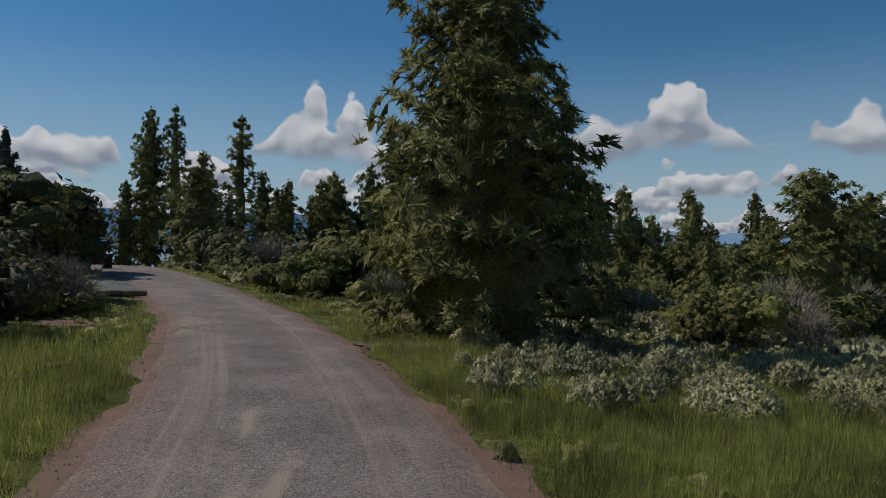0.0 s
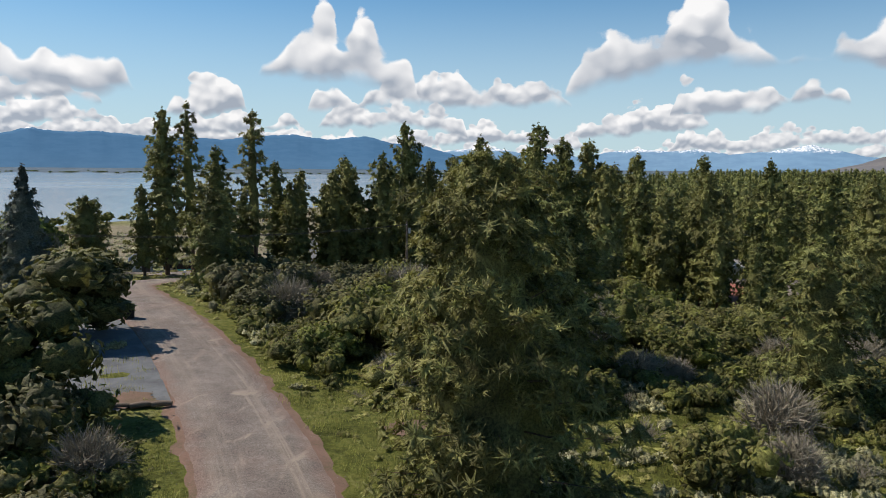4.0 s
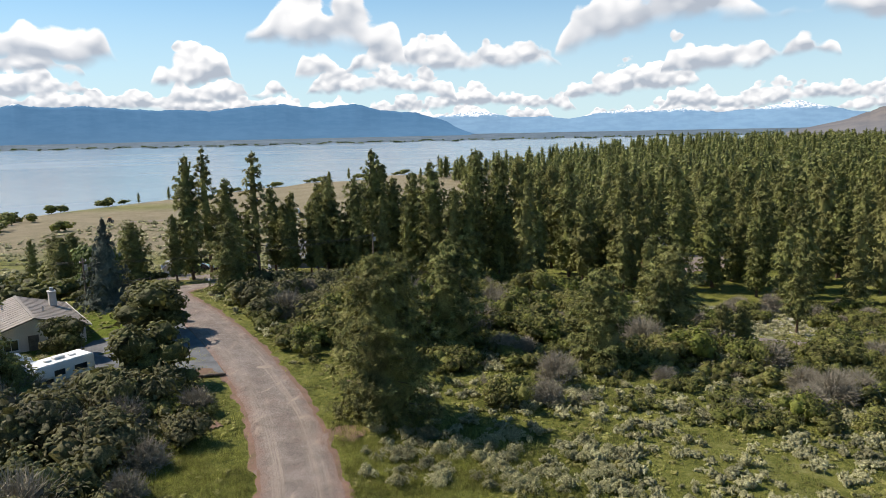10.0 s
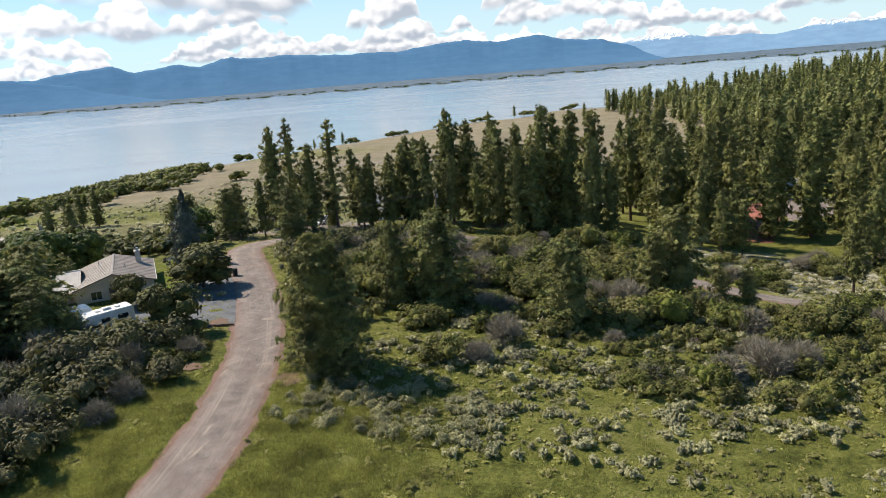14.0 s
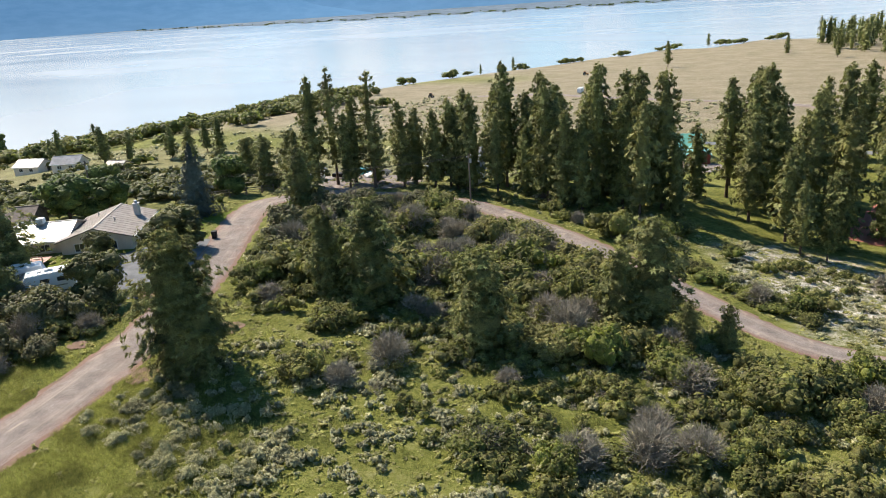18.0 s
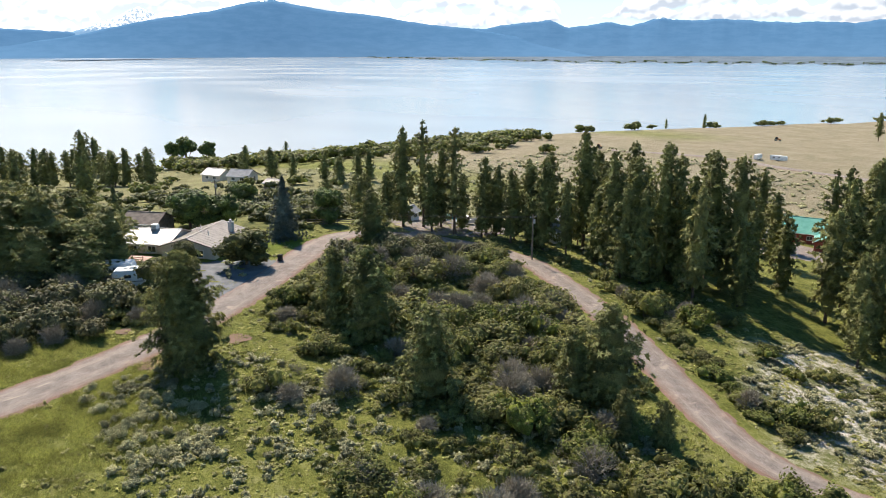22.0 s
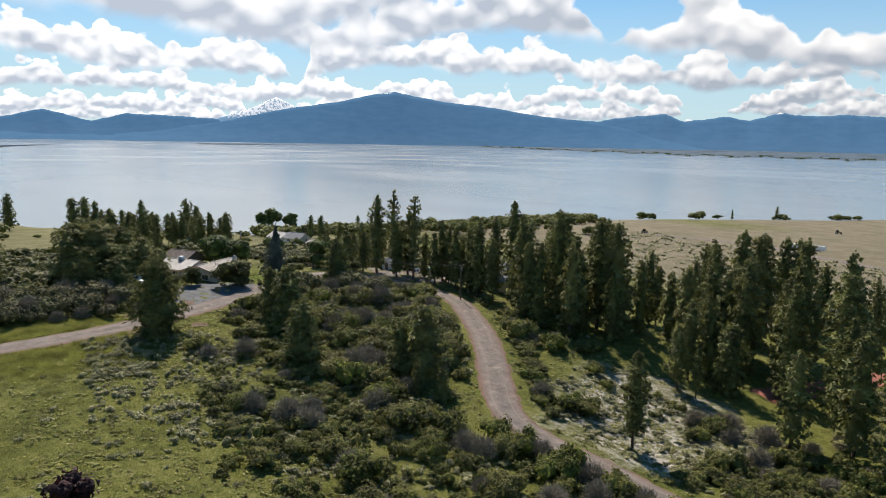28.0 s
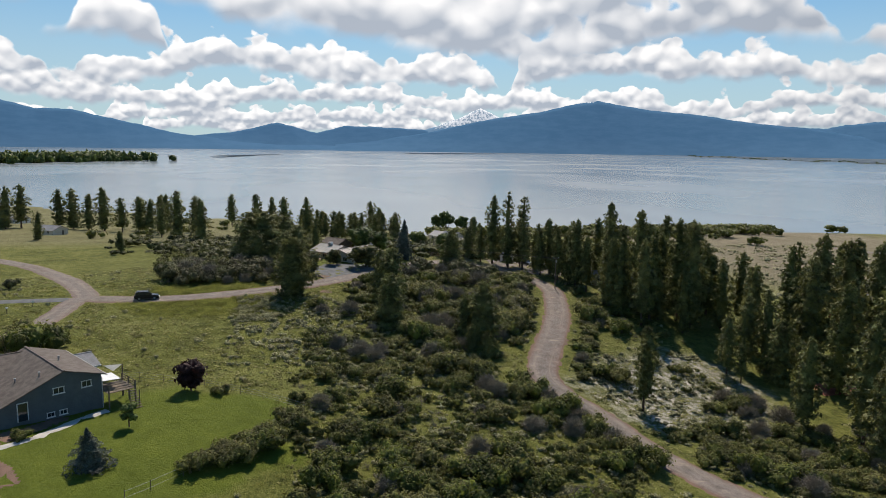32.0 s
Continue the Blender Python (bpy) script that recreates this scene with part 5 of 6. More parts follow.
for (x0, y0, x1, y1) in ((-2500, -150, -3400, 250), (-3300, 700, -3900, 1900), (-2600, 3000, -1700, 3700)):
    bm = bmesh.new()
    bmesh.ops.create_cone(bm, cap_ends=True, segments=24, radius1=1.0, radius2=0.95, depth=1.0)
    d = math.hypot(x1 - x0, y1 - y0)
    mx, my = (x0 + x1) / 2, (y0 + y1) / 2
    zz = LAKE + 24 * float(ease((math.hypot(mx - 60, my) - 1200) / 3400))
    bmesh.ops.transform(bm, verts=bm.verts, matrix=Matrix.Translation((mx, my, zz)) @ Matrix.Rotation(math.atan2(y1 - y0, x1 - x0), 4, "Z") @ Matrix.Diagonal((d / 2, 22, 3.0, 1)))
    tagged(part("marsh_bank", bm, M_MARSH_HAZED), "long thin marsh bank in the lake", "marsh bank", "marsh banks", kind="structure")

def far_line(rg):
    a = rg.uniform(-30, 56)
    r = np.interp(a, [-42, -10, 20, 40, 50, 58, 63], [3300, 2900, 2800, 3000, 3500, 4250, 4640]) + 90 * math.sin(a * 1.7) + 60 * math.sin(a * 4.1 + 1) + 40
    if math.sin(a * 3.0) + math.sin(a * 7.7) < -0.6:
        return None
    return 60 - r * math.sin(math.radians(a)), r * math.cos(math.radians(a)), rg.uniform(2, 4.2), 0.8


i1 = mass("far_shore_trees", "thin dark line of trees on the far shore", "trees", [lambda i=i: shrub(297 + i, 1.6, 1.8, 8, 0.8, 3) for i in range(2)], M_TREE, 800, far_line, 46)
for v in i1.data.vertices:
    z0 = H(v.co.x, v.co.y)
    v.co.z += LAKE + 24 * float(ease((math.hypot(v.co.x - 60, v.co.y) - 1200) / 3400)) + 1.0 - z0

# ---- building materials ----
M_ROOF_METAL = mottled("weathered_metal_roof", (0.29, 0.268, 0.235), (0.43, 0.40, 0.355), 0.8, 0.45, 0.0, fine=6, strength=0.15)
M_ROOF_TAN = mottled("tan_roof", (0.18, 0.15, 0.125), (0.27, 0.232, 0.195), 0.8, 0.6, fine=8)
M_ROOF_BROWN = mottled("brown_shingles", (0.085, 0.068, 0.055), (0.17, 0.14, 0.12), 1.2, 0.9, fine=14, strength=0.6)
M_ROOF_GREEN = mottled("green_metal_roof", (0.08, 0.27, 0.20), (0.15, 0.37, 0.29), 0.7, 0.4, fine=6)
M_ROOF_GREY = mottled("grey_shingles", (0.17, 0.17, 0.175), (0.28, 0.28, 0.285), 1.0, 0.9, fine=12)
M_WALL_CREAM = mottled("cream_siding", (0.60, 0.52, 0.43), (0.72, 0.64, 0.55), 0.7, 0.8, fine=9, strength=0.2)
M_WALL_BLUE = mottled("blue_grey_siding", (0.085, 0.10, 0.105), (0.125, 0.145, 0.15), 0.8, 0.75, fine=10, strength=0.2)
M_WALL_RED = mottled("red_log_wall", (0.22, 0.05, 0.035), (0.34, 0.09, 0.06), 0.8, 0.75, fine=8, strength=0.4)
M_WHITE = mottled("white_paint", (0.70, 0.70, 0.69), (0.82, 0.82, 0.81), 0.9, 0.5, fine=12, strength=0.08)
M_TRIM = mottled("off_white_trim", (0.62, 0.61, 0.58), (0.76, 0.75, 0.72), 1.5, 0.6, fine=14, strength=0.1)
M_DECK = mottled("pinkish_deck_boards", (0.42, 0.26, 0.20), (0.56, 0.37, 0.30), 1.0, 0.85, fine=14, strength=0.4)
M_WOOD = mottled("weathered_wood", (0.11, 0.085, 0.065), (0.22, 0.175, 0.135), 1.5, 0.9, fine=16, strength=0.5)
M_CONCRETE = mottled("pale_concrete", (0.40, 0.375, 0.34), (0.55, 0.52, 0.48), 1.0, 0.9, fine=18, strength=0.3)
M_GREYMETAL = mottled("dull_metal", (0.30, 0.31, 0.32), (0.45, 0.46, 0.47), 2.0, 0.45, 0.6, fine=20, strength=0.1)
M_RUBBER = mottled("tyre_rubber", (0.015, 0.015, 0.016), (0.035, 0.035, 0.036), 4, 0.85, fine=30)
M_BLACKPAINT = mottled("dark_car_paint", (0.010, 0.012, 0.016), (0.022, 0.025, 0.03), 1.0, 0.22, fine=20, strength=0.02)
M_TEAL = mottled("turquoise_car_paint", (0.06, 0.42, 0.42), (0.10, 0.52, 0.52), 1.0, 0.3, fine=20, strength=0.02)
M_CINDER = mottled("red_cinder", (0.22, 0.075, 0.05), (0.36, 0.14, 0.095), 0.5, 0.95, fine=9, strength=0.5)
M_ORANGE = mottled("machine_paint", (0.30, 0.12, 0.03), (0.42, 0.18, 0.05), 1.5, 0.6, fine=12)
M_LAMP_RED = mottled("tail_lens", (0.25, 0.01, 0.01), (0.4, 0.02, 0.02), 3, 0.2)


def glass_pane(k):
    return bsdf(k, k.mix(k.noise(where(k), 1.2, 2), (0.015, 0.02, 0.024, 1), (0.04, 0.048, 0.055, 1)), 0.06, 0, spec=0.8)


M_PANE = material("window_glass", glass_pane)


# ---- builders ----
def box(bm, c, s, rot=None, bevel=0.0):
    """A box of size s with centre c, edges eased by bevel."""
    m = Matrix.Translation(c) @ (rot or Matrix.Identity(4)) @ Matrix.Diagonal((*s, 1))
    made = bmesh.ops.create_cube(bm, size=1.0, matrix=m)["verts"]
    if bevel:
        bmesh.ops.bevel(bm, geom=list({e for v in made for e in v.link_edges}), offset=bevel, segments=1, affect="EDGES")
    return bm


def boxes(*specs, bevel=0.0):
    bm = bmesh.new()
    for c, s in specs:
        box(bm, c, s, bevel=bevel)
    return bm


def slab(corners, thick):
    """A flat plate through its upper corners, thick metres deep."""
    bm = bmesh.new()
    top = [bm.verts.new(c) for c in corners]
    low = [bm.verts.new((c[0], c[1], c[2] - thick)) for c in corners]
    bm.faces.new(top)
    bm.faces.new(low[::-1])
    for i in range(len(top)):
        j = (i + 1) % len(top)
        bm.faces.new((top[i], low[i], low[j], top[j]))
    bmesh.ops.recalc_face_normals(bm, faces=bm.faces)
    return bm


def prism(outline, axis, a, b):
    """An outline (u, z) drawn out from a to b along x or y."""
    bm = bmesh.new()
    def at(u, z, t):
        return (t, u, z) if axis == "x" else (u, t, z)
    p = [bm.verts.new(at(u, z, a)) for u, z in outline]
    q = [bm.verts.new(at(u, z, b)) for u, z in outline]
    bm.faces.new(p)
    bm.faces.new(q[::-1])
    for i in range(len(p)):
        j = (i + 1) % len(p)
        bm.faces.new((p[i], q[i], q[j], p[j]))
    bmesh.ops.recalc_face_normals(bm, faces=bm.faces)
    return bm


def root_at(name, x, y, yaw, label, category, z=None, group="", dz=0.0):
    ob = new(name)
    ob.matrix_world = pose(x, y, (H(x, y) if z is None else z) + dz, 0, 0, yaw)
    return tagged(ob, label, category, group)


def window(parent, side, pos, z, w, h, face):
    """A window with frame, sill and pane on a wall; side: outward axis of the wall; face: its place on that axis."""
    sgn = 1 if side[0] == "+" else -1
    def at(u, zz, d):
        return (face + sgn * d, u, zz) if side[1] == "x" else (u, face + sgn * d, zz)
    def dim(wu, hh, d):
        return (d, wu, hh) if side[1] == "x" else (wu, d, hh)
    fr = part("window", boxes((at(pos, z + h / 2, 0.03), dim(w + 0.16, 0.09, 0.07)), (at(pos, z - h / 2, 0.03), dim(w + 0.16, 0.09, 0.07)), (at(pos - w / 2, z, 0.03), dim(0.09, h, 0.07)),
                              (at(pos + w / 2, z, 0.03), dim(0.09, h, 0.07)), (at(pos, z, 0.03), dim(0.05, h, 0.05))), M_TRIM, parent, "white window frame")
    part("pane", boxes((at(pos - w / 4, z, 0.012), dim(w / 2 - 0.06, h - 0.08, 0.02))), M_PANE, fr)
    part("pane", boxes((at(pos + w / 4, z, 0.012), dim(w / 2 - 0.06, h - 0.08, 0.02))), M_PANE, fr)
    part("sill", boxes((at(pos, z - h / 2 - 0.07, 0.06), dim(w + 0.24, 0.05, 0.14))), M_TRIM, fr)


def gable(root, x0, x1, half, wall_z, ridge_z, wall_mat, roof_mat, over=0.5, half2=None, wall2=None, ribs=0.0):
    """A gabled wing along x from x0 to x1, with walls and two roof slopes; half2, wall2: the +y side where it differs."""
    half2, wall2 = half2 or half, wall2 or wall_z
    for x, s in ((x0, 1), (x1, -1)):
        part("wall", prism([(-half, -0.8), (half2, -0.8), (half2, wall2), (0, ridge_z - 0.12), (-half, wall_z)], "x", x, x + 0.18 * s), wall_mat, root)
    part("wall", boxes((((x0 + x1) / 2, -half + 0.09, (wall_z - 0.8) / 2), (x1 - x0 - 0.37, 0.18, wall_z + 0.8))), wall_mat, root)
    part("wall", boxes((((x0 + x1) / 2, half2 - 0.09, (wall2 - 0.8) / 2), (x1 - x0 - 0.37, 0.18, wall2 + 0.8))), wall_mat, root)
    for sgn, hf, wz in ((-1, half, wall_z), (1, half2, wall2)):
        k = (ridge_z - wz) / hf
        e = sgn * (hf + over)
        roof = part("roof", slab([(x0 - over, 0, ridge_z + 0.1), (x1 + over, 0, ridge_z + 0.1), (x1 + over, e, wz - k * over + 0.1), (x0 - over, e, wz - k * over + 0.1)], 0.13), roof_mat, root)
        part("fascia", boxes((((x0 + x1) / 2, e + sgn * 0.03, wz - k * over + 0.02), (x1 - x0 + 2 * over, 0.05, 0.2))), M_TRIM, roof)
        if ribs:
            n = int((x1 - x0 + 2 * over) / ribs)
            for i in range(n + 1):
                x = x0 - over + i * ribs
                part("rib", slab([(x - 0.025, 0, ridge_z + 0.13), (x + 0.025, 0, ridge_z + 0.13), (x + 0.025, e, wz - k * over + 0.13), (x - 0.025, e, wz - k * over + 0.13)], 0.05), roof_mat, roof)
    part("ridge_cap", boxes((((x0 + x1) / 2, 0, ridge_z + 0.12), (x1 - x0 + 2 * over, 0.3, 0.06))), roof_mat, root)


# upper house: two wings
def upper_house():
    yaw = math.degrees(math.atan2(0.76, -0.65))
    root = root_at("house", -35.2, 41.0, yaw, "cream house with low pale metal roof and brick chimney", "house", z=0.75)
    gable(root, 0, 12.2, 4.6, 2.35, 3.75, M_WALL_CREAM, M_ROOF_TAN, 0.5, ribs=0.9)
    wing = new("wing")
    wing.parent = root
    # wing runs to the left of the main ridge
    wing.matrix_local = pose(5.6, 4.2, 0, 0, 0, 90)
    gable(wing, 0.2, 8.2, 4.2, 2.3, 3.7, M_WALL_CREAM, M_ROOF_METAL, 0.5, ribs=0.9)
    window(wing, "+y", 3.0, 1.3, 1.4, 1.0, 4.2)
    window(wing, "+y", 6.2, 1.3, 1.1, 1.0, 4.2)
    window(root, "-x", -1.8, 1.3, 1.6, 1.1, 0.0)
    window(root, "-x", 2.2, 1.3, 1.3, 1.1, 0.0)
    window(root, "-y", 4.5, 1.3, 1.5, 1.1, -4.6)
    window(root, "-y", 9.0, 1.3, 1.5, 1.1, -4.6)
    door = part("door", boxes((( -0.04, 0.2, 1.0), (0.06, 0.95, 2.05)), bevel=0.01), M_WOOD, root, "brown panelled house door")
    part("handle", boxes(((-0.1, 0.55, 1.0), (0.05, 0.12, 0.04))), M_GREYMETAL, door)
    ch = part("chimney", boxes(((9.0, -3.2, 3.0), (0.9, 0.7, 3.0)), ((9.0, -3.2, 4.5), (1.06, 0.86, 0.14)), bevel=0.02), M_CONCRETE, root, "pale masonry chimney")
    part("flue", boxes(((9.0, -3.2, 4.75), (0.4, 0.35, 0.4))), M_GREYMETAL, ch)
    cool = part("cooler", boxes(((5.3, 8.6, 4.15), (1.0, 1.0, 0.75)), bevel=0.03), M_WHITE, root, "white evaporative cooler on the roof")
    part("curb", boxes(((5.3, 8.6, 3.72), (1.15, 1.15, 0.16))), M_GREYMETAL, cool)
    for i in range(5):
        part("louvre", boxes(((4.79, 8.6, 3.92 + i * 0.12), (0.03, 0.8, 0.05))), M_GREYMETAL, cool)
    for px, py in ((4.2, -1.5), (8.0, 1.8), (6.5, 10.5)):
        part("vent_pipe", boxes(((px, py, 3.7), (0.12, 0.12, 0.6))), M_GREYMETAL, root)


upper_house()


def terrace(x, y, yaw, w, d):
    root = root_at("deck", x, y, yaw, "low pinkish wooden deck with railing beside the house", "deck", z=H(x, y) + 0.0)
    n = int(d / 0.16)
    for i in range(n):
        part("board", boxes(((0, -d / 2 + 0.16 * (i + 0.5), 0.42), (w, 0.145, 0.05))), M_DECK, root)
    part("skirt", boxes(((0, -d / 2 + 0.03, 0.1), (w, 0.05, 0.6)), ((-w / 2 + 0.03, 0, 0.1), (0.05, d, 0.6))), M_DECK, root)
    m = int(w / 1.5)
    for i in range(m + 1):
        part("post", boxes(((-w / 2 + i * w / m, -d / 2 + 0.06, 0.9), (0.1, 0.1, 1.0))), M_DECK, root)
    for z in (0.75, 1.05, 1.36):
        part("rail", boxes(((0, -d / 2 + 0.06, z), (w, 0.05, 0.09))), M_DECK, root)


terrace(-40.2, 33.2, 40, 7.0, 3.0)


def outbuilding(x, y, yaw, length, half, wall, ridge_z, wall_mat, roof_mat, label, group="", windows=2, name="outbuilding", z=None):
    root = root_at(name, x, y, yaw, label, "building", group=group, z=z)
    gable(root, -length / 2, length / 2, half, wall, ridge_z, wall_mat, roof_mat, 0.4)
    for i in range(windows):
        window(root, "-y", -length / 2 + (i + 0.7) * length / (windows + 0.4), wall * 0.6, 1.3, 1.0, -half)
        window(root, "+y", -length / 2 + (i + 0.7) * length / (windows + 0.4), wall * 0.6, 1.3, 1.0, half)
    part("door", boxes(((length / 2 + 0.03, half * 0.3, 0.95), (0.05, 1.0, 2.0))), M_WOOD, root)
    return root


outbuilding(-59, 42.5, 40, 7, 3.0, 2.2, 3.6, M_WOOD, M_ROOF_BROWN, "brown-roofed shed behind the house", name="shed")
outbuilding(-43.1, 91.9, -64, 3.0, 1.25, 1.95, 2.9, M_WHITE, M_ROOF_GREY, "small white gabled shed beyond the junction", name="shed", windows=1)
outbuilding(-180, 106, 25, 8.5, 3.6, 2.6, 4.4, M_WALL_CREAM, M_ROOF_METAL, "white house with a pale metal roof near the lake", "houses by the lake", name="house")
outbuilding(-158, 106, 35, 8, 3.4, 2.6, 4.4, M_WALL_CREAM, M_ROOF_GREY, "small house with grey roof near the lake", "houses by the lake", name="house")
outbuilding(-128, 103, 20, 5, 2.2, 2.0, 3.0, M_WOOD, M_ROOF_TAN, "small brown shed in the meadow", name="shed")
outbuilding(-182, -68, 60, 10, 4.0, 2.4, 4.0, M_WALL_CREAM, M_ROOF_GREY, "grey-roofed house among meadow trees", name="house")
outbuilding(-300, -116, 60, 10, 4.5, 2.6, 5.0, M_WHITE, M_ROOF_METAL, "white pavilion far off near the lake", name="pavilion")
outbuilding(-29, 121, 20, 11, 4.6, 3.6, 6.4, M_ROOF_GREY, M_ROOF_GREY, "grey house behind the tall pines", name="house")
outbuilding(-2, 194, 20, 13, 5.2, 3.2, 6.2, M_WALL_RED, M_ROOF_GREEN, "red log house with a bright green metal roof", name="lodge", windows=3)
outbuilding(6.5, 184, 110, 7, 3.0, 2.8, 4.4, M_WALL_RED, M_ROOF_GREEN, "red annexe with green metal roof", name="annexe")
outbuilding(-6, 176, 30, 9, 4.2, 2.6, 4.2, M_WALL_RED, M_ROOF_METAL, "red garage with pale roof among pines", name="garage", windows=1)
outbuilding(63, 187, 10, 9, 3.5, 2.6, 4.2, M_WALL_CREAM, M_ROOF_METAL, "pale roofed cabin in the wood", "cabins in the wood", name="cabin")
outbuilding(67, 238, 40, 10, 4, 2.8, 4.8, M_WALL_RED, M_ROOF_GREY, "red cabin in the wood", "cabins in the wood", name="cabin")
outbuilding(98, 306, 10, 12, 4, 2.8, 4.8, M_WHITE, M_ROOF_METAL, "white cabin in the wood", "cabins in the wood", name="cabin")
outbuilding(104, 262, 10, 12, 4, 2.8, 4.8, M_WALL_CREAM, M_ROOF_BROWN, "cream cabin in the wood", "cabins in the wood", name="cabin")
outbuilding(-18, 108.5, 100, 4.5, 2.2, 2.4, 3.6, M_WHITE, M_ROOF_GREY, "small white gabled shed behind the utility pole", name="shed", windows=1)


# lower house by the lawn
def lower_house():
    root = root_at("house", 65.6, -3.4, math.degrees(math.atan2(-0.53, -0.85)), "grey-blue house with brown shingle roof and deck", "house", z=-1.0)
    gable(root, 0, 13.5, 4.4, 5.0, 6.3, M_WALL_BLUE, M_ROOF_BROWN, 0.45, half2=7.0, wall2=3.3)
    for pos, z, w, h in ((0.6, 4.0, 1.2, 0.75), (-2.6, 4.1, 1.1, 0.75), (0.2, 1.2, 0.8, 0.55), (1.6, 1.2, 0.8, 0.55)):
        window(root, "-x", pos, z, w, h, 0.0)
    door = part("door", boxes(((-0.05, 4.6, 2.3), (0.07, 1.0, 2.1))), M_PANE, root, "glazed door with white frame")
    part("door_frame", boxes(((-0.06, 4.05, 2.3), (0.09, 0.1, 2.2)), ((-0.06, 5.15, 2.3), (0.09, 0.1, 2.2)), ((-0.06, 4.6, 3.42), (0.09, 1.2, 0.1))), M_TRIM, door)
    for px, py, z in ((2.0, 2.0, 5.7), (4.5, 4.0, 4.7), (6.0, -1.5, 6.1)):
        pipe = part("vent_pipe", boxes(((px, py, z), (0.16, 0.16, 0.8))), M_GREYMETAL, root)
        part("cap", boxes(((px, py, z + 0.42), (0.26, 0.26, 0.06))), M_GREYMETAL, pipe)
    back = new("wing")
    back.parent = root
    back.matrix_local = pose(13.0, 0.5, 0, 0, 0, 90)
    gable(back, -1.0, 15.0, 5.0, 4.2, 6.0, M_WALL_BLUE, M_ROOF_BROWN, 0.45)
    low = new("wing")
    low.parent = root
    low.matrix_local = pose(13.0, -4.2, 0, 0, 0, -90)
    gable(low, 0, 3.4, 3.0, 3.2, 4.2, M_WALL_BLUE, M_ROOF_GREY, 0.4)
    part("gutter", boxes(((6.75, -4.98, 4.78), (14.4, 0.12, 0.1))), M_TRIM, root)
    part("downpipe", boxes(((0.1, -4.5, 2.0), (0.09, 0.09, 5.0))), M_TRIM, root)


lower_house()


def raised_deck():
    root = root_at("raised_deck", 61.4, 1.6, 32, "dark raised wooden deck with railing and white canopy", "deck", z=H(61.4, 1.6))
    for i in range(22):
        part("board", boxes(((0, -1.7 + 0.16 * i, 2.1), (4.2, 0.145, 0.05))), M_WOOD, root)
    for x in (-2.0, 0.0, 2.0):
        for y in (-1.65, 1.65):
            part("post", boxes(((x, y, 1.4), (0.14, 0.14, 3.4))), M_WOOD, root)
    for z in (2.4, 2.7, 3.05):
        part("rail", boxes(((0, 1.65, z), (4.2, 0.05, 0.08))), M_WOOD, root)
        part("rail", boxes(((2.0, 0, z), (0.05, 3.3, 0.08))), M_WOOD, root)
    for i in range(8):
        part("step", boxes(((2.4 + 0.26 * i, 1.0, 1.9 - 0.24 * i), (0.3, 1.1, 0.05))), M_WOOD, root)
    for y in (0.4, 1.6):
        part("stringer", boxes(((3.3, y, 1.0), (0.12, 0.08, 2.2))), M_WOOD, root)
    part("canopy", slab([(-2.2, -1.8, 3.5), (0.6, -1.8, 3.4), (0.6, 0.4, 3.25), (-2.2, 0.4, 3.4)], 0.06), M_WHITE, root, "white canopy panel over the deck")


raised_deck()
bm = bmesh.new()
p = [bm.verts.new(c) for c in ((57.6, -0.6, 3.3), (59.4, 1.0, 3.0), (58.1, 1.9, 3.5))]
bm.faces.new(p)
bmesh.ops.solidify(bm, geom=bm.faces[:], thickness=0.03)
sail = root_at("shade_sail", 58.6, 0.8, 0, "cream triangular shade sail on a post", "shade sail")
sail_cloth = part("cloth", bm, M_TRIM, sail)
sail_cloth.matrix_parent_inverse = sail.matrix_world.inverted()
part("post", boxes(((-0.45, 1.1, 2.0), (0.12, 0.12, 4.4))), M_WOOD, sail)


def ribbon(name, pts, half, mat, label, category="path", lift=0.05):
    return road_strip(name, spline(pts, 0.6), half, mat, lift, label, 0.12, 5)


ribbon("path", [(75.5, -8.8), (73.0, -5.6), (70.0, -3.4), (66.8, -1.2), (64.4, 1.0)], 0.75, M_CONCRETE, "pale concrete path beside the house")


def pad(name, corners, mat, label, lift, step=1.2):
    """A paved patch lying on the ground."""
    c = np.array(corners, float)
    lo, hi = c.min(0), c.max(0)
    gx, gy = np.meshgrid(np.arange(lo[0], hi[0] + step, step), np.arange(lo[1], hi[1] + step, step))
    def inside(x, y):
        r = np.zeros(x.shape, bool)
        for (ax, ay), (bx, by) in zip(c, np.roll(c, -1, 0)):
            r ^= ((ay > y) != (by > y)) & (x < (bx - ax) * (y - ay) / (by - ay + 1e-9) + ax)
        return r
    z = height(gx, gy) + lift
    i = np.arange(gx.size).reshape(gx.shape)
    q = np.stack([i[:-1, :-1], i[:-1, 1:], i[1:, 1:], i[1:, :-1]], -1).reshape(-1, 4)
    mid = (gx.ravel()[q].mean(1), gy.ravel()[q].mean(1))
    q = q[inside(*mid)]
    return tagged(new(name, mesh_of(name, np.column_stack([gx.ravel(), gy.ravel(), z.ravel()]), q, mat, smooth=True)), label, "paving", kind="structure")


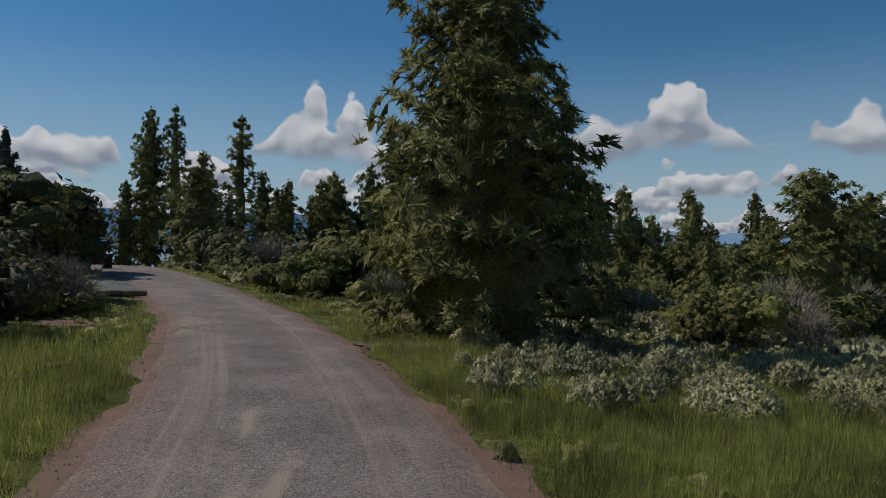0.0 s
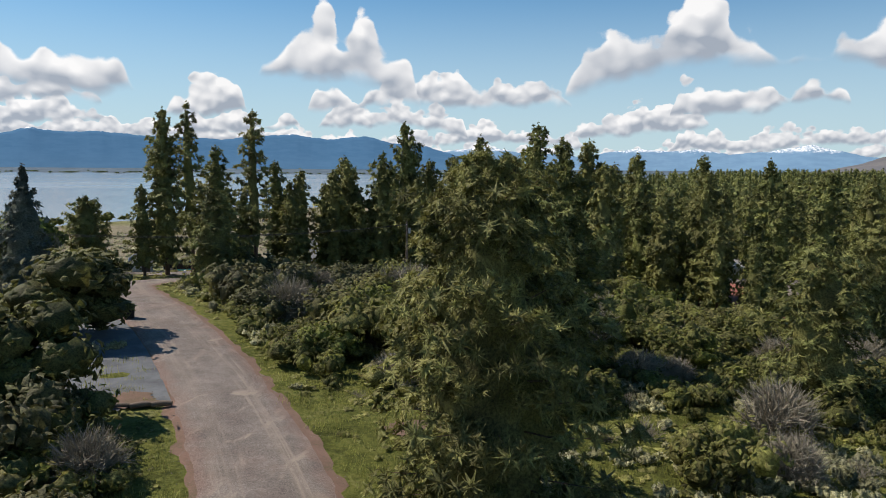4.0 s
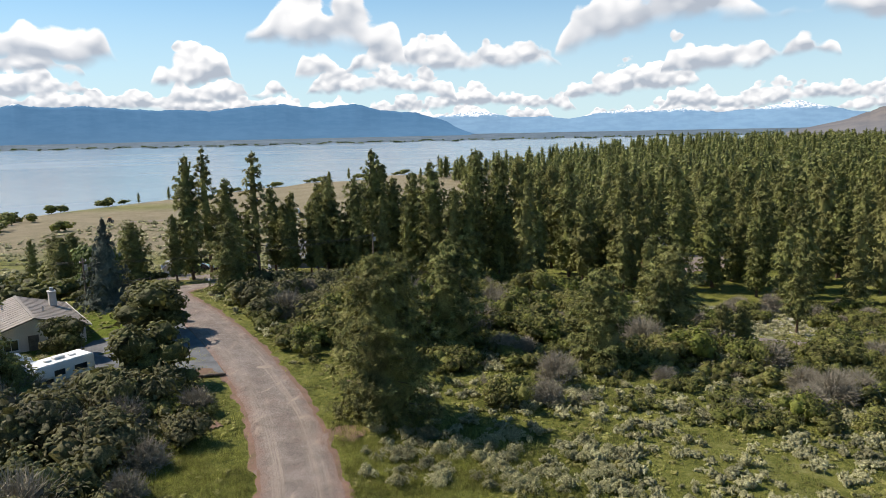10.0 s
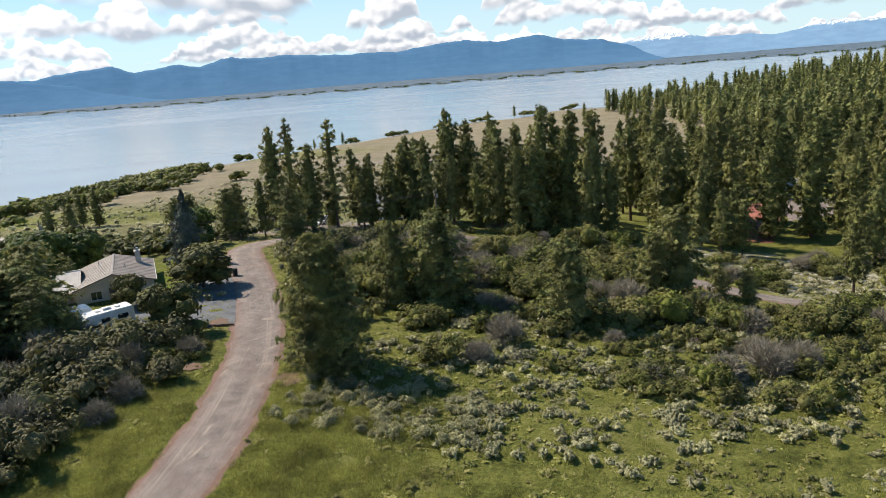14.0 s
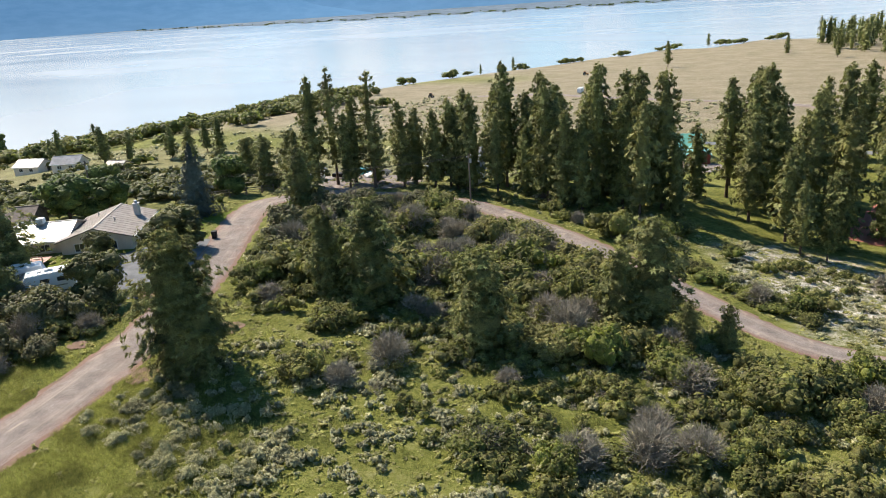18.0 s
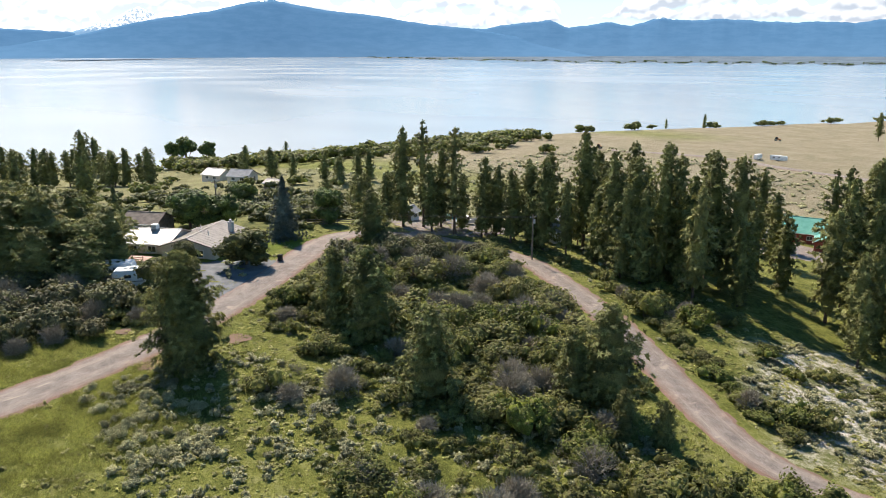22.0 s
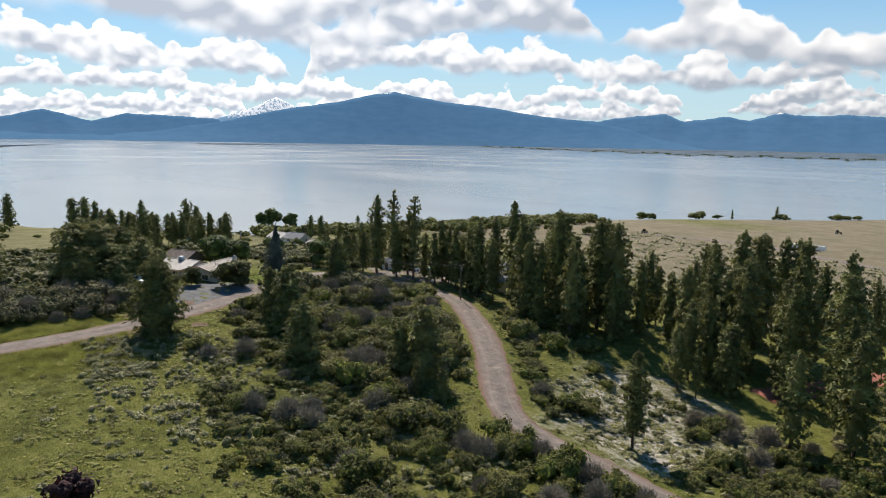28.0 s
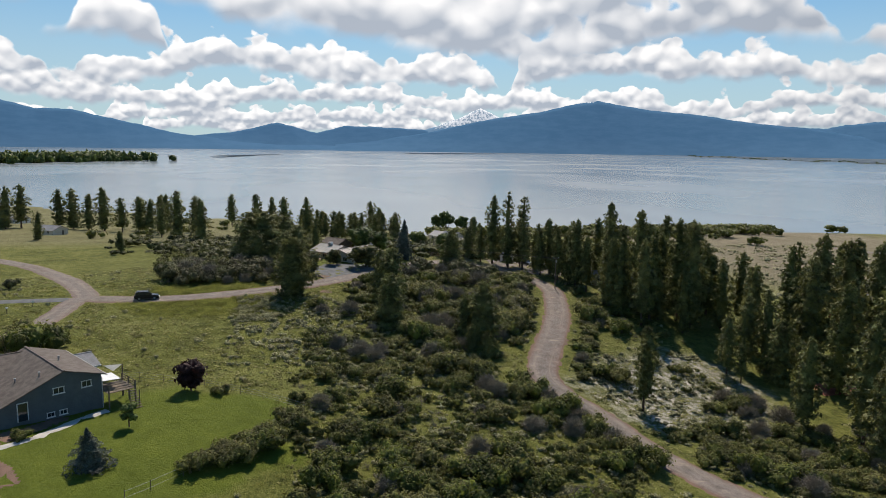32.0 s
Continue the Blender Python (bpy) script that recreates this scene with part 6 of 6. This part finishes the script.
pad("pavement_driveway", [(-12.6, 36.5), (-16.5, 33.4), (-25.5, 32.6), (-31.5, 36.5), (-31.2, 43), (-28.0, 50.2), (-23.6, 51.4), (-18.5, 46.0)], M_ASPHALT, "grey asphalt driveway between house and road", 0.055, 0.5)
pad("pavement_yard", [(-44, 86), (-30, 83), (-24, 95), (-26, 108), (-44, 108), (-52, 98)], M_GRAVEL, "bare gravel parking yard under tall pines", 0.06, 0.8)
pad("pavement_cinder", [(46, 122), (52, 121), (56, 140), (58, 165), (52, 166), (49, 142)], M_CINDER, "red cinder drive between pines", 0.08, 0.8)
pad("pavement_cabin", [(58, 140), (80, 150), (84, 168), (58, 176)], M_GRAVEL, "pale gravel yard among pines", 0.07, 1.0)
pad("pavement_lodge", [(-8, 160), (14, 168), (16, 182), (-10, 186)], M_GRAVEL, "pale gravel yard before the red lodge", 0.07, 1.0)
pad("pavement_lodge_road", [(-60, 226), (60, 214), (60, 219), (-60, 231)], M_ASPHALT, "paved road beyond the red lodge", 0.07, 1.0)


pad("bare_soil", [(77, -11), (73.2, -7.2), (69.4, -4.4), (66.6, -2.6), (65.8, -3.8), (69, -7), (73, -12)], M_SHOULDER, "bare reddish soil bed beside the house", 0.045, 0.4)
pad("bare_soil", [(76, -9), (80, -5), (84, -3), (86, -8), (80, -12)], M_SHOULDER, "bare reddish soil at the lawn edge", 0.045, 0.4)


# ---- vehicles ----
def wheel(root, x, y, r, w=0.24):
    bm = bmesh.new()
    bmesh.ops.create_cone(bm, cap_ends=True, segments=20, radius1=r, radius2=r, depth=w, matrix=Matrix.Translation((x, y, r)) @ Matrix.Rotation(radians(90), 4, "X"))
    bmesh.ops.bevel(bm, geom=[e for e in bm.edges if e.calc_face_angle(0) > 1], offset=0.035, segments=2, affect="EDGES")
    tyre = part("wheel", bm, M_RUBBER, root)
    bm = bmesh.new()
    bmesh.ops.create_cone(bm, cap_ends=True, segments=16, radius1=r * 0.62, radius2=r * 0.55, depth=w + 0.03, matrix=Matrix.Translation((x, y, r)) @ Matrix.Rotation(radians(90 if y < 0 else -90), 4, "X"))
    part("rim", bm, M_GREYMETAL, tyre)


def car(x, y, yaw, label, paint, name="car", length=4.8, width=1.9, high=1.75, bed=False, group=""):
    root = root_at(name, x, y, yaw, label, "car", dz=0.1, group=group)
    L, W = length / 2, width / 2
    low = [(-L, 0.35), (L - 0.05, 0.35), (L, 0.62), (L - 0.08, 0.92), (L * 0.45, 1.04), (-L + 0.05, 1.06), (-L, 0.7)]
    bm = prism(low, "y", -W, W)
    bmesh.ops.bevel(bm, geom=bm.edges[:], offset=0.06, segments=2, affect="EDGES")
    part("body", bm, paint, root)
    back = -L * 0.15 if bed else -L + 0.25
    cab = [(L * 0.42, 1.03), (L * 0.12, high - 0.04), (L * 0.02, high), (back + 0.15, high), (back, 1.05)]
    bm = prism(cab, "y", -W + 0.12, W - 0.12)
    bmesh.ops.bevel(bm, geom=bm.edges[:], offset=0.05, segments=2, affect="EDGES")
    cabin = part("cabin", bm, paint, root)
    for sy in (-1, 1):
        side = [(L * 0.32, 1.1), (L * 0.09, high - 0.14), (back + 0.25, high - 0.14), (back + 0.2, 1.1)]
        part("side_window", prism(side, "y", sy * (W - 0.13), sy * (W - 0.1)), M_PANE, cabin)
    part("windscreen", slab([(L * 0.415, -W + 0.22, 1.1), (L * 0.415, W - 0.22, 1.1), (L * 0.15, W - 0.26, high - 0.1), (L * 0.15, -W + 0.26, high - 0.1)], 0.02), M_PANE, cabin)
    part("rear_window", boxes(((back - 0.0, 0, high - 0.42), (0.05, width - 0.5, 0.42))), M_PANE, cabin)
    if bed:
        part("bed_floor", boxes((((back - L) / 2, 0, 1.07), (L + back - 0.3, width - 0.3, 0.03))), M_RUBBER, root)
    else:
        for sy in (-1, 1):
            part("roof_rail", boxes(((-L * 0.35, sy * (W - 0.25), high + 0.05), (L * 0.9, 0.04, 0.05))), M_GREYMETAL, cabin)
    for sx in (-L * 0.62, L * 0.62):
        for sy in (-1, 1):
            wheel(root, sx, sy * (W - 0.1), 0.36)
    for sy in (-1, 1):
        part("headlight", boxes(((L - 0.03, sy * (W - 0.3), 0.76), (0.1, 0.36, 0.16)), bevel=0.02), M_TRIM, root, "clear headlight")
        part("tail_light", boxes(((-L + 0.0, sy * (W - 0.2), 0.88), (0.08, 0.22, 0.3)), bevel=0.02), M_LAMP_RED, root, "red tail light")
        part("mirror", boxes(((L * 0.36, sy * (W + 0.08), 1.1), (0.1, 0.2, 0.15)), bevel=0.02), paint, root)
    part("bumper", boxes(((L + 0.02, 0, 0.5), (0.14, width - 0.1, 0.2)), bevel=0.03), M_GREYMETAL, root)
    part("bumper", boxes(((-L - 0.02, 0, 0.5), (0.14, width - 0.1, 0.2)), bevel=0.03), M_GREYMETAL, root)
    return root


car(0.9, -3.2, 96, "dark SUV parked on the gravel road", M_BLACKPAINT, "suv")
car(-39.5, 96.5, 20, "dark pickup truck parked under the pines", M_BLACKPAINT, "pickup_truck", 5.2, bed=True)
car(-35.5, 101.5, 250, "white pickup truck parked in the gravel yard", M_WHITE, "pickup_truck", 5.4, bed=True, high=1.85)
car(-42.5, 104, 200, "turquoise car parked in the gravel yard", M_TEAL, "car", 4.6, high=1.5)


def camper(x, y, yaw, label, length=6.6, drive=True, name="camper_van"):
    """A white camper: body with a bay over the cab, windows, roof vents."""
    root = root_at(name, x, y, yaw, label, "camper", dz=0.05)
    L = length / 2
    out = [(-L, 0.55), (L - 2.0, 0.55), (L - 2.0, 1.75), (L - 0.5, 1.85), (L - 0.35, 2.35), (L - 0.75, 2.85), (-L + 0.1, 2.9), (-L, 2.75)] if drive else [(-L, 0.55), (L, 0.55), (L + 0.1, 1.6), (L - 0.3, 2.8), (-L + 0.1, 2.85), (-L, 2.7)]
    bm = prism(out, "y", -1.1, 1.1)
    bmesh.ops.bevel(bm, geom=bm.edges[:], offset=0.07, segments=2, affect="EDGES")
    body = part("body", bm, M_WHITE, root)
    for sy in (-1, 1):
        for px, w in ((-L * 0.55, 1.1), (L * 0.1, 0.9)):
            part("side_window", boxes(((px, sy * 1.11, 2.0), (w, 0.04, 0.5)), bevel=0.01), M_PANE, body)
        part("stripe", boxes(((-0.2, sy * 1.108, 1.25), (length * 0.62, 0.02, 0.16))), M_GREYMETAL, body)
    part("entry_door", boxes(((-L * 0.1 + 0.5, -1.115, 1.5), (0.65, 0.03, 1.75)), bevel=0.008), M_TRIM, body)
    for px in (-L * 0.5, L * 0.25):
        part("roof_vent", boxes(((px, 0.1, 2.95), (0.5, 0.5, 0.14)), bevel=0.03), M_TRIM, body)
    part("air_conditioner", boxes(((-L * 0.1, 0, 3.0), (0.9, 0.7, 0.24)), bevel=0.06), M_TRIM, body)
    if drive:
        bm = prism([(L - 2.1, 0.5), (L - 0.05, 0.5), (L, 0.9), (L - 0.15, 1.1), (L - 1.0, 1.2), (L - 1.5, 1.74), (L - 2.1, 1.78)], "y", -0.98, 0.98)
        bmesh.ops.bevel(bm, geom=bm.edges[:], offset=0.05, segments=2, affect="EDGES")
        cab = part("cab", bm, M_WHITE, root)
        for sy in (-1, 1):
            part("side_window", boxes(((L - 1.65, sy * 0.985, 1.42), (0.7, 0.03, 0.4))), M_PANE, cab)
        for sx in (-L * 0.5, L - 0.9):
            for sy in (-1, 1):
                wheel(root, sx, sy * 0.95, 0.38)
    else:
        for sx in (-0.5, 0.4):
            for sy in (-1, 1):
                wheel(root, sx, sy * 1.0, 0.34)
        part("tow_bar", boxes(((L + 0.7, 0, 0.55), (1.3, 0.12, 0.12))), M_GREYMETAL, root)
    return root


camper(-26.3, 29.6, 240, "white camper van with dark windows beside the driveway", 5.6)
camper(-30.9, 28.9, 60, "white travel trailer parked beside the pines", 5.2, False, "travel_trailer")
camper(-93, 368, 10, "white travel trailer by the field road", 8, False, "travel_trailer")
camper(-102, 364, 100, "white travel trailer by the field road", 7, False, "travel_trailer")


def tractor(x, y, yaw, label):
    root = root_at("tractor", x, y, yaw, label, "tractor")
    part("bonnet", boxes(((1.0, 0, 1.3), (2.0, 0.9, 0.8)), bevel=0.08), M_ORANGE, root)
    part("cab", boxes(((-0.6, 0, 1.9), (1.4, 1.3, 1.6)), bevel=0.08), M_PANE, root)
    part("roof", boxes(((-0.6, 0, 2.75), (1.6, 1.5, 0.12)), bevel=0.04), M_ORANGE, root)
    for sx, r in ((-0.9, 0.85), (1.6, 0.55)):
        for sy in (-1, 1):
            wheel(root, sx, sy * 0.85, r, 0.45)


tractor(-146, 478, 30, "old orange tractor in the dry field")
tractor(-178, 330, 100, "orange farm machine in the field")

# ---- fences, poles, wires, small things ----
def rail_fence(name, pts, label, rails=3, gap=2.4, high=1.3, mat=None, thin=False):
    root = root_at(name, pts[0][0], pts[0][1], 0, label, "fence")
    line = spline(pts, gap)
    bx, by = pts[0]
    bz = H(bx, by)
    q = [(px - bx, py - by, H(px, py) - bz) for px, py in line]
    s = 0.06 if thin else 0.15
    for px, py, pz in q:
        part("post", boxes(((px, py, pz + high / 2), (s, s, high + 0.1))), mat or M_WOOD, root)
    for a, b in zip(q, q[1:]):
        for r in range(rails):
            z = high * (0.35 + 0.6 * r / max(1, rails - 1))
            v, f = tube(np.array([[a[0], a[1], a[2] + z], [(a[0] + b[0]) / 2, (a[1] + b[1]) / 2, (a[2] + b[2]) / 2 + z - (0.01 if thin else 0)], [b[0], b[1], b[2] + z]]), [0.012 if thin else 0.055] * 3, 5)
            child("wire" if thin else "rail", mesh_of("rail", v, f, M_GREYMETAL if thin else (mat or M_WOOD)), root)


rail_fence("rail_fence", [(-49.5, 64.5), (-45.5, 68.5), (-42.5, 73.5), (-40.5, 78)], "dark wooden rail fence at the road junction")
rail_fence("wire_fence", [(50.5, 0.5), (55.4, 9.6), (60.6, 17.0), (66.4, 25.2)], "thin wire fence along the lawn edge", 3, 2.6, 1.15, None, True)
rail_fence("wire_fence", [(66.4, 25.2), (70.5, 22.2), (76.0, 17.4), (83.0, 11.8), (88, 7)], "thin wire fence along the lawn edge", 2, 3.0, 1.1, None, True)


def pole(x, y, high, label):
    root = root_at("utility_pole", x, y, 0, label, "utility pole")
    v, f = tube(np.array([[0, 0, -0.3], [0, 0, high * 0.5], [0, 0, high]]), [0.16, 0.14, 0.11], 10)
    child("shaft", mesh_of("shaft", v, f, M_WOOD, smooth=True), root)
    part("crossarm", boxes(((0, 0, high - 0.5), (0.12, 1.6, 0.12))), M_WOOD, root)
    for u in (-0.7, 0, 0.7):
        part("insulator", boxes(((0, u, high - 0.36), (0.08, 0.08, 0.16)), bevel=0.015), M_TRIM, root)
    can = bmesh.new()
    bmesh.ops.create_cone(can, cap_ends=True, segments=16, radius1=0.2, radius2=0.2, depth=0.7, matrix=Matrix.Translation((0.32, 0, high - 1.2)))
    part("transformer", can, M_GREYMETAL, root, "grey transformer can")
    return (x, y, H(x, y) + high - 0.4)


def wire(a, b, sag, label="thin black overhead wire"):
    t = np.linspace(0, 1, 14)[:, None]
    p = np.array(a) * (1 - t) + np.array(b) * t
    p[:, 2] -= sag * 4 * (t * (1 - t))[:, 0]
    v, f = tube(p, [0.016] * 14, 4)
    tagged(new("overhead_wire", mesh_of("overhead_wire", v, f, M_RUBBER)), label, "wire", "overhead wires")


pa = pole(-8.3, 92.7, 8.4, "weathered wooden utility pole by the lower road")
pb = pole(-35.6, 93.4, 7.6, "weathered wooden utility pole under tall pines")
pc = pole(-64, 58, 8.0, "wooden utility pole beyond the house")
for du in (-0.7, 0, 0.7):
    wire((pa[0], pa[1] + du, pa[2]), (-41, 61 + du, 6.5), 0.9)
    wire((-41, 61 + du, 6.5), (pc[0], pc[1] + du, pc[2]), 0.4)
wire((pa[0], pa[1], pa[2] - 1), (pb[0], pb[1], pb[2]), 0.5)
pole(-41, 61, 6.2, "wooden utility pole behind the blue spruce")


def bin_at(x, y):
    root = root_at("wheelie_bin", x, y, 30, "dark plastic wheeled bin by the driveway", "bin", dz=0.08)
    part("body", prism([(-0.26, 0.08), (0.26, 0.08), (0.32, 1.0), (-0.32, 1.0)], "y", -0.3, 0.3), M_RUBBER, root)
    part("lid", boxes(((0, 0, 1.03), (0.7, 0.66, 0.07)), bevel=0.02), M_RUBBER, root)
    for sy in (-0.28, 0.28):
        wheel(root, -0.28, sy, 0.1, 0.05)


bin_at(-24.4, 51.6)


def mailbox(x, y, yaw, label):
    root = root_at("mailbox", x, y, yaw, label, "mailbox")
    part("post", boxes(((0, 0, 0.5), (0.1, 0.1, 1.2))), M_WOOD, root)
    part("box", prism([(-0.12, 1.05), (0.12, 1.05), (0.12, 1.2), (0.07, 1.28), (-0.07, 1.28), (-0.12, 1.2)], "y", -0.26, 0.26), M_TRIM, root)


mailbox(-30.4, 75.4, 20, "pale mailbox on a wooden post at the junction")
mailbox(3.4, -24.0, 20, "pale mailbox on a post near the road fork")
mailbox(8.0, -27.2, 60, "pale low sign post in the grass near the fork")


def logs(x, y, yaw, label):
    root = root_at("log_border", x, y, yaw, label, "log")
    for i in range(4):
        v, f = tube(np.array([[-1.9 + i, 0.12 * math.sin(i * 2), 0.12], [-1.4 + i, 0.05, 0.14], [-0.95 + i, 0.1 * math.sin(i), 0.12]]), [0.14, 0.16, 0.13], 8)
        child("log", mesh_of("log", v, f, M_WOOD, smooth=True), root)


logs(-15.8, 34.2, 15, "weathered logs edging the driveway corner")


# stones and bare reddish spots by the road
def rocks(name, label, n, place, lo, hi, mat, seed):
    rg = np.random.default_rng(seed)
    pieces = []
    base = bmesh.new()
    bmesh.ops.create_icosphere(base, subdivisions=1, radius=1.0)
    bv = np.array([v.co for v in base.verts])
    bf = np.array([[v.index for v in f.verts] for f in base.faces])
    base.free()
    while len(pieces) < n:
        x, y = place(rg)
        s = rg.uniform(lo, hi)
        v = bv * rg.uniform(0.7, 1.25, bv.shape) * s * [1, 1, 0.6]
        pieces.append((v + [x, y, H(x, y) + 0.06 + 0.1 * s], bf))
    v, f = join_arrays(pieces)
    tagged(new(name, mesh_of(name, v, f, mat)), label, "stones", kind="stuff")


def road_stone(rg):
    i = rg.integers(15, 75)
    c = LINES["upper"][0][i]
    t = LINES["upper"][0][i + 1] - c
    t /= np.linalg.norm(t)
    u = rg.choice([-1, 1]) * rg.uniform(2.2, 3.3)
    return c[0] + t[1] * u, c[1] - t[0] * u


rocks("road_stones", "small loose stones along the gravel road edge", 500, road_stone, 0.012, 0.035, M_GRAVEL, 51)
rocks("loose_gravel", "loose pebbles on the gravel road", 3000, lambda rg: (rg.uniform(-4, 4.5), rg.uniform(1, 22)), 0.008, 0.022, M_GRAVEL, 52)
for x, y, r in ((-11.4, 23.8, 0.9), (-16.2, 35.2, 1.3), (-0.6, 23.4, 1.5), (-1.6, 34.2, 1.4)):
    pad("bare_soil", [(x + r * math.cos(a) * (1 + 0.25 * math.sin(3 * a + x)), y + r * math.sin(a)) for a in np.linspace(0, 6.1, 14)], M_SHOULDER, "patch of bare reddish soil", 0.09, 0.25)


# large single shrubs that stand out
for x, y, s, kind in ((18.6, 88.8, 1.95, "leaf"), (20.8, 90.4, 1.5, "bare"), (57, 102, 1.9, "bare"), (63, 103, 2.0, "bare"), (60, 98.5, 1.5, "bare"), (69, 113, 1.6, "bare"), (37, 32.5, 1.7, "bare"), (41, 36, 1.9, "bare"), (44, 38, 1.7, "bare"),
                      (40, 39.5, 1.5, "bare"), (57, 55, 1.7, "bare"), (-12.2, 12.5, 1.2, "bare"), (-12.8, 16.5, 1.4, "bare"), (-12.4, 20.5, 1.1, "leaf"), (-13.2, 26.2, 1.3, "bare"), (-12.6, 8.5, 1.1, "leaf"), (-16, 16, 1.8, "leaf"), (-15.5, 11, 1.6, "leaf"), (-17, 22, 1.7, "bare"), (-20.5, 19, 2.0, "leaf"), (-15, 7, 1.5, "leaf"), (-17, 26.5, 1.7, "leaf"), (-21, 25, 1.8, "leaf"),
                      (-17.4, 31.0, 0.9, "leaf"), (12, 31, 1.2, "leaf"), (15, 32, 1.3, "bare"), (30.5, 30.5, 1.2, "bare"), (31, -17.5, 2.0, "leaf"), (35, -14.5, 2.1, "leaf"), (38, -18, 1.9, "leaf"), (-23, -36, 1.1, "leaf"),
                      (60.2, 14.6, 0.7, "leaf"), (72.5, -6.5, 0.6, "leaf")):
    put_shrub(x, y, s, kind, 1.0)
for i in range(14):
    u = i / 13
    put_shrub(82.5 - 12 * u + rng.normal(0, 0.5), 13.0 + 11.5 * u + rng.normal(0, 0.5), rng.uniform(0.8, 1.2), "leaf", 0.95)
for x, y, q in ((53, 60.5, 1.2), (56, 62, 1.4), (59, 63, 1.5), (62.5, 64.4, 1.4), (66, 65.2, 1.5), (69.5, 65.4, 1.3), (73, 66.6, 1.5), (76.5, 67.4, 1.3), (57.5, 58.6, 1.2), (64, 61.5, 1.4), (70, 62, 1.5), (80, 69, 1.3)):
    put_shrub(x, y, q, "leaf" if q != 1.5 else "bare", 1.1)
